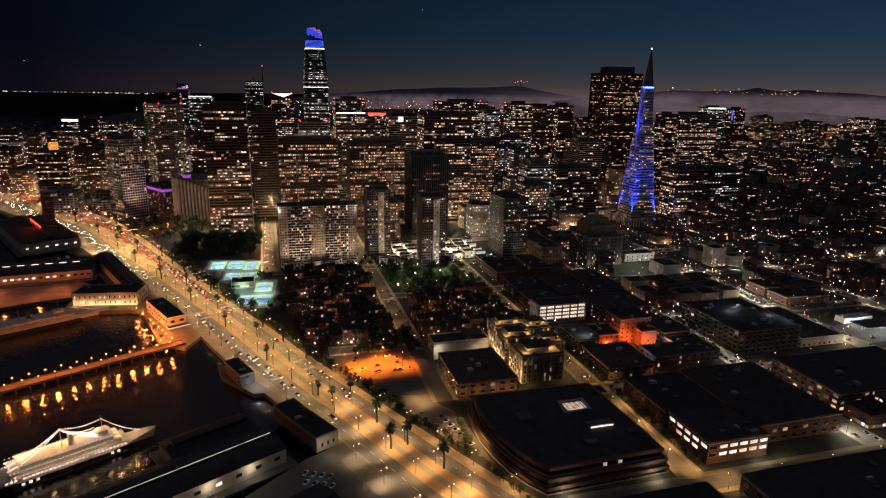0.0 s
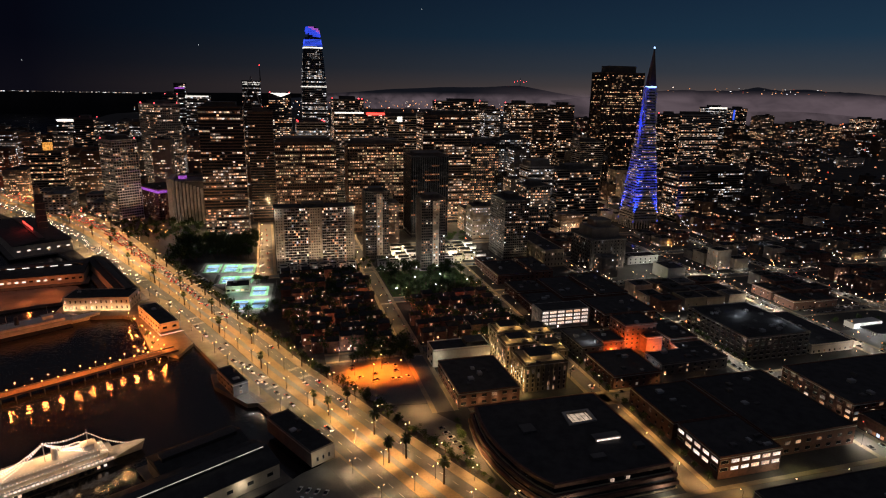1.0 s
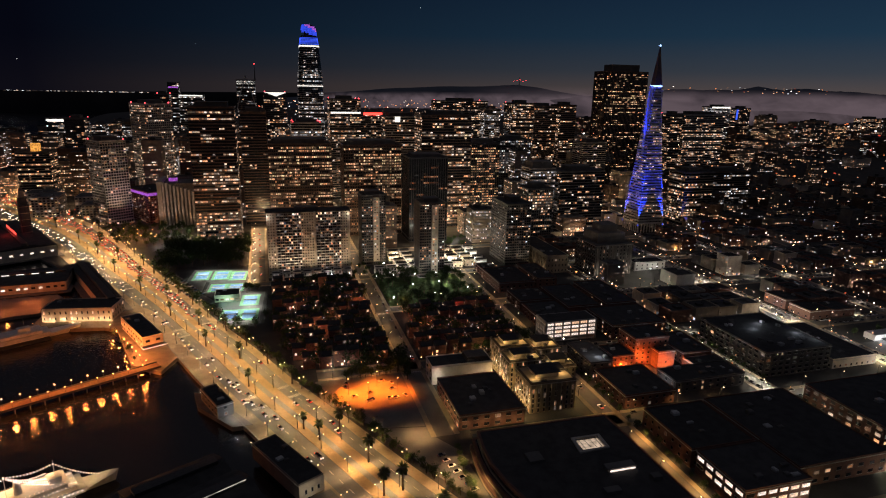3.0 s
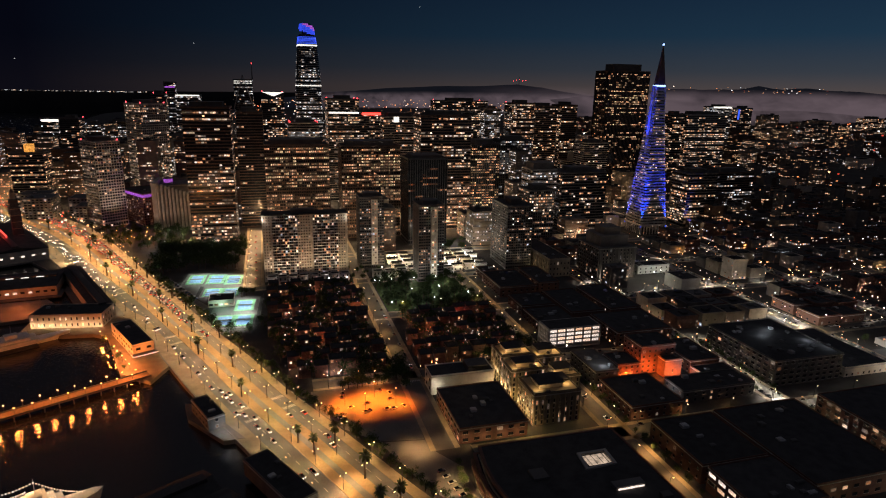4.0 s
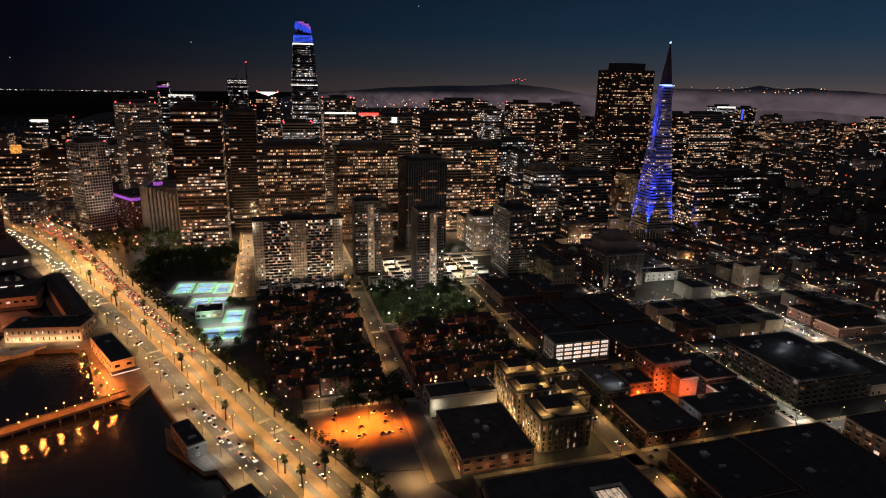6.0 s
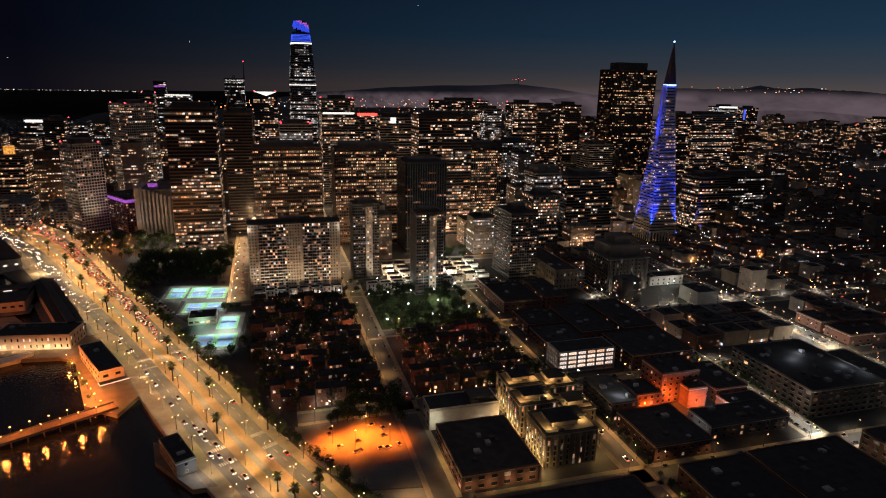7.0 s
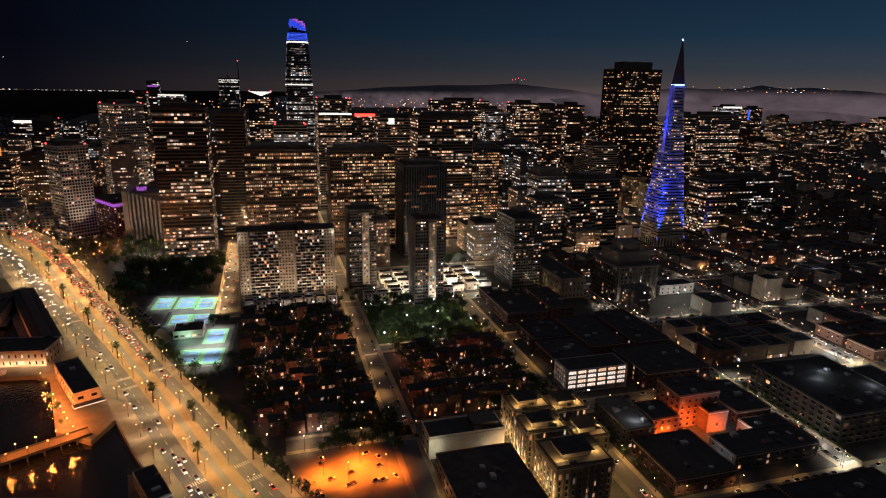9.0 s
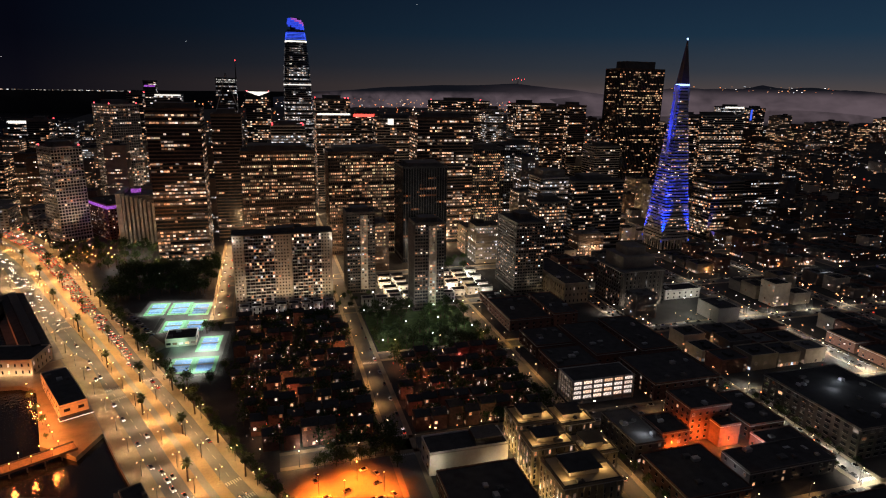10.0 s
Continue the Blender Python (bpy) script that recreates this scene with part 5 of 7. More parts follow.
# cream lofts round a lit court
LOFT = [(155, 178, 400, 420, 21), (180, 201, 399, 420, 18), (153, 177, 377, 395, 21), (155, 186, 346, 371, 20), (181, 201, 374, 394, 15)]
for x0, x1, y0, y1, h in LOFT:
    t, w, d = block("loft_house", "cream loft apartment house with a lit roof terrace", x0, x1, y0, y1, h, loft_wall, paving, 0.28, 3.4, 3.4, (0, 3), WIN_T, units=3, category="apartment house")
    for j in range(int(w / 3.4)):
        part("fin", boxes("fin", [(-w / 2 + 0.2 + j * 3.4, -d / 2 - 0.5, 3.2, -w / 2 + 0.6 + j * 3.4, -d / 2, h - 0.6)]), loft_wall, t)
    part("penthouse", boxes("ph", [(-w * 0.28, -d * 0.2, h, w * 0.22, d * 0.28, h + 3.2), (-w * 0.26, d * 0.28, h, w * 0.1, d * 0.4, h + 2.6)]), plaster, t)
    part("penthouse_roof", boxes("pr", [(-w * 0.32, -d * 0.25, h + 3.2, w * 0.26, d * 0.33, h + 3.5), (-w * 0.48, -d * 0.48, h + 0.13, -w * 0.1, -d * 0.3, h + 0.2), (w * 0.28, d * 0.05, h + 0.13, w * 0.47, d * 0.46, h + 1.4)]), roof_tar, t, "dark flat roof over the terrace room")
    part("terrace_rail", boxes("tr", ring(w, d, -0.8, h + 0.1, h + 1.2, 0.1)), metal_dark, t)
    point("terrace_lamp", (x0 + x1) / 2 - w * 0.36, (y0 + y1) / 2 - d * 0.30, h + 2.6, 1500, (1.0, 0.6, 0.22))
    point("terrace_lamp", (x0 + x1) / 2 + w * 0.34, (y0 + y1) / 2 - d * 0.1, h + 2.6, 1500, (1.0, 0.6, 0.22))
for y in np.arange(342, 418, 9):
    point("court_lamp", 151.5, y, 5, 2600, (1.0, 0.62, 0.24))
    point("court_lamp", 179 if y > 372 else 188, y + 4, 4, 1500, (1.0, 0.6, 0.22))

# white-walled building and its low neighbour
t, w, d = block("studio_house", "white-walled studio building with a dark roof", 105, 149, 398, 415, 13, white_panel, roof_tar, 0.05, 8, 6, (3,), WIN_L, units=3)
part("penthouse", boxes("ph", [(4, -6, 13, 19, 6, 16.5)]), metal_dark, t)
point("yard_lamp", 108, 395, 8, 1100, PALE)
point("yard_lamp", 140, 394, 3, 550, PALE)
block("corner_shop", "dark brick corner building with a long flat roof", 106, 148, 338, 388, 9.5, brick_red, roof_tar, 0.12, 6, 4.6, (0, 3), WIN_L, units=6)
for x in (110, 121, 132, 143):
    point("shop_lamp", x, 335.5, 3.5, 352, (1.0, 0.6, 0.25))
for y in (343, 356, 369):
    point("shop_lamp", 103.5, y, 3.5, 572, (1.0, 0.55, 0.22))

# parking garage with bright open floors
gx0, gx1, gy0, gy1 = 213, 258, 447, 466
claim(gx0, gx1, gy0, gy1)
gar = thing("parking_garage", (gx0 + gx1) / 2, (gy0 + gy1) / 2, 0, 0, "parking garage with three bright open floors", "garage")
w, d = gx1 - gx0, gy1 - gy0
part("core", boxes("core", [(-w / 2 + 1.2, -d / 2 + 1.2, 0, w / 2 - 1.2, d / 2 - 1.2, 16.4)]), concrete, gar)
for k in range(6):
    part("floor_slab", boxes("slab", [(-w / 2, -d / 2, 0, w / 2, d / 2, 0.75)]), concrete, gar, at=(0, 0, 3.3 * k - (0.4 if k else 0)))
for s, (o, u, length, n) in enumerate(sides(w, d)):
    nb = 6
    ang = math.degrees(math.atan2(u[1], u[0]))
    for j in range(nb + 1):
        a = j * length / nb
        part("column", boxes("col", [(-0.5, -0.1, 0, 0.5, 0.9, 16.9)]), concrete, gar, at=(o[0] + u[0] * a, o[1] + u[1] * a, 0, 0, 0, ang))
    if s in (0, 3):
        for k in range(1, 5):
            for j in range(nb):
                a = (j + 0.5) * length / nb
                part("lit_opening", boxes("open", [(-length / nb / 2 + 0.7, 0.9, 0.55, length / nb / 2 - 0.7, 1.15, 2.5)]), win_hall, gar, "white lit parking bay", at=(o[0] + u[0] * a, o[1] + u[1] * a, 3.3 * k - 0.4, 0, 0, ang))
part("roof", boxes("roof", [(-w / 2 + 1, -d / 2 + 1, 16.8, w / 2 - 1, d / 2 - 1, 17.0)]), roof_tar, gar)

# glazed corner office with ribbon windows
t, w, d = block("ribbon_office", "brick office with bright ribbon windows on two floors", 217, 257, 233, 268, 13, brick_red, roof_tar, 0, 6, 4, (), units=5, windows=False)
for s in (0, 3):
    o, u, length, n = sides(w, d)[s]
    ang = math.degrees(math.atan2(u[1], u[0]))
    nb = int(length / 6)
    for k in range(2):
        for j in range(nb):
            a = (j + 0.5) * length / nb
            add_window(t, window_set(4.9, 2.0), o[0] + u[0] * a, o[1] + u[1] * a, 4.2 + k * 4.4 + 1.6, ang, rng.random() < (0.85 if (k == 1 or s == 0) else 0.35), win_hall)
block("brick_warehouse", "wide dark-roofed brick warehouse", 260, 320, 243, 317, 12, brick_red, roof_tar, 0.03, 7, 5, (0, 3), WIN_L, units=7)
block("brick_warehouse", "dark brick warehouse with roof lights", 217, 258, 272, 317, 11, brick_red, roof_tar, 0.1, 6, 5, (0, 3), WIN_S, units=4)
block("low_office", "low dark office with a flat roof", 218, 320, 140, 209, 10, concrete_dark, roof_tar, 0.05, 8, 4.5, (0, 3), WIN_L, units=8)
block("low_office", "dark warehouse near the waterfront", 130, 196, 100, 208, 10, concrete_dark, roof_tar, 0.0, 10, 5, (0,), WIN_L, units=8)

# block with the orange-washed brick houses
t, w, d = block("corner_house", "low plaster house with a sodium-lit side wall", 217, 254, 337, 376, 9, brick_red, roof_tar, 0.05, 5, 4, (0, 3), WIN_S, units=4)
for y in (342, 354, 366):
    spot("alley_lamp", 207, y, 7, (207, y, 0), 2200, SODIUM, 130, 0.9)
block("corner_house", "low dark house with white yard lights", 262, 318, 347, 368, 8.5, concrete_dark, roof_tar, 0.1, 6, 4, (0, 3), WIN_S, units=4)
point("yard_lamp", 287.3, 370.6, 9, 5200, COOL)
point("yard_lamp", 256, 358, 6, 770, COOL)
block("corner_house", "mid-height dark house with a roof flood lamp", 216, 234, 380, 416, 12, concrete_dark, roof_grey, 0.08, 5, 4, (0, 3), WIN_S, units=5)
point("roof_flood", 226, 388, 15, 700, COOL)
block("brick_house", "square brick house front with an orange lit arch", 273, 287, 383, 391.5, 13, brick_red, roof_tar, 0.0, 8, 9.0, (0,), WIN_T, units=1)
block("brick_house", "tall red brick house washed by orange light", 259, 287, 392, 415, 21, brick_red, roof_tar, 0.12, 4, 3.8, (0, 3), WIN_S, units=3)
block("brick_house", "low red brick house washed by orange light", 237, 255, 386, 406, 12, brick_red, roof_tar, 0.2, 4, 3.8, (0, 3), WIN_S, units=2)
for x, y, z, e in ((280, 379.5, 3, 4200), (276, 380, 8, 2200), (266, 388, 5, 3600), (261, 389, 10, 2200), (257, 396, 6, 2600), (246, 382.5, 4, 3600), (240, 383, 3, 1600)):
    point("orange_flood", x, y, z, e * 1.9, (1.0, 0.17, 0.018), 0.5)

# big block beyond the alley
block("brick_warehouse", "large five-storey warehouse with a cluttered roof", 339, 398, 352, 422, 19, concrete_dark, roof_tar, 0.05, 5.5, 3.8, (0, 3), WIN_L, units=14)
for x, y in ((365.4, 394), (391.9, 378.1), (377.2, 401.5), (398.8, 365.3)):
    point("roof_flood", x, y, 21.5, 900, COOL)
block("brick_warehouse", "dark warehouse with a few lit windows", 340, 436, 262, 318, 12, brick_red, roof_tar, 0.4, 6, 4.0, (0, 3), WIN_L, units=8)
for y in np.arange(262, 424, 13):
    spot("alley_lamp", 330, y, 7, (330, y, 0), 9000, (1.0, 0.93, 0.72), 120, 0.8)
for y in np.arange(262, 540, 15):
    point("shop_lamp", 449.5, y, 4.5, rng.uniform(2500, 8500), ((1.0, 0.93, 0.78), (1.0, 0.68, 0.35), (0.93, 0.97, 1.0))[int(rng.integers(0, 3))])
for y in (232, 254, 278, 302):
    spot("alley_lamp", 207, y, 7, (207, y, 0), 9000, SODIUM, 140, 1.0)
for x, y, e, c in ((250.1, 226.2, 1600, (1.0, 0.9, 0.6)), (266.8, 229.4, 700, (1.0, 0.8, 0.3)), (311.4, 229.4, 1200, PALE), (222.2, 222, 2500, SODIUM), (332.9, 229.4, 1800, PALE), (347.7, 245.3, 1500, PALE)):
    point("shop_lamp", x, y, 4.5, e, c)
# filling station with a lit canopy
gs = thing("filling_station", 500, 370, 0, 0, "filling station with a white lit canopy", "filling station")
claim(462, 542, 344, 402)
part("canopy", boxes("canopy", [(-18, -9, 5.0, 18, 9, 5.8)]), roof_grey, gs)
part("canopy_light", boxes("cl", [(-16 + i * 8, -6, 4.9, -12 + i * 8, 6, 4.98) for i in range(5)]), led_strip, gs)
for x in (-14, 0, 14):
    part("column", rod("col", 0.4, 0.4, 5, 8), white_panel, gs, at=(x, 0, 0))
    part("pump", boxes("pump", [(-0.5, -0.4, 0, 0.5, 0.4, 1.9)]), metal_pale, gs, at=(x + 3, 0, 0))
part("shop", boxes("shop", [(-16, 16, 0, 16, 26, 5)]), white_panel, gs)
part("forecourt", boxes("fc", [(-36, -24, 0.02, 40, 15.5, 0.08)]), asphalt, gs, "pale concrete forecourt")
for i in range(6):
    point("canopy_lamp", 480 + i * 8, 358 + 24 * (i % 2), 4.4, 2200, (0.95, 0.97, 1.0))

# customs hall, stepped stone block
t, w, d = block("customs_hall", "grey stone hall with a colonnaded side", 296, 321, 622, 712, 20, stone, roof_tar, 0.05, 4, 6, (0, 3), WIN_T, units=4)
for j in range(19):
    part("pilaster", boxes("pil", [(-w / 2 - 0.7, -d / 2 + 2 + j * 4.6, 3, -w / 2, -d / 2 + 3 + j * 4.6, 17)]), stone, t)
for y in (630, 655, 680, 700):
    point("facade_flood", 291, y, 3, 500, (1.0, 0.75, 0.4))
t, w, d = block("stepped_block", "pale stepped stone office block with tall piers", 344, 390, 603, 648, 34, concrete_dark, roof_grey, 0.12, 4, 4.2, (0, 3), WIN_T, units=3)
part("upper_tier", boxes("ut", [(-17, -14, 34, 17, 18, 46), (-10, -8, 46, 10, 12, 54)]), concrete_dark, t)
for j in range(9):
    part("pier", boxes("pr", [(-w / 2 + 1.6 + j * 5.2, -d / 2 - 0.7, 0, -w / 2 + 2.8 + j * 5.2, -d / 2, 33)]), concrete_dark, t)
point("roof_flood", 398.8, 688.3, 24, 1500, COOL)
point("roof_flood", 347.7, 626, 17, 1800, COOL)

# brick town houses under trees: two blocks
def town_house(x, y, w, d, h, face, lit):
    t = thing("town_house", x, y, 0, 0, "dark brick town house with a pitched roof", "house", "brick town houses")
    part("wall", boxes("wall", [(-w / 2, -d / 2, 0, w / 2, d / 2, h)]), brick_red, t)
    part("roof", gable("roof", w, d, h + 0.3, 2.2, 0.4), roof_tar, t)
    part("chimney", boxes("ch", [(w * 0.2, -0.5, h + 0.5, w * 0.2 + 0.9, 0.5, h + 3.4)]), brick_red, t)
    for s in face:
        o, u, length, n = sides(w, d)[s]
        ang = math.degrees(math.atan2(u[1], u[0]))
        for k in range(int(h / 3.1)):
            for j in range(2):
                if rng.random() < lit:
                    a = (j + 0.5) * length / 2 + rng.uniform(-0.8, 0.8)
                    add_window(t, WIN_S, o[0] + u[0] * a, o[1] + u[1] * a, 3.1 * k + 1.7, ang, True, win_home_each)
    return t


ew = boxes("strip", [(-1.6, -0.12, 0, 1.6, 0, 0.35)])
for x, z in ((276, 6.3), (289, 4.8), (307, 5.0)):
    lt = part("wall_light", ew, win_amber, None, at=(x, 344.7, z))
    tagged(lt, "long amber wall light on a dark house", "wall light")
for x, y, e in ((34, 445.5, 2600), (41.3, 440, 1600), (53.9, 439, 900)):
    point("yard_lamp", x, y, 3.5, e, (1.0, 0.86, 0.66))
claim(0, 88, 438, 646)
claim(106, 198, 438, 542)
for row, y in enumerate((446, 465, 486, 505, 526, 546, 567, 587, 608, 629)):
    for x in np.arange(5 + (row % 2) * 3, 84, 10.5):
        if rng.random() < 0.88 and x > along(WEST, y) + 14:
            town_house(float(x) + rng.uniform(-1, 1), y + rng.uniform(-1.5, 1.5), 8.6, 9.0, (9.5, 12.5)[int(rng.random() < 0.4)], (0, 1), 0.2)
for row, y in enumerate((446, 465, 486, 507, 528)):
    for x in np.arange(112, 196, 10.5):
        if rng.random() < 0.86:
            town_house(float(x) + rng.uniform(-1, 1), y + rng.uniform(-1.5, 1.5), 8.6, 9.0, (9.5, 12.5)[int(rng.random() < 0.4)], (0, 3), 0.15)
for i in range(40):
    point("courtyard_lamp", rng.uniform(12, 84), rng.uniform(442, 640), 3.0, rng.uniform(150, 1500), (1.0, 0.42, 0.18))
for i in range(24):
    point("courtyard_lamp", rng.uniform(110, 194), rng.uniform(442, 538), 3.0, rng.uniform(150, 1500), (1.0, 0.30, 0.13))
for x, y, z, e, c in ((160, 520.4, 6, 2600, (1.0, 0.10, 0.05)), (168, 519.5, 4, 1200, (1.0, 0.14, 0.08)), (78, 557, 5, 2600, (1.0, 0.34, 0.10)), (40, 497, 4, 1500, (1.0, 0.20, 0.08)), (129, 498, 4, 1500, (1.0, 0.30, 0.10)), (186, 478, 4, 1300, (1.0, 0.55, 0.25))):
    point("courtyard_lamp", x, y, z, e, c)
# pale arcaded rows in front of the apartment towers
for i in range(8):
    t, w, d = block("row_house", "white arcaded row house with a dark roof", 2 + i * 10.6, 10.5 + i * 10.6, 657.6, 666, 8, white_panel, roof_tar, 0.3, 3.2, 3.8, (0,), WIN_T, units=0, category="house")
k = 0
for y0 in (668, 687, 706, 724):
    for x0 in (136, 150, 186, 201, 216, 231):
        k += 1
        jx, jy, jh = rng.uniform(-1, 1.2), rng.uniform(-2.5, 2.5), rng.uniform(5.2, 8.2)
        t, w, d = block("row_house", "low pale terrace house among trees", x0 + jx, x0 + jx + 11, y0 + jy, y0 + jy + 9, jh, (white_panel, plaster, stone)[k % 3], roof_grey, 0.3, 3.4, 3.2, (0, 3), WIN_S, units=0, category="house")
        part("pitched_roof", gable("roof", w, d, jh + 0.4, 1.8, 0.3), roof_tar if k % 3 else roof_grey, t)
        point("plaza_lamp", x0 - 1.2, y0 - 3.4, 5, rng.uniform(4000, 12000), ((1.0, 0.92, 0.76), (1.0, 0.72, 0.42))[k % 2])
for i in range(7):
    if i in (3, 4):
        continue
    block("row_house", "white arcaded row house with a dark roof", 110 + i * 13, 121 + i * 13, 658, 667, 7.5, white_panel, roof_tar, 0.3, 3.2, 3.6, (0,), WIN_T, units=0, category="house")
for x, y, e in ((9, 649.8, 500), (33.2, 650.5, 500), (62.5, 651.4, 1100), (81.1, 652, 900), (107.3, 634.5, 1100), (125.8, 635.8, 900), (148.8, 635.8, 900), (171.8, 635.8, 900), (192.4, 639.4, 900), (123.5, 680.9, 1500), (180.9, 683.4, 1500), (194.8, 705.4, 1500), (216.6, 693.2, 1200), (114.2, 707.8, 900), (111.3, 700.5, 700), (221.3, 659, 1500), (230.6, 680.9, 1200)):
    point("plaza_lamp", x, y, 5.5, e * 12, (1.0, 0.94, 0.8))
# flat-roofed blocks between the two streets
for x0, x1, y0, y1, h in ((220.4, 253.8, 482, 514.1, 9), (255.7, 287.3, 491.2, 550.8, 11), (220.4, 252, 517.6, 550.8, 10), (220.4, 258.5, 571.7, 626, 10), (261.2, 283.5, 571.7, 626, 12), (268.7, 318.9, 438.8, 482, 12), (291, 320.7, 486.6, 550.8, 13), (222.2, 240.8, 629.7, 651.6, 8)):
    block("brick_warehouse", "dark flat-roofed brick building", x0, x1, y0, y1, h, brick_red, roof_tar, 0.12, 5.5, 3.8, (0, 3), WIN_S, units=5)
for x0, x1, y0, y1, h in ((293, 321, 350, 381, 7.5), (296, 321, 385, 423, 9)):
    block("brick_warehouse", "dark low brick workshop with a flat roof", x0, x1, y0, y1, h, brick_red, roof_tar, 0.12, 5, 3.8, (0, 3), WIN_S, units=4)
block("painted_house", "low pale shop house with a dark flat roof", 402, 444, 352, 420, 7, plaster, roof_tar, 0.3, 5, 3.6, (0, 1, 3), WIN_S, units=3)
# open lot with a white wall
block("painted_house", "white side-walled house beside an open lot", 400, 440, 611, 628, 9, white_panel, roof_tar, 0.1, 6, 4, (0, 3), WIN_S, units=2)
block("painted_house", "plain grey house with a blank side wall", 408, 430, 546, 574, 13, concrete, roof_tar, 0.0, 6, 4, (0,), WIN_S, units=2, windows=False)
for x, y, e in ((424, 600, 2600), (406, 598, 2600), (394, 570, 2600)):
    point("lot_lamp", x, y, 7, e, (1.0, 0.93, 0.78))
claim(382, 406, 552, 608)
claim(404, 444, 577, 609)
# fluted concrete hotel flank and the purple-lit block
t, w, d = block("fluted_hotel", "pale concrete hotel flank with deep stepped vertical fins", -139.5, -92, 941.4, 988, 62, concrete_dark, roof_grey, 0, 6, 4, (), rot=0, units=3, windows=False, category="hotel")
for j in range(10):
    part("fin", boxes("fin", [(-w / 2 + 0.4 + j * 4.7, -d / 2 - 7.0, 0, -w / 2 + 3.0 + j * 4.7, -d / 2, 65.5 - 1.7 * j)]), concrete, t)
part("tower_wall", boxes("tw", [(-w / 2 - 6, -d / 2 - 7.5, 0, -w / 2, d / 2, 66.5)]), concrete, t, "blank pale end tower")
claim(-205, -120, 955, 1060)
claim(-215, -90, 860, 955)
t, w, d = block("brick_hotel", "brick hotel with a purple lit top storey", -186, -146, 977, 1044, 46, brick_red, roof_tar, 0.25, 3.6, 3.6, (0, 3), WIN_S, 33, 4, "hotel")
part("lit_frieze", boxes("fr", ring(w, d, 0.35, 40.5, 44.5)), led_purple, t, "purple lit frieze")
cu = thing("cupola", -128, 966, 62.9, 0, "small purple lit roof cupola", "cupola")
part("drum", rod("drum", 6, 6, 5, 12), led_purple, cu)
part("cap", rod("cap", 6.6, 1, 3, 12), concrete_dark, cu, at=(0, 0, 5))
point("purple_flood", -172, 966, 46, 2500, (0.6, 0.12, 1.0))
# orange-topped office by the bay
t, w, d, h = tower("office_tower", "office block with amber ribbons and an orange lit roof lantern", -394.8, -345.2, 1184, 1225, 82.9, lit=0.45, wall=concrete_dark, panes=win_amber, plant=0, runs=8)
part("lantern", boxes("lt", [(-6, -6, h + 0.3, 6, 6, h + 13)]), led_amber, t, "orange lit roof lantern")
for x0, x1, y0, y1, h in ((-336.7, -300.3, 1046, 1087, 30.6), (-288.4, -233.5, 1081, 1122, 23.5), (-364.7, -319.5, 1105, 1146, 26.9), (-267, -221, 1031, 1067, 19.9)):
    block("waterfront_block", "grey office block near the ferry hall", x0, x1, y0, y1, h, concrete, roof_grey, 0.3, 5, 3.8, (0, 1), WIN_L, units=3)

# ---------------- lots, courts, park ----------------
setting("car_park", prism("lot", [(44, 370), (62, 352), (88, 348), (90, 421), (28, 421), (30, 396)], 0.0, 0.06), asphalt, "asphalt car park under orange light", "car park")
setting("gravel_lot", prism("verge", [(78, 306), (104, 262), (101, 318), (90, 336), (88, 347), (62, 351)], 0.0, 0.07), asphalt, "dim open lot beside the road", "car park")
for x, y, e in ((48, 398, 9000), (68, 404, 9000), (80, 392, 6000), (60, 390, 6000)):
    spot("lot_flood", x, y, 11, (x, y, 0), e * 17, (1.0, 0.165, 0.008), 132, 1.0, 0.4)
for x, y in ((94, 300), (82, 338), (98, 280)):
    spot("lot_flood", x, y, 11, (x, y, 0), 16000, (1.0, 0.55, 0.22), 140, 1.0, 0.4)
setting("park_lawn", prism("lawn", [(107, 556), (197, 556), (197, 642), (150, 645), (107, 642)], 0.0, 0.15), grass, "park lawn with paths", "park")
for x, y, e in ((167, 604, 5200), (112, 566, 1800), (153, 570, 1500), (112, 634, 900), (176, 622, 700), (138, 600, 700), (190, 580, 500)):
    point("park_lamp_light", x, y, 6, e * 13, (1.0, 0.98, 0.82), 0.5)

claim(-93.9, 4.5, 530.8, 714.8)


def court(cx, cy, w, d, rot):
    t = thing("tennis_court", cx, cy, 0.05, rot, "blue tennis court with green surround and white lines", "tennis court", "tennis courts")
    part("surround", boxes("s", [(-w / 2, -d / 2, 0, w / 2, d / 2, 0.05)]), court_green, t)
    part("play_area", boxes("p", [(-w * 0.34, -d * 0.38, 0.05, w * 0.34, d * 0.38, 0.07)]), court_blue, t)
    a, b = w * 0.34, d * 0.38
    part("line", boxes("l", [(-a, -b, 0.07, a, -b + 0.1, 0.078), (-a, b - 0.1, 0.07, a, b, 0.078), (-a, -b, 0.07, -a + 0.1, b, 0.078), (a - 0.1, -b, 0.07, a, b, 0.078), (-a, -b * 0.5, 0.07, a, -b * 0.5 + 0.1, 0.078), (-a, b * 0.5, 0.07, a, b * 0.5 + 0.1, 0.078), (-0.05, -b * 0.5, 0.07, 0.05, b * 0.5, 0.078)]), line_paint, t)
    part("net", boxes("n", [(-a - 0.6, -0.03, 0.1, a + 0.6, 0.03, 1.0)]), metal_pale, t)
    for s in (-1, 1):
        part("net_post", rod("np", 0.06, 0.06, 1.1, 6), metal_dark, t, at=(s * (a + 0.6), 0, 0.05))
    return t


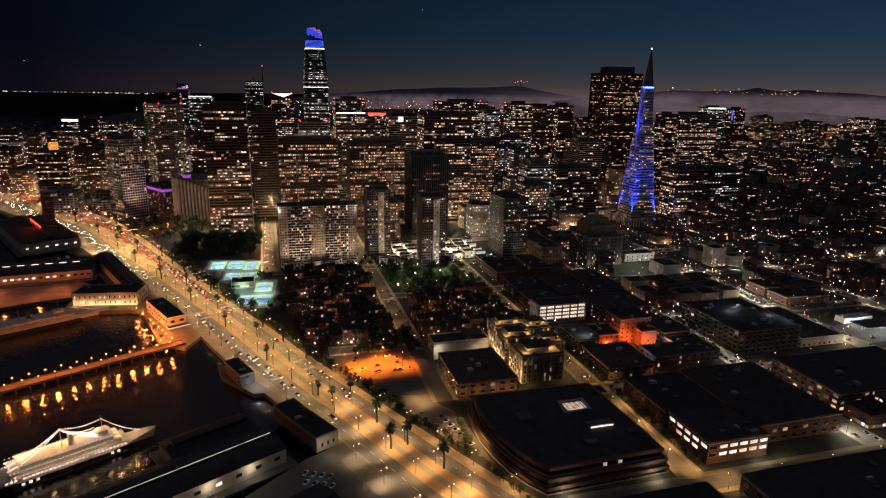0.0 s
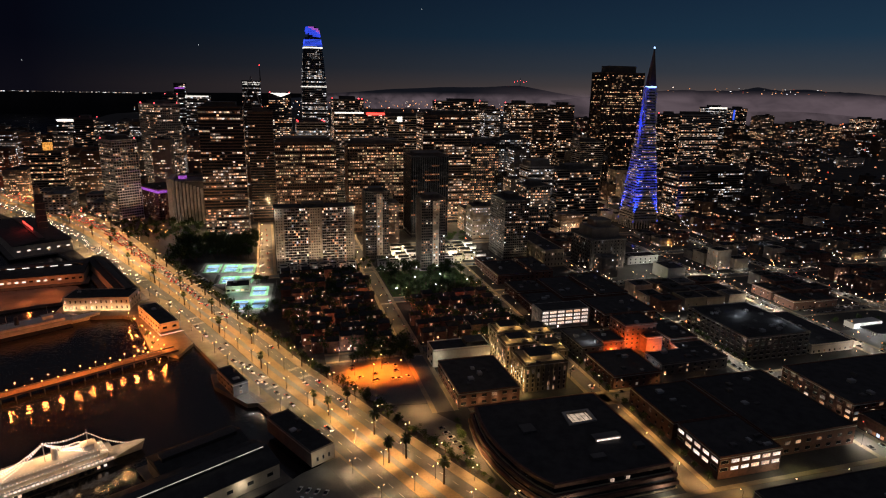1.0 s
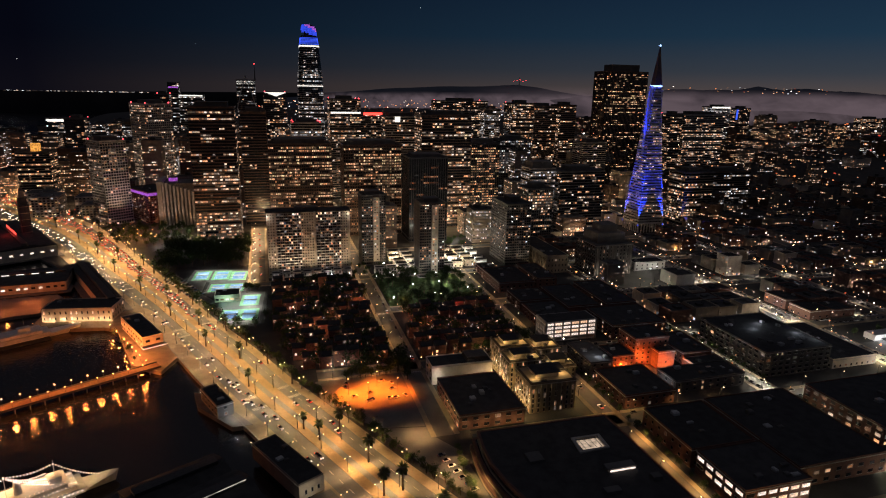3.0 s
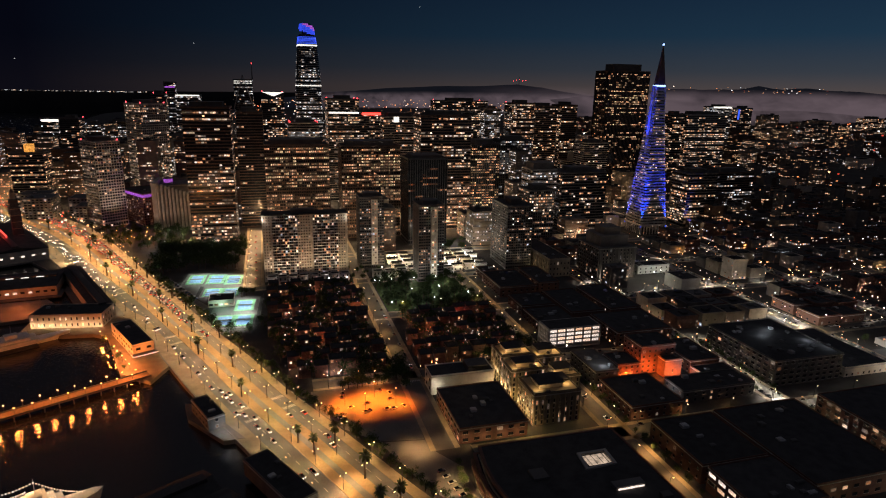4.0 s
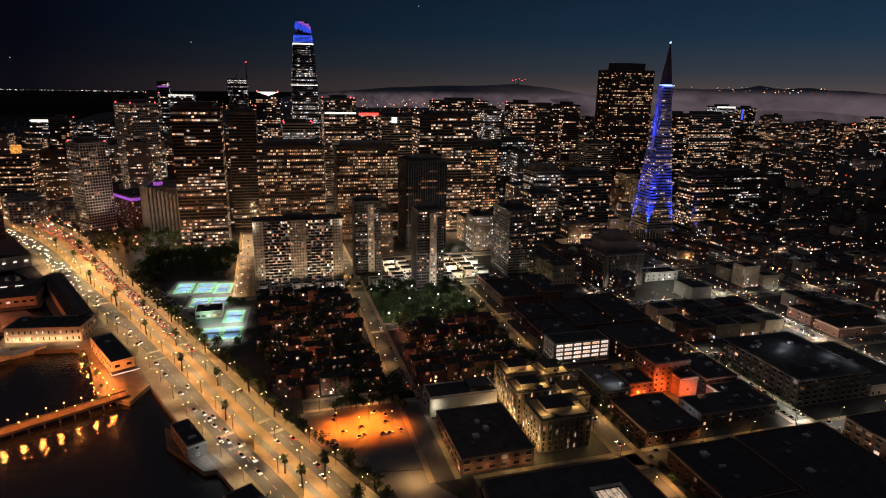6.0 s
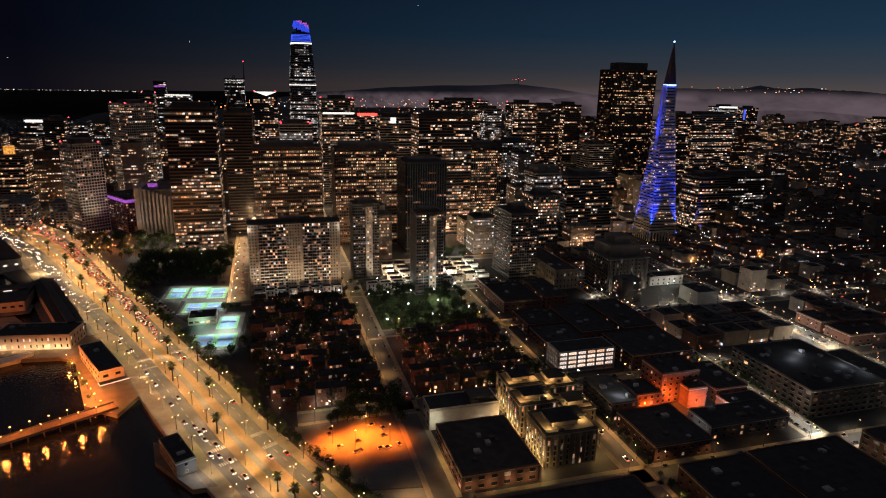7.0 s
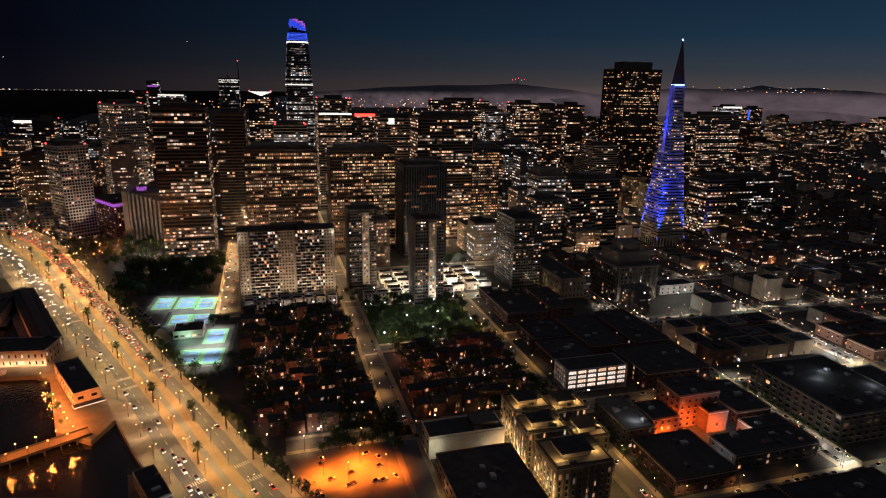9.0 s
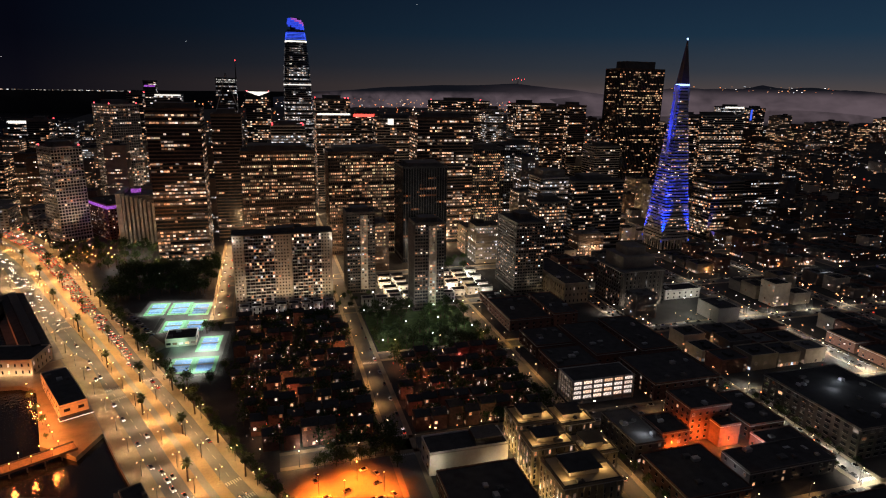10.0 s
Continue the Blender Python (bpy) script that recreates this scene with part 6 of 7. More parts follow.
setting("court_ground", prism("cg", [(-49.3, 548.5), (-10.1, 547), (-4.9, 626.3), (-21.8, 630.2), (-20, 666.3), (-21.6, 706.6), (-79.2, 717.4), (-83.4, 677.3), (-59.7, 668.3), (-62.4, 633.4), (-44.8, 629.6)], 0.0, 0.04), asphalt, "dark sports ground between courts", "sports ground")
for cx, cy, w, d in ((-34.9, 567.4, 17, 26), (-18.8, 565.6, 16, 28), (-18.7, 604, 17, 30), (-50.5, 647.9, 17, 25), (-33.5, 646.3, 17, 25), (-69.4, 694, 17, 32), (-49.8, 691.4, 18, 32), (-32.2, 686.6, 17, 32)):
    court(cx, cy, w, d, -4)
block("club_house", "low tennis club house with a dark roof", -50.3, -28.3, 603.5, 623.2, 6, plaster, roof_tar, 0.9, 4, 5, (0, 1), WIN_L, units=2, category="club house")
fence = thing("court_fence", -36, 622, 0, 0, "tall green court fence on posts", "fence")
for x0, y0, x1, y1 in ((-8, -75, 30, -78), (30, -78, 34, 4), (-26, 11, 16, 6), (-48, 56, 14, 50), (-48, 98, 14, 90)):
    n = int(math.dist((x0, y0), (x1, y1)) / 6) + 1
    for i in range(n):
        u = i / max(1, n - 1)
        part("fence_post", rod("fp", 0.07, 0.07, 3.6, 6), metal_dark, fence, at=(x0 + (x1 - x0) * u, y0 + (y1 - y0) * u, 0))
    ang = math.degrees(math.atan2(y1 - y0, x1 - x0))
    part("fence_rail", boxes("fr", [(0, -0.03, z, math.dist((x0, y0), (x1, y1)), 0.03, z + 0.08) for z in (0.3, 1.2, 2.1, 3.0, 3.5)]), metal_dark, fence, at=(x0, y0, 0, 0, 0, ang))
for x, y in ((-36.4, 553.1), (-21.2, 551.2), (-32.7, 579.6), (-17.3, 579.9), (-19.8, 593), (-17.6, 615), (-51.5, 638.1), (-34.3, 638.6), (-49.5, 657.8), (-32.4, 657.2), (-70.5, 683.1), (-68.2, 704.9), (-50.8, 681.6), (-48.7, 701.2), (-33.1, 677.9), (-31.3, 695.4)):
    spot("court_flood", x, y, 10.5, (x, y, 0), 21000, (1.0, 1.0, 0.86), 128, 0.9, 0.4)
point("glazing_lamp", -40.3, 599.1, 4, 2500, (0.5, 1.0, 0.7))
setting("club_car_park", prism("ccp", [(-115.6, 692.3), (-103.1, 669), (-62.3, 588.7), (-49.2, 605.4), (-65.3, 633.3), (-63.3, 670.4), (-85.2, 678.3), (-95.6, 703.8)], 0.0, 0.05), asphalt, "asphalt car park of the tennis club", "car park")

# ---------------- trees ----------------


def leaf_crown(name, r, hgt, n, seed, clumps=9):
    g = np.random.default_rng(seed)
    c = g.normal(0, 1, (clumps, 3))
    c /= np.linalg.norm(c, axis=1)[:, None]
    c *= np.array([r * 0.62, r * 0.62, hgt * 0.32]) * g.uniform(0.5, 1.0, (clumps, 1))
    c[:, 2] += hgt * 0.5
    which = g.integers(0, clumps, n)
    p = c[which] + g.normal(0, 1, (n, 3)) * np.array([r * 0.26, r * 0.26, hgt * 0.15])
    u = g.normal(0, 1, (n, 3))
    u /= np.linalg.norm(u, axis=1)[:, None]
    v = np.cross(u, g.normal(0, 1, (n, 3)))
    v /= np.linalg.norm(v, axis=1)[:, None]
    s = g.uniform(0.35, 0.8, (n, 1)) * r * 0.16
    return quads(name, np.stack([p - u * s, p - v * s * 0.6, p + u * s, p + v * s * 0.6], 1))


def limb_mesh(name, h, r, seed):
    g = np.random.default_rng(seed)
    bm = bmesh.new()
    bmesh.ops.create_cone(bm, cap_ends=True, segments=7, radius1=r, radius2=r * 0.55, depth=h * 0.55, matrix=Matrix.Translation((0, 0, h * 0.275)))
    for i in range(5):
        a = i * 1.26 + g.uniform(-0.3, 0.3)
        d = Vector((math.cos(a), math.sin(a), 1.1)).normalized()
        ln = h * 0.36
        st = Vector((0, 0, h * (0.36 + 0.04 * i)))
        bmesh.ops.create_cone(bm, cap_ends=True, segments=5, radius1=r * 0.45, radius2=r * 0.12, depth=ln, matrix=Matrix.Translation(st + d * ln / 2) @ d.to_track_quat("Z", "Y").to_matrix().to_4x4())
    return from_bm(name, bm)


TREES = []
for k in range(5):
    hgt = (8, 10, 7, 12, 9)[k]
    t = thing("street_tree", 0, 0, -60, 0, "dark leafy broad-crowned street tree", "tree")
    part("trunk", limb_mesh("trunk", hgt, 0.28, k), bark, t)
    part("crown", leaf_crown("crown", hgt * 0.42, hgt * 0.72, 620, 40 + k, 12), leaf, t, at=(0, 0, hgt * 0.30))
    TREES.append(t)
used = set()


def plant_tree(x, y, s=1.0):
    k = int(rng.integers(0, 5))
    m = pose(x, y, land(x, y), 0, 0, rng.uniform(0, 360)) @ Matrix.Scale(s, 4)
    if k not in used:
        used.add(k)
        TREES[k].matrix_basis = m
        return
    c = copy_thing(TREES[k], pose(x, y, land(x, y), 0, 0, rng.uniform(0, 360)))
    c.scale = (s, s, s * rng.uniform(0.85, 1.1))


for i in range(26):     # among the town houses
    plant_tree(rng.uniform(4, 86), rng.choice([455, 475, 496, 516, 536, 557, 577, 598, 619]) + rng.uniform(-2, 2), rng.uniform(1.0, 1.5))
for i in range(16):
    plant_tree(rng.uniform(108, 196), rng.choice([440, 455, 475, 497, 518, 538]) + rng.uniform(-2, 2), rng.uniform(1.0, 1.4))
for i in range(5, 14):
    plant_tree(26 + i * 4.6 + rng.uniform(-1, 1), 420 + rng.uniform(-2, 3), rng.uniform(0.8, 1.3))
for x, y, q in ((90.6, 410, 1.3), (93.7, 421.3, 1.6), (90.7, 431.4, 1.5), (57, 430.1, 1.2), (65, 431.2, 1.3)):
    plant_tree(x, y, q)
plant_tree(87.2, 425.8, 1.7)
plant_tree(80.4, 428, 1.5)
plant_tree(72.8, 430.2, 1.4)
for i in range(40):     # park
    plant_tree(rng.uniform(107, 196), rng.choice([560, 580, 612, 632, 642]) + rng.uniform(-4, 4), rng.uniform(0.9, 1.6))
for i in range(30):     # plaza before the tall slab
    plant_tree(rng.uniform(-112, -24), rng.uniform(722, 818), rng.uniform(0.9, 1.6))
for x, y, s in ((-27.6, 535.7, 1.4), (-12.7, 531.5, 0.9), (-101.8, 787.4, 2.4), (-110.5, 776.3, 2.0), (-3.9, 551.6, 1.1), (1.6, 595.8, 1.2), (4.2, 639.8, 1.1), (6.7, 683.6, 1.2), (-22.2, 625.8, 1.2), (-17.9, 630.3, 1.2), (-12, 631.6, 1.2)):
    plant_tree(x, y, s)
for i in range(30):     # inland kerb
    y = 258 + i * 14.5
    px, py = emb(y, 1.02 + 0.02 * (i % 2))
    plant_tree(px + rng.uniform(-2, 2), py + rng.uniform(-2, 2), rng.uniform(0.7, 1.1))
for i in range(16):     # before the curved office
    a = i / 15
    plant_tree(99 - 4 * math.sin(a * 3) + 22 * max(0, a - 0.5), 318 - 90 * a, rng.uniform(0.4, 0.7))
for i in range(20):
    plant_tree(211.5 + rng.uniform(-0.6, 0.6), 234 + i * 10, rng.uniform(0.4, 0.7))
for i in range(24):
    plant_tree(rng.uniform(-200, -96), rng.uniform(830, 930), rng.uniform(0.8, 1.5))
for i in range(16):
    plant_tree(rng.uniform(88, 130), rng.uniform(668, 696) if i % 3 else 660, 0.6)

for i in range(14):     # gardens behind the apartment towers
    plant_tree(rng.uniform(186, 252), rng.uniform(740, 790), rng.uniform(0.8, 1.3))
for i in range(12):     # round the filling station
    plant_tree(rng.uniform(464, 540), float(rng.choice([346, 349, 398, 400])), rng.uniform(0.5, 0.8))
for x, y in ((200.5, 751.4), (227, 767), (247.8, 753.4), (218.4, 782.2), (243.8, 785.5)):
    point("plaza_lamp", x, y, 5, 3500, (0.95, 1.0, 0.88))


def canopy(label, spots_xyz):
    """The closed canopy of a grove, where single trees cannot be told apart: many leaf clumps over bare stems."""
    g = np.random.default_rng(77)
    q, stems = [], []
    for x, y, s in spots_xyz:
        n = 260
        c = g.normal(0, 1, (7, 3)) * np.array([1.9, 1.9, 1.3]) * s + np.array([x, y, 7.0 * s])
        p = c[g.integers(0, 7, n)] + g.normal(0, 1, (n, 3)) * np.array([1.1, 1.1, 0.8]) * s
        u = g.normal(0, 1, (n, 3))
        u /= np.linalg.norm(u, axis=1)[:, None]
        v = np.cross(u, g.normal(0, 1, (n, 3)))
        v /= np.linalg.norm(v, axis=1)[:, None]
        k = g.uniform(0.4, 0.9, (n, 1)) * 0.8 * s
        q.append(np.stack([p - u * k, p - v * k * 0.6, p + u * k, p + v * k * 0.6], 1))
        stems.append((x - 0.2, y - 0.2, 0, x + 0.2, y + 0.2, 5.5 * s))
    me = quads("canopy", np.concatenate(q))
    me.materials.append(leaf)
    ob = tagged(new("tree_canopy", me), label, "trees", kind="stuff")
    part("stems", boxes("stems", stems), bark, ob, kind="stuff")


canopy("dense dark tree canopy among brick town houses", [(rng.uniform(along(WEST, y) + 14 if y < 480 else 3, 86), y + rng.uniform(-3, 3), rng.uniform(0.9, 1.5)) for y in np.arange(441, 644, 10.2) for _ in range(6)])
canopy("dark tree canopy round the eastern town houses", [(rng.uniform(108, 197), y + rng.uniform(-3, 3), rng.uniform(0.9, 1.4)) for y in np.arange(440, 545, 10.2) for _ in range(6)])
canopy("dark tree canopy round the park lawn", [(rng.uniform(107, 197), float(rng.choice([560, 566, 574, 586, 628, 636, 642])) + rng.uniform(-3, 3), rng.uniform(0.7, 1.2)) for _ in range(60)])
canopy("dark grove on the plaza before the tall offices", [(rng.uniform(-118, -26), rng.uniform(722, 822), rng.uniform(1.0, 1.7)) for _ in range(110)])
canopy("dark trees on the waterfront plaza", [(rng.uniform(-210, -100), rng.uniform(842, 950), rng.uniform(0.8, 1.4)) for _ in range(45)])
canopy("dark shrubs and trees along the inland kerb", [(*emb(262 + i * 5.5, 1.03 + rng.uniform(-0.02, 0.05)), rng.uniform(0.35, 0.75)) for i in range(85)])
# palms


def palm_mesh(seed):
    g = np.random.default_rng(seed)
    v, f = [], []
    for i in range(58):
        az, up = g.uniform(0, 6.283), g.uniform(-0.7, 1.4)
        ln = g.uniform(2.5, 3.4)
        px, pz = 0.0, 0.0
        el = up
        side = Vector((-math.sin(az), math.cos(az), 0))
        prev = None
        for k in range(6):
            wdt = (0.10, 0.30, 0.42, 0.40, 0.28, 0.04)[k]
            c = Vector((math.cos(az) * px, math.sin(az) * px, pz))
            n0 = len(v)
            v += [tuple(c - side * wdt + Vector((0, 0, -0.25 * wdt))), tuple(c), tuple(c + side * wdt + Vector((0, 0, -0.25 * wdt)))]
            if prev is not None:
                f += [(prev, prev + 1, n0 + 1, n0), (prev + 1, prev + 2, n0 + 2, n0 + 1)]
            prev = n0
            px += math.cos(el) * ln / 5
            pz += math.sin(el) * ln / 5
            el -= 0.30
    me = bpy.data.meshes.new("crown")
    me.from_pydata(v, [], f)
    return me


PALM = thing("palm_tree", 17, 362, 0.15, 0, "tall palm with a shaggy round crown", "palm tree", "palms along the road")
bm = bmesh.new()
for k in range(6):
    bmesh.ops.create_cone(bm, cap_ends=True, segments=8, radius1=0.42 - 0.03 * k, radius2=0.36 - 0.03 * k, depth=1.55, matrix=Matrix.Translation((0.04 * k * k * 0.3, 0, 0.75 + 1.5 * k)))
part("trunk", from_bm("trunk", bm), bark, PALM)
part("crown", palm_mesh(5), frond, PALM, at=(0.3, 0, 9.2))
spots = [(25, 348), (37, 353), (49, 320), (52, 290), (62, 292), (76, 265)]
for i in range(10):
    spots.append(emb(412 + i * 36, 0.93))
    spots.append(emb(426 + i * 38, 0.45) if i % 2 == 0 else emb(430 + i * 38, 0.68))
for i in range(6):
    spots.append(emb(810 + i * 40, 0.93 if i % 2 else 0.5))
for x, y in spots:
    c = copy_thing(PALM, pose(x, y, 0.15, 0, 0, rng.uniform(0, 360)))
    s = rng.uniform(1.15, 1.45)
    c.scale = (s, s, s)

# ---------------- street lamps ----------------
def lamp_post(name, arm):
    bm = bmesh.new()
    bm.from_mesh(rod("p", 0.16, 0.09, 8.8, 8))
    bm.from_mesh(boxes("a", [arm]))
    return from_bm(name, bm)


post_mesh = lamp_post("post", (-1.7, -0.06, 8.6, 1.7, 0.06, 8.75))
one_post = lamp_post("post", (0, -0.05, 8.6, 1.6, 0.05, 8.72))
bulb_mesh = ball("lamp_glass", 0.27)
LAMP = thing("street_lamp", *emb(194, 0.12), 0.16, 27, "twin-arm steel street lamp with sodium heads", "street lamp", "street lamps")
part("post", post_mesh, metal_dark, LAMP)
for s in (-1.6, 1.6):
    part("lamp_head", bulb_mesh, lamp_sodium, LAMP, "glowing sodium lamp head", at=(s, 0, 8.7))
for i, y in enumerate(np.concatenate([np.arange(190, 800, 25.0), np.arange(800, 1250, 36.0)])):
    for u, e in ((0.12, 10000), (0.44, 20000), (0.69, 20000), (0.95, 10000)):
        px, py = emb(float(y) + {0.12: 4.0, 0.44: 0.0, 0.69: 0.0, 0.95: 12.0}[u], u)
        if not (u == 0.12 and y == 190):
            copy_thing(LAMP, pose(px, py, 0.16, 0, 0, 27))
        tone = SODIUM if u > 0.3 else (1.0, 0.66, 0.34)
        spot("street_lamp_light", px, py, 8.4, (px, py, 0), e * rng.uniform(0.85, 1.2) * (1.2 if y < 700 else 2.6), tone, (150 if u in (0.44, 0.69) else 156) if y < 700 else 160, 1.0, 0.3)
ONE = thing("street_lamp", 90, 444, 0.16, 0, "single-arm street lamp with a warm head", "street lamp", "side street lamps")
part("post", one_post, metal_dark, ONE)
part("lamp_head", bulb_mesh, lamp_sodium, ONE, "glowing lamp head", at=(1.6, 0, 8.6))
places = [(90, 444 + i * 32, 0) for i in range(1, 12)] + [(196.5, 240 + i * 30, 0) for i in range(14)] + [(209.5, 342 + i * 30, 180) for i in range(10)] + [(323, 240 + i * 32, 0) for i in range(12)] + \
         [(40 + i * 32, 423, 90) for i in range(11)] + [(120 + i * 36, 556, 90) for i in range(12)] + [(214 + i * 34, 212, 90) for i in range(4)] + [(220 + i * 34, 334, -90) for i in range(7)] + \
         [(-20, 665 + i * 30, 0) for i in range(9)] + [(451, 240 + i * 40, 0) for i in range(11)] + [(345 + i * 40, 661, 90) for i in range(6)] + [(345 + i * 40, 320, 90) for i in range(9)] + [(555, 240 + i * 45, 0) for i in range(12)] + [(345 + i * 45, 558, 90) for i in range(9)] + [(345 + i * 45, 439, 90) for i in range(9)]
for i, (x, y, a) in enumerate(places):
    copy_thing(ONE, pose(x, y, 0.16, 0, 0, a))
    if i % 2 == 0 or x < 100 or x > 315 or y < 340:
        e = 20000 if x in (451, 323) else 26000 if x < -8 else (6500 if x < 140 else (7500 if x < 216 else (3500 if y == 334 else (5000 if y == 212 else (5500 if x < 345 else 8000)))))
        spot("street_lamp_light", x + 1.5 * math.cos(radians(a)), y + 1.5 * math.sin(radians(a)), 8.3, (x + 1.5 * math.cos(radians(a)), y + 1.5 * math.sin(radians(a)), 0), e, SODIUM if x < 320 else (1.0, 0.88, 0.70), 140, 1.0, 0.3)
PL = thing("park_lamp", 167, 604, 0.1, 0, "white globe park lamp", "park lamp", "park lamps")
part("post", rod("post", 0.1, 0.07, 5.2, 6), metal_dark, PL)
part("globe", ball("globe", 0.62), lamp_white, PL, at=(0, 0, 5.7))
for x, y in ((112, 566), (153, 570), (112, 634), (176, 622), (138, 600), (190, 580), (9, 649.8), (33.2, 650.5), (62.5, 651.4), (81.1, 652), (107.3, 634.5), (125.8, 635.8), (148.8, 635.8), (171.8, 635.8), (192.4, 639.4), (123.5, 680.9), (180.9, 683.4), (194.8, 705.4), (216.6, 693.2), (114.2, 707.8), (221.3, 659), (230.6, 680.9), (424, 604), (412, 598), (-93.9, 809.2), (-59.1, 819.4), (-81.1, 788.4)):
    copy_thing(PL, pose(x, y, 0.1))
for x, y, e in ((-134.3, 900.6, 6000), (-119.1, 887.7, 6000), (-105.5, 867.2, 5000), (-93.7, 811.3, 4000), (-59, 820.5, 2500), (-110, 824.4, 4000), (-132.5, 830.7, 3000)):
    point("plaza_lamp", x, y, 6, e, (1.0, 0.95, 0.85))
for i in range(22):
    x, y = rng.uniform(-215, -140), rng.uniform(845, 940)
    point("plaza_lamp", x, y, 4.5, 6500, (1.0, 0.30, 0.07))
    copy_thing(base_pier_lamp, pose(x, y, 0.1))
FL = thing("flood_lamp", 48, 398, 0.06, 0, "tall orange flood lamp of the car park", "flood lamp", "car park flood lamps")
part("post", rod("post", 0.16, 0.1, 11, 6), metal_dark, FL)
part("globe", ball("globe", 0.3), lamp_orange, FL, at=(0, 0, 11.3))
for x, y in ((68, 404), (80, 392), (60, 390)):
    copy_thing(FL, pose(x, y, 0.06))

# ---------------- cars ----------------
kerb_cars, kerb_tops = [], []
for sx in (330, 458, 562):
    for y in np.arange(230, 800, 6.2):
        for s in (-1, 1):
            if rng.random() < 0.62 and all(abs(y - c) > 12 for c in (327, 430, 549, 652, 757)):
                x = sx + s * 4.2
                kerb_cars.append((x - 0.9, y - 2.2, 0.35, x + 0.9, y + 2.2, 0.95))
                kerb_tops.append((x - 0.72, y - 1.3, 0.95, x + 0.72, y + 1.1, 1.45))
for sy in (327, 430, 549, 652):
    for x in np.arange(220, 690, 6.2):
        for s in (-1, 1):
            if rng.random() < 0.55 and all(abs(x - c) > 12 for c in (207, 330, 458, 562)):
                y = sy + s * 4.0
                kerb_cars.append((x - 2.2, y - 0.9, 0.35, x + 2.2, y + 0.9, 0.95))
                kerb_tops.append((x - 1.3, y - 0.72, 0.95, x + 1.1, y + 0.72, 1.45))
for nm, rws, mt, lb in (("kerb_cars", kerb_cars[::2], CAR[2], "silver cars parked along side streets"), ("kerb_cars", kerb_cars[1::2], CAR[1], "black cars parked along side streets"), ("kerb_car_cabins", kerb_tops, glass_dark, "glazed cabins of cars parked along side streets")):
    me = boxes(nm, rws)
    me.materials.append(mt)
    tagged(new(nm, me), lb, "parked cars", kind="stuff")



def car_mesh():
    bm = bmesh.new()
    prof = [(-2.2, 0.35), (2.2, 0.35), (2.25, 0.75), (1.1, 0.95), (-2.1, 1.0), (-2.25, 0.7)]
    for s in (-0.9, 0.9):
        for x, z in prof:
            bm.verts.new((x, s, z))
    bmesh.ops.convex_hull(bm, input=bm.verts[:])
    return from_bm("body", bm)


def cabin_mesh():
    bm = bmesh.new()
    for s, k in ((-1, 1), (1, 1)):
        for x, z, i in ((-1.8, 0.98, 0.84), (1.0, 0.94, 0.84), (0.35, 1.48, 0.66), (-1.3, 1.48, 0.66)):
            bm.verts.new((x, s * i, z))
    bmesh.ops.convex_hull(bm, input=bm.verts[:])
    return from_bm("cabin", bm)


body_m, cabin_m = car_mesh(), cabin_mesh()
bm = bmesh.new()
bmesh.ops.create_cone(bm, cap_ends=True, segments=10, radius1=0.33, radius2=0.33, depth=0.24, matrix=Matrix.Rotation(radians(90), 4, "X"))
wheel_m = from_bm("wheel", bm)
hl_m, tl_m = boxes("headlight", [(-0.06, -0.28, -0.16, 0.14, 0.28, 0.16)]), boxes("tail_light", [(-0.14, -0.26, -0.15, 0.06, 0.26, 0.15)])
hl_off, tl_off = hl_m.copy(), tl_m.copy()
CARS = {}
for on in (True, False):
    for k, paint in enumerate(CAR):
        if not on and k == 3:
            continue
        col = ("white", "black", "silver", "red", "dark grey", "dark blue")[k]
        c = thing("car", 0, 0, -50, 0, ("%s car driving with lights on" if on else "%s parked car without lights") % col, "car", "traffic on the road" if on else "parked cars")
        b = body_m.copy()
        part("body", b, paint, c)
        part("cabin", cabin_m, glass_dark, c, "dark glazed cabin")
        for x in (-1.35, 1.4):
            for s in (-0.82, 0.82):
                part("wheel", wheel_m, rubber, c, at=(x, s, 0.33))
        for s in (-0.6, 0.6):
            part("headlight", hl_m if on else hl_off, head_light if on else metal_pale, c, at=(2.2, s, 0.7))
            part("tail_light", tl_m if on else tl_off, tail_light if on else CAR[3], c, at=(-2.22, s, 0.78))
        CARS[(on, k)] = [c, False]


def put_car(x, y, ang, on=True, k=None):
    k = int(rng.integers(0, 6)) if k is None else k
    if not on and k == 3:
        k = 0
    rec = CARS[(on, k)]
    m = pose(x, y, 0.03 + 0.02, 0, 0, ang)
    if not rec[1]:
        rec[0].matrix_basis, rec[1] = m, True
    else:
        copy_thing(rec[0], m)


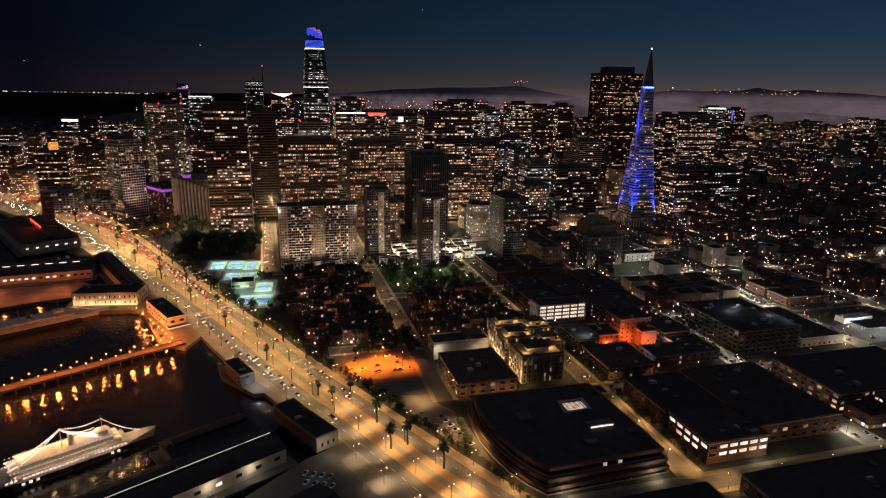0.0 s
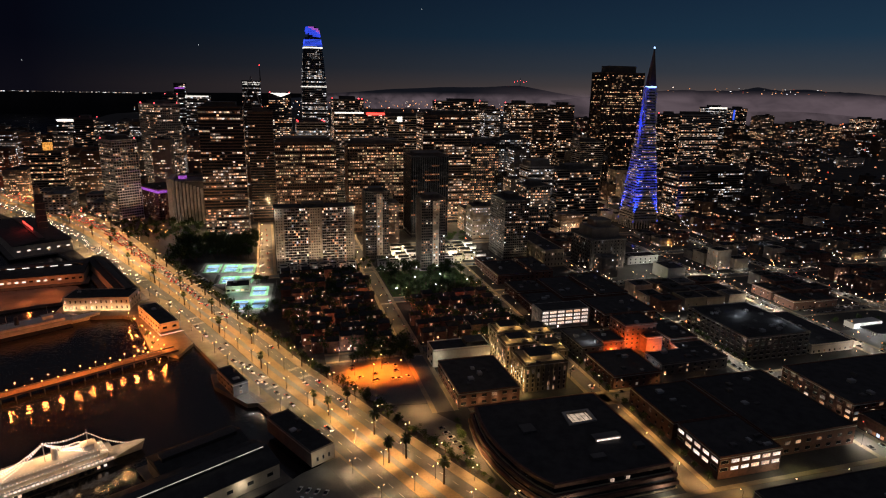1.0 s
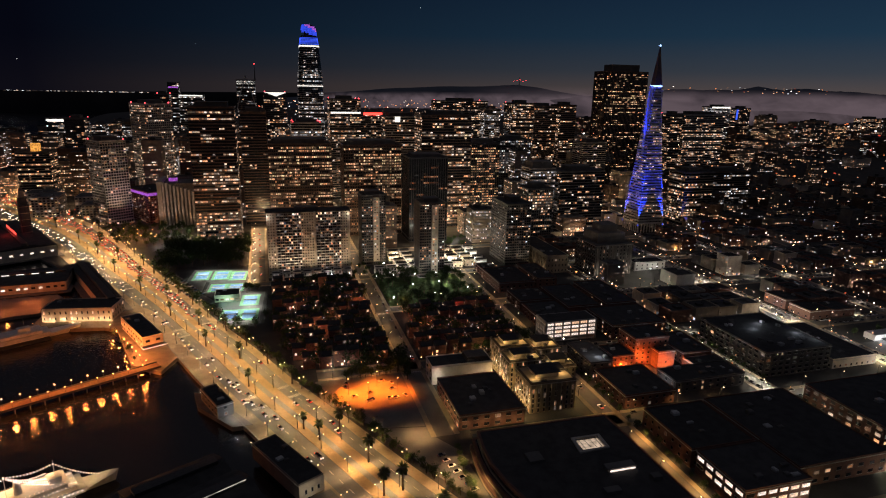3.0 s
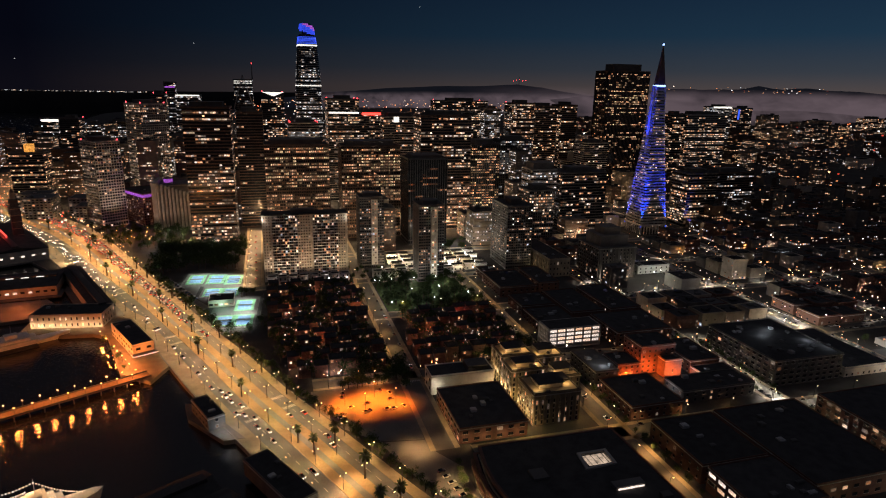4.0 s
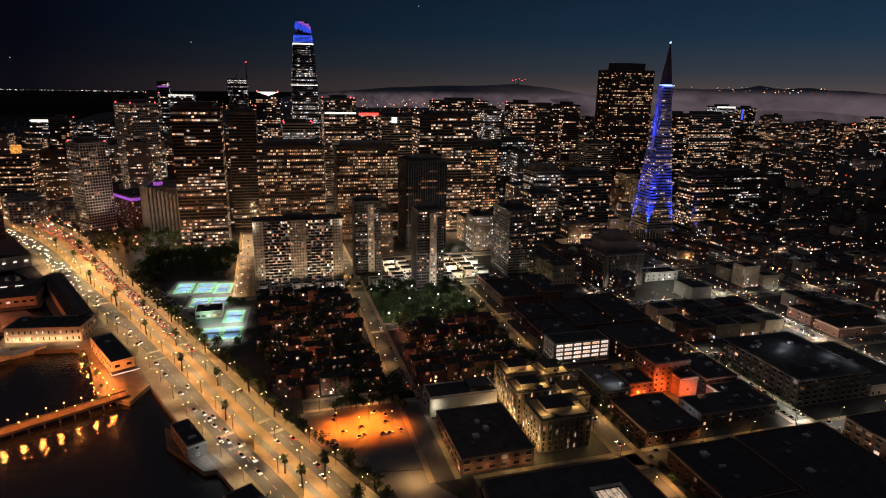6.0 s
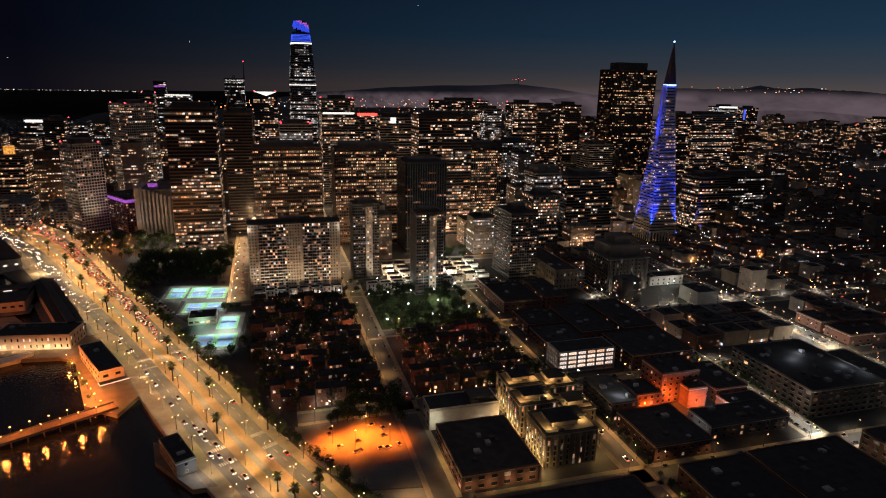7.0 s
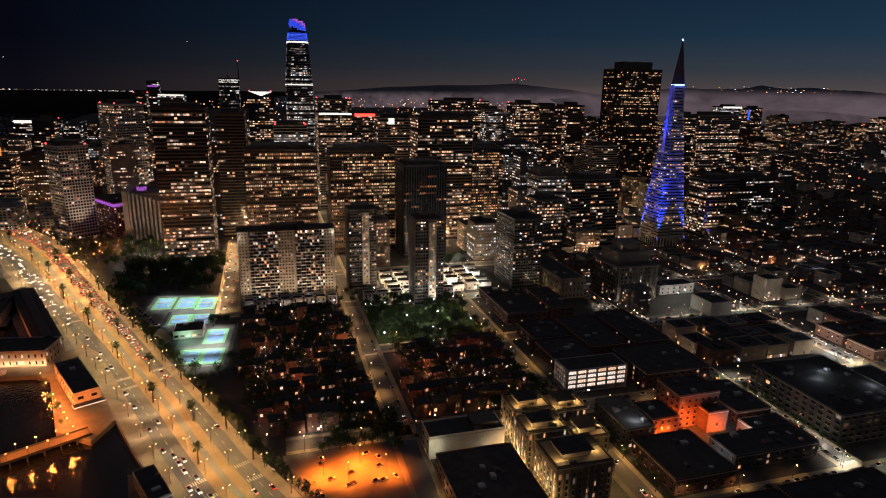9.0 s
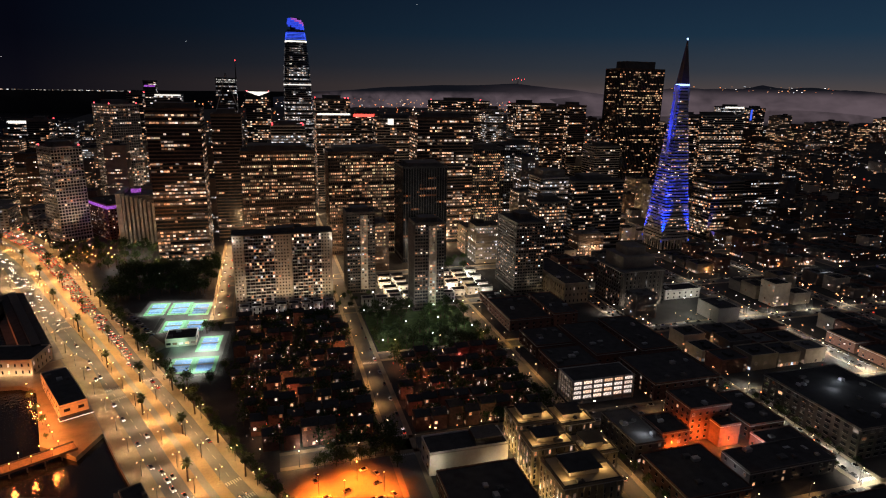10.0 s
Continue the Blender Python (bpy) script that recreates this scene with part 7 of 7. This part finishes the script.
ROADDIR = math.degrees(math.atan2(0.894, -0.449))
for i in range(22):      # towards the camera
    y = 225 + rng.random() ** 1.1 * 650
    px, py = emb(y, rng.choice([0.23, 0.29, 0.35]))
    put_car(px, py, 180 + ROADDIR, True, int(rng.choice([0, 1, 2, 4, 5])))
for i in range(22):      # away from the camera
    y = 225 + rng.random() * 650
    px, py = emb(y, rng.choice([0.695, 0.745, 0.80, 0.855]))
    put_car(px, py, ROADDIR, True)
for i in range(20):
    px, py = emb(585 + i * 5.0, (0.745, 0.80)[i % 2])
    put_car(px, py, ROADDIR, True)
bodies, reds, whites = [], [], []
for i in range(400):     # dense queues far along the road
    y = 690 + 560 * (i / 400) ** 0.9 + rng.uniform(-3, 3)
    away = i % 5 != 0
    px, py = emb(y, float(rng.choice([0.695, 0.745, 0.80, 0.855] if away else [0.23, 0.29, 0.35])))
    bodies += [(px - 1.5, py - 1.5, 0.35, px + 1.5, py + 1.5, 1.0), (px - 0.9, py - 0.9, 1.0, px + 0.9, py + 0.9, 1.5)]
    for s in (-0.8, 0.8):
        (reds if away else whites).append((px + s - 0.28, py - 1.75, 0.5, px + s + 0.28, py - 1.5, 1.0))
for nm, rws, mt, lb in (("queued_cars", bodies, CAR[4], "dark cars queueing far along the road"), ("queued_tail_lights", reds, tail_light, "red tail lights of a distant queue"), ("queued_headlights", whites, head_light, "white headlights of a distant queue")):
    me = boxes(nm, rws)
    me.materials.append(mt)
    tagged(new(nm, me), lb, "traffic", kind="stuff")
for i in range(9):      # a string of cars by the crossing
    px, py = emb(372 + i * 8.5 + rng.uniform(-2, 2), (0.29, 0.35)[i % 2])
    put_car(px, py, 180 + ROADDIR, True, (0, 2, 4)[i % 3])
for i in range(14):      # car park
    put_car(rng.uniform(40, 86), rng.uniform(380, 414), rng.choice([20, 200, 110]), False)
for i in range(11):       # club car park
    put_car(-104 + i * 3.4, 684 - i * 6.6, 30, False)
    if i < 9:
        put_car(-90 + i * 3.2, 684 - i * 6.6, 30, False)
for i in range(8):
    put_car(4 + (i % 4) * 4.2, 270 + (i // 4) * 8 - (i % 4) * 2, 60, False, 0)
for i in range(7):
    put_car(89 + i * 1.4, 316 - i * 5.5, 15, False)
for i in range(9):
    put_car(101.2, 444 + i * 20 + rng.uniform(-2, 2), 90, bool(i % 5 == 0))
for i in range(7):
    put_car(203, 344 + i * 24 + rng.uniform(-2, 2), 90, bool(i % 4 == 0))
for i in range(14):
    put_car(-12.5 - i * 0.25 + (3 if i % 2 else -3), 668 + i * 16, 91 if i % 2 else 271, True)

# ---------------- the rest of the city ----------------
REST = {}


def infill(x0, x1, y0, y1, h, lit, tall):
    claim(x0, x1, y0, y1)
    cx, cy, w, d = (x0 + x1) / 2, (y0 + y1) / 2, x1 - x0, y1 - y0
    z = min(land(cx, cy), land(x0, y0), land(x1, y0)) - 0.5
    kind = rng.random()
    wall = (brick_red, brick_red, stone, concrete_dark, brick_red, concrete_dark, plaster)[int(kind * 7)] if not tall else (granite_brown, concrete_dark, concrete_dark, granite_brown, stone)[int(kind * 5)]
    word = {brick_red: "brick", concrete: "pale concrete", plaster: "plastered", concrete_dark: "dark concrete", stone: "stone", granite_brown: "brown granite"}[wall]
    name = "office_block" if tall else "city_house"
    rows = [(-w / 2, -d / 2, 0, w / 2, d / 2, h)] + (ring(w, d, 0.08, h, h + 0.9, 0.4) + ring(w, d, 0.35, h - 0.7, h - 0.2) if not tall and math.hypot(cx, cy) >= 700 else [])
    bands = []
    if tall:
        bands = [b for k in range(int(h / 3.9)) for b in ring(w, d, 0.25, 4 + k * 3.9 - 0.4, 4 + k * 3.9 + 0.5)]
    single = (cy < 1010 and cx < 470) if tall else math.hypot(cx, cy) < 700
    ux, uy = rng.uniform(-w * 0.25, w * 0.25), rng.uniform(-d * 0.25, d * 0.25)
    tops = [(-w / 2 + 0.4, -d / 2 + 0.4, h, w / 2 - 0.4, d / 2 - 0.4, h + 0.15), (ux - w * 0.12, uy - d * 0.12, h, ux + w * 0.12, uy + d * 0.12, h + (4.0 if tall else 2.0)), (-ux - 1.4, -uy - 1, h, -ux + 1.2, -uy + 1, h + 1.4)]
    q = pane_rows(w, d, h - 0.6, 3.9 if tall else 3.5, 1.9 if tall else 2.8, lit * 1.3, 0.5, 1.2, 0.9, 0.14 if tall else 0.6, 0.06, 5 if tall else 1, skip=(2,))
    if not tall and rng.random() < 0.4:
        q += pane_rows(w, d, 3.7, 3.4, 2.4, 0.55, 0.3, 0.6, 0.7, 0.25, 0.09, 2, skip=(1, 2))
        if math.hypot(cx, cy) < 1000 and rng.random() < 0.5:
            c = ((1.0, 0.90, 0.70), (1.0, 0.6, 0.26), (0.92, 0.96, 1.0), (1.0, 0.42, 0.12))[int(rng.random() * 4)]
            point("shop_lamp", cx + rng.uniform(-w * 0.4, w * 0.4), y0 - 1.6, z + 4.2, rng.uniform(500, 3000), c)
    if not tall and rng.random() < 0.05 and math.hypot(cx, cy) < 1000:
        point("roof_flood", cx + w * 0.2, cy - d * 0.3, z + h + 3, rng.uniform(300, 1400), COOL)
    glow = (win_office, win_amber, win_white)[int(rng.random() * 3)] if tall else win_home
    if not single:
        off = np.array([cx, cy, z])
        REST.setdefault(("far_city_walls", wall), []).append(np.asarray(rows + bands, float) + np.tile(off, 2))
        REST.setdefault(("far_city_roofs", roof_tar), []).append(np.asarray(tops, float) + np.tile(off, 2))
        if q:
            REST.setdefault(("far_city_glazing", glow), []).append(np.asarray(q, float) + off)
        return
    ob = part(name, boxes("wall", rows), wall, None, at=(cx, cy, z))
    tagged(ob, ("%s office block with scattered lit rooms" if tall else "low %s city house with a flat roof") % word, "office block" if tall else "house")
    if bands:
        part("floor_banding", boxes("bands", bands), wall, ob, kind="stuff")
    if not tall:
        part("parapet", boxes("parapet", ring(w, d, 0.3, h - 0.7, h + 0.9, 0.7)), wall, ob)
    part("roof", boxes("roof", tops), roof_tar if rng.random() < 0.7 else roof_grey, ob)
    if q:
        part("lit_glazing", quads("lit", q), glow, ob, kind="stuff")


count = 0
# high centre
for y in np.arange(768, 1700, 44.0):
    for x in np.arange(-230, 780, 44.0):
        if along(WEST, y) + 30 > x or count > 190:
            continue
        w, d = rng.uniform(24, 36), rng.uniform(22, 34)
        a, b = x + rng.uniform(0, 6), y + rng.uniform(0, 6)
        if not is_free(a, a + w, b, b + d):
            continue
        h = rng.uniform(28, 72) if y < 930 else rng.uniform(45, 116)
        if x > 440:
            h *= 0.55
        if x > 470 and y < 830:
            h = rng.uniform(11, 20)
        infill(a, a + w, b, b + d, h, rng.uniform(0.08, 0.4), True)
        count += 1
# harbour side towers
for y in np.arange(1190, 1700, 46.0):
    for x in np.arange(-640, -200, 46.0):
        if along(SHORE, y) + 60 > x:
            continue
        w, d = rng.uniform(26, 38), rng.uniform(24, 34)
        if is_free(x, x + w, y, y + d):
            infill(x, x + w, y, y + d, rng.uniform(35, 100), rng.uniform(0.15, 0.4), True)
# low quarter near and far
for y in np.arange(20, 1130, 22.0):
    for x in np.arange(340, 1700, 25.0):
        dist = math.hypot(x, y)
        if dist > 1500 or x > 250 + y * 1.3 + 160:
            continue
        w, d = rng.uniform(18, 24.2), rng.uniform(15, 21.2)
        a, b = x + rng.uniform(0, 0.6), y + rng.uniform(0, 0.6)
        if is_free(a, a + w, b, b + d, 0.1):
            h = rng.uniform(8, 15) if rng.random() < 0.85 else rng.uniform(16, 26)
            if dist < 540:
                h = min(h, 12.5)
            if dist > 1000 and rng.random() < 0.12:
                h = rng.uniform(25, 48)
            infill(a, a + w, b, b + d, h, rng.uniform(0.02, 0.16) if dist < 800 else rng.uniform(0.04, 0.2), h > 24)
# hillside
for y in np.arange(1130, 2250, 62.0):
    for x in np.arange(780, 2300, 66.0):
        if x > 400 + y * 1.15 or math.hypot(x, y) > 2400:
            continue
        w, d = rng.uniform(30, 48), rng.uniform(28, 44)
        if is_free(x, x + w, y, y + d) and rng.random() < 0.8:
            h = rng.uniform(12, 26) if rng.random() < 0.75 else rng.uniform(28, 62)
            infill(x, x + w, y, y + d, h, rng.uniform(0.1, 0.3), h > 24)
# far flat quarters behind the centre
for y in np.arange(1740, 2700, 85.0):
    for x in np.arange(-560, 860, 85.0):
        if rng.random() < 0.75 and is_free(x, x + 50, y, y + 45):
            infill(x, x + rng.uniform(35, 55), y, y + rng.uniform(30, 45), rng.uniform(15, 55), rng.uniform(0.15, 0.35), True)
for (name, material), arrays in REST.items():
    rows = np.concatenate(arrays)
    me = quads(name, rows) if name == "far_city_glazing" else boxes(name, rows)
    me.materials.append(material)
    tagged(new(name, me), {"far_city_walls": "walls of distant city blocks in the dark", "far_city_roofs": "dark roofs of distant city blocks", "far_city_glazing": "lit windows of distant city blocks"}[name], "far city", kind="stuff")

# ---------------- distance ----------------
def light_field(name, label, rows, material=city_lights):
    me = boxes(name, rows)
    me.materials.append(material)
    ob = new(name, me)
    tagged(ob, label, "city lights", kind="stuff")


rows = []
for i in range(2600):      # street and house lights on the slopes
    y = rng.uniform(900, 4200)
    x = rng.uniform(-300 - 0.12 * y, 500 + 1.15 * y)
    if along(WEST, min(y, 2200)) + 60 > x and y < 4000:
        continue
    if x > 0.42 * y and math.hypot(x, y) > 2400:
        continue
    s = 0.45 + 0.00055 * math.hypot(x, y) * rng.uniform(0.6, 1.2)
    z = land(x, y) + rng.choice([5, 8, 14, 20]) * (1 + y / 3000)
    rows.append((x - s, y - s, z - s, x + s, y + s, z + s))
light_field("far_city_lights", "scattered warm lights of distant streets and houses", rows)
rows = []
for i in range(900):       # lights among the low houses
    x = rng.uniform(338, 1400)
    y = rng.uniform(225, 1130)
    if x > 300 + y * 1.25:
        continue
    st = min(STREETS + [(798, 0, 798, 0, 0), (915, 0, 915, 0, 0), (1030, 0, 1030, 0, 0)], key=lambda a: abs(a[0] - x))
    if rng.random() < 0.75:
        x = st[0] + rng.choice([-6.5, 6.5])
    s = rng.uniform(0.2, 0.5)
    z = land(x, y) + 7
    rows.append((x - s, y - s, z - s, x + s, y + s, z + s))
for i in range(820):       # porch lights among the town houses
    x, y = (rng.uniform(12, 84), rng.uniform(440, 642)) if rng.random() < 0.62 else (rng.uniform(109, 196), rng.uniform(440, 540))
    s, z = rng.uniform(0.08, 0.26), rng.uniform(3.0, 12.0)
    rows.append((x - s, y - s, z - s, x + s, y + s, z + s))
for i in range(240):       # crowded lights at the far end of the shore road
    y = rng.uniform(930, 1400)
    x, z = along(WEST, y) + rng.uniform(-110, 40), rng.uniform(1.5, 9)
    s = rng.uniform(0.5, 1.0)
    rows.append((x - s, y - s, z - s, x + s, y + s, z + s))
light_field("street_lights", "small warm street lights among low houses", rows)
rows = []
for i in range(150):       # lights along the far shore
    x = -1900 + (i / 150) ** 0.8 * 1150 + rng.uniform(-15, 15)
    y = 4650 + rng.uniform(-10, 10)
    s = rng.uniform(1.2, 2.6) * (2.0 if rng.random() < 0.12 else 1.0)
    rows.append((x - s * 2, y - s, 133 + rng.uniform(-3, 3), x + s * 2, y + s, 136 + rng.uniform(0, 2)))
for i in range(60):
    x, y = rng.uniform(-830, -640), rng.uniform(2900, 3500)
    rows.append((x - 3, y - 3, 18, x + 3, y + 3, 24))
light_field("shore_lights", "sparse white lights along the far shore", rows, shore_light)


def ridge(name, label, x0, x1, y, base, heights, material, depth=300, bumps=0.0):
    n = 80
    v, f = [], []
    for i in range(n + 1):
        u = i / n
        x = x0 + (x1 - x0) * u
        h = np.interp(u, [p[0] for p in heights], [p[1] for p in heights])
        h += bumps * noise.noise(Vector((x * 0.004, y * 0.01, 0))) + bumps * 0.4 * noise.noise(Vector((x * 0.02, 3, 0)))
        v += [(x, y, base), (x, y + depth * 0.4, base + (h - base) * 0.7), (x, y + depth, h)]
    for i in range(n):
        for k in range(2):
            a = i * 3 + k
            f.append((a, a + 3, a + 4, a + 1))
    me = bpy.data.meshes.new(name)
    me.from_pydata(v, [], f)
    for p in me.polygons:
        p.use_smooth = True
    me.materials.append(material)
    tagged(new(name, me), label, "backdrop", kind="structure")


far_shore = surface("far_shore_dark", (0.02, 0.02, 0.022), (0.012, 0.012, 0.014), 0.01, 1.0, bump=0)
ridge("backdrop_shore", "dark far shore across the bay", -4500, 500, 4660, -3, [(0, 132), (0.6, 134), (1, 150)], far_shore, 60, 2)
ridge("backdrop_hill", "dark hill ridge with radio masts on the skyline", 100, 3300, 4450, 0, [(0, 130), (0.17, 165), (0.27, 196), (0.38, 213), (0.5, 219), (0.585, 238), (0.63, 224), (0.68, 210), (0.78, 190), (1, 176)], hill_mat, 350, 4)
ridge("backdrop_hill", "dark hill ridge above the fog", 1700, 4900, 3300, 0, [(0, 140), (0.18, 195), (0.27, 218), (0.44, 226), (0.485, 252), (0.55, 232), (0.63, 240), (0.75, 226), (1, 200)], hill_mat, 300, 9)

# Fog sheets: the city's glow on them is painted as pinkish emission.
fog = bpy.data.materials.new("glow_painted_fog")
fog.use_nodes = True
n_, l_ = fog.node_tree.nodes, fog.node_tree.links
n_.clear()
f_out, f_mix = n_.new("ShaderNodeOutputMaterial"), n_.new("ShaderNodeMixShader")
f_tr, f_em = n_.new("ShaderNodeBsdfTransparent"), n_.new("ShaderNodeEmission")
f_tc, f_nz, f_sep = n_.new("ShaderNodeTexCoord"), n_.new("ShaderNodeTexNoise"), n_.new("ShaderNodeSeparateXYZ")
f_map = n_.new("ShaderNodeMapping")
f_map.inputs["Scale"].default_value = (3.0, 1.0, 1.2)
f_nz.inputs["Scale"].default_value, f_nz.inputs["Detail"].default_value = 2.2, 5
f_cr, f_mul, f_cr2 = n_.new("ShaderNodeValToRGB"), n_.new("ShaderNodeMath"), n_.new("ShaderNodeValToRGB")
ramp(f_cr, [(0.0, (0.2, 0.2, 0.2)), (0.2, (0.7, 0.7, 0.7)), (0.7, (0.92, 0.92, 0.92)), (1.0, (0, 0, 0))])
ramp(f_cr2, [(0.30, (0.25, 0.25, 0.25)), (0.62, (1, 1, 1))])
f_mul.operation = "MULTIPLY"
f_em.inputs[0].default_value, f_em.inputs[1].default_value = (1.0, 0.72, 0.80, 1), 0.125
l_.new(f_tc.outputs["Generated"], f_sep.inputs[0])
l_.new(f_tc.outputs["Generated"], f_map.inputs[0])
l_.new(f_map.outputs[0], f_nz.inputs["Vector"])
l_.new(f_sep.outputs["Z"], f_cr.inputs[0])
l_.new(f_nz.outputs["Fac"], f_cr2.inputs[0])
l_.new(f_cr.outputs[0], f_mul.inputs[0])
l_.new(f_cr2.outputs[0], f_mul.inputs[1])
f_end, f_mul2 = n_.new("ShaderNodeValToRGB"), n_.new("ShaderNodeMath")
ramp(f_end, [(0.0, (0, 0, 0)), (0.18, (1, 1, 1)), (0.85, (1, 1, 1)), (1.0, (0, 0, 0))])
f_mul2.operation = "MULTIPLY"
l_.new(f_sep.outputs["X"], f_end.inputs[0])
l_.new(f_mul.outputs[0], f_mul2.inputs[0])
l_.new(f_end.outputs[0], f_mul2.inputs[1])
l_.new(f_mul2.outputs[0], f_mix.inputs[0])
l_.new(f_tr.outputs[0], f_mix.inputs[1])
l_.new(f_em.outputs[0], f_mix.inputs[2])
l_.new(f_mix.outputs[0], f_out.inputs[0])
fog.cycles.emission_sampling = "NONE"


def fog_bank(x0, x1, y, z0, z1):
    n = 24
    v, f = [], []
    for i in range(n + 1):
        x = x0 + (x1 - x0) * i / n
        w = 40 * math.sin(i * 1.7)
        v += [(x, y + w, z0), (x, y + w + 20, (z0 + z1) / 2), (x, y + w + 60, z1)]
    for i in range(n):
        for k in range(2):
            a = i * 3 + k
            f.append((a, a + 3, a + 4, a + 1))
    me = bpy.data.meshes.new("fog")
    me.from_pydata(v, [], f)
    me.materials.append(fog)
    tagged(new("backdrop_fog", me), "low fog bank with the city's glow painted in", "fog", kind="structure")


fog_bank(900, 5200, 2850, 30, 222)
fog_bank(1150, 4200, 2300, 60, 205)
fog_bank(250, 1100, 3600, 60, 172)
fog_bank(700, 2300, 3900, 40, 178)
rows = []
for i in range(40):
    x, y = rng.uniform(2300, 3600), 3250
    z = rng.uniform(205, 236)
    rows.append((x - 2.5, y - 2, z - 1.5, x + 2.5, y + 2, z + 1.5))
light_field("hill_lights", "house lights on the hill above the fog", rows)
rows = [(1905 + k * 26 - 2, 4700, 262 + (k % 3) * 6, 1905 + k * 26 + 2, 4704, 266 + (k % 3) * 6) for k in range(5)]
light_field("mast_lights", "red lights of radio masts on the ridge", rows, beacon_red)
mast = thing("radio_mast", 1965, 4730, 237.4, 0, "thin steel radio mast on the ridge", "mast")
part("mast", rod("mast", 3, 1, 60, 6), metal_dark, mast)

# stars
star = glowing("star_light", [(0.0, (0.9, 0.95, 1.0)), (1.0, (1.0, 0.95, 0.9))], 0.6, 1.2)
sr = []
for x, z in ((1137, 771), (-439, 462), (-1518, 330)):
    y = 4700
    sr.append((x - 2.2, y - 2.2, z - 2.2, x + 2.2, y + 2.2, z + 2.2))
light_field("backdrop_stars", "few faint stars over the city", sr, star)

# Bare fill lights that give the far shore quarter its orange glow.
for x, y, c in ((-428.2, 1268, (1.0, 0.3, 0.06)), (-456.4, 1314, (1.0, 0.2, 0.05)), (-407.2, 1230, (1.0, 0.45, 0.15)), (-483.1, 1370, (1.0, 0.3, 0.06)), (-432.4, 1375, (1.0, 0.3, 0.08)), (-507.1, 1444, (1.0, 0.35, 0.1))):
    point("street_glow_lamp", x, y, 9, 60000, c, 1.0)

# ---------------- street trees along the warehouse street and the quay ----------------
for i in range(10):
    plant_tree(336.2 + rng.uniform(-0.4, 0.4), 350 + i * 8 + rng.uniform(-2, 2), rng.uniform(0.55, 0.85))
for x, y, q in ((322.8, 436, 0.7), (323, 462, 0.8), (322.9, 488, 0.7), (323, 520, 0.8), (323, 350, 0.6), (-97, 486, 0.55), (-104, 503, 0.6), (-112, 520, 0.55), (-121, 538, 0.6), (214, 350, 0.6), (214.2, 364, 0.6), (214, 378, 0.7)):
    plant_tree(x, y, q)

# low shop houses across the storefront street
for x0, x1, y0, y1, h in ((470, 494, 438, 462, 8), (497, 522, 438, 460, 7), (470, 496, 466, 492, 9)):
    block("city_house", "low dark shop house with a flat roof", x0, x1, y0, y1, h, brick_red, roof_tar, 0.25, 7, 4.2, (0, 3), WIN_S, units=2)

# garden and porch lamps among the town houses
posts, lamps = [], []
for x0, x1, lanes in ((6, 84, (437, 455.5, 475.5, 495.5, 515.5, 536, 556.5, 577, 597.5, 618.5)), (110, 195, (437, 455.5, 475.5, 496.5, 517.5, 537))):
    for y in lanes:
        for i in range(9):
            x, h, r = rng.uniform(x0, x1), rng.uniform(3.0, 6.5), rng.uniform(0.16, 0.34)
            yy = y + rng.uniform(-1.5, 1.5)
            posts.append((x - 0.07, yy - 0.07, 0, x + 0.07, yy + 0.07, h))
            lamps.append((x - r, yy - r, h, x + r, yy + r, h + 2 * r))
street_posts, street_heads = [], []
sites = [(sx + sd * 6.6, y) for sx in (330, 458, 562, 680) for sd in (-1, 1) for y in np.arange(345, 760, 17.0)] + [(x, sy + sd * 6.2) for sy in (430, 549, 652, 757) for sd in (-1, 1) for x in np.arange(225, 690, 19.0)]
for x, y in sites:
    if rng.random() < 0.6 and all(abs(x - c) > 5 for c in (330, 458, 562, 680)):
        x, y, h, r = x + rng.uniform(-0.3, 0.3), y + rng.uniform(-5, 5), land(x, y) + rng.uniform(4.0, 7.5), rng.uniform(0.2, 0.42)
        street_posts.append((x - 0.08, y - 0.08, land(x, y) - 0.5, x + 0.08, y + 0.08, h))
        street_heads.append((x - r, y - r, h, x + r, y + r, h + 2 * r))
for nm, rws, mt, lb in (("side_street_lamp_posts", street_posts, metal_dark, "thin dark posts of side street lamps"), ("side_street_lamp_heads", street_heads, garden_light, "small warm and white street lamp heads"), ("garden_lamp_posts", posts, metal_dark, "thin dark posts of garden lamps"), ("garden_lamp_heads", lamps, garden_light, "small warm and white garden lamp heads")):
    me = boxes(nm, rws)
    me.materials.append(mt)
    tagged(new(nm, me), lb, "lamps", kind="stuff")
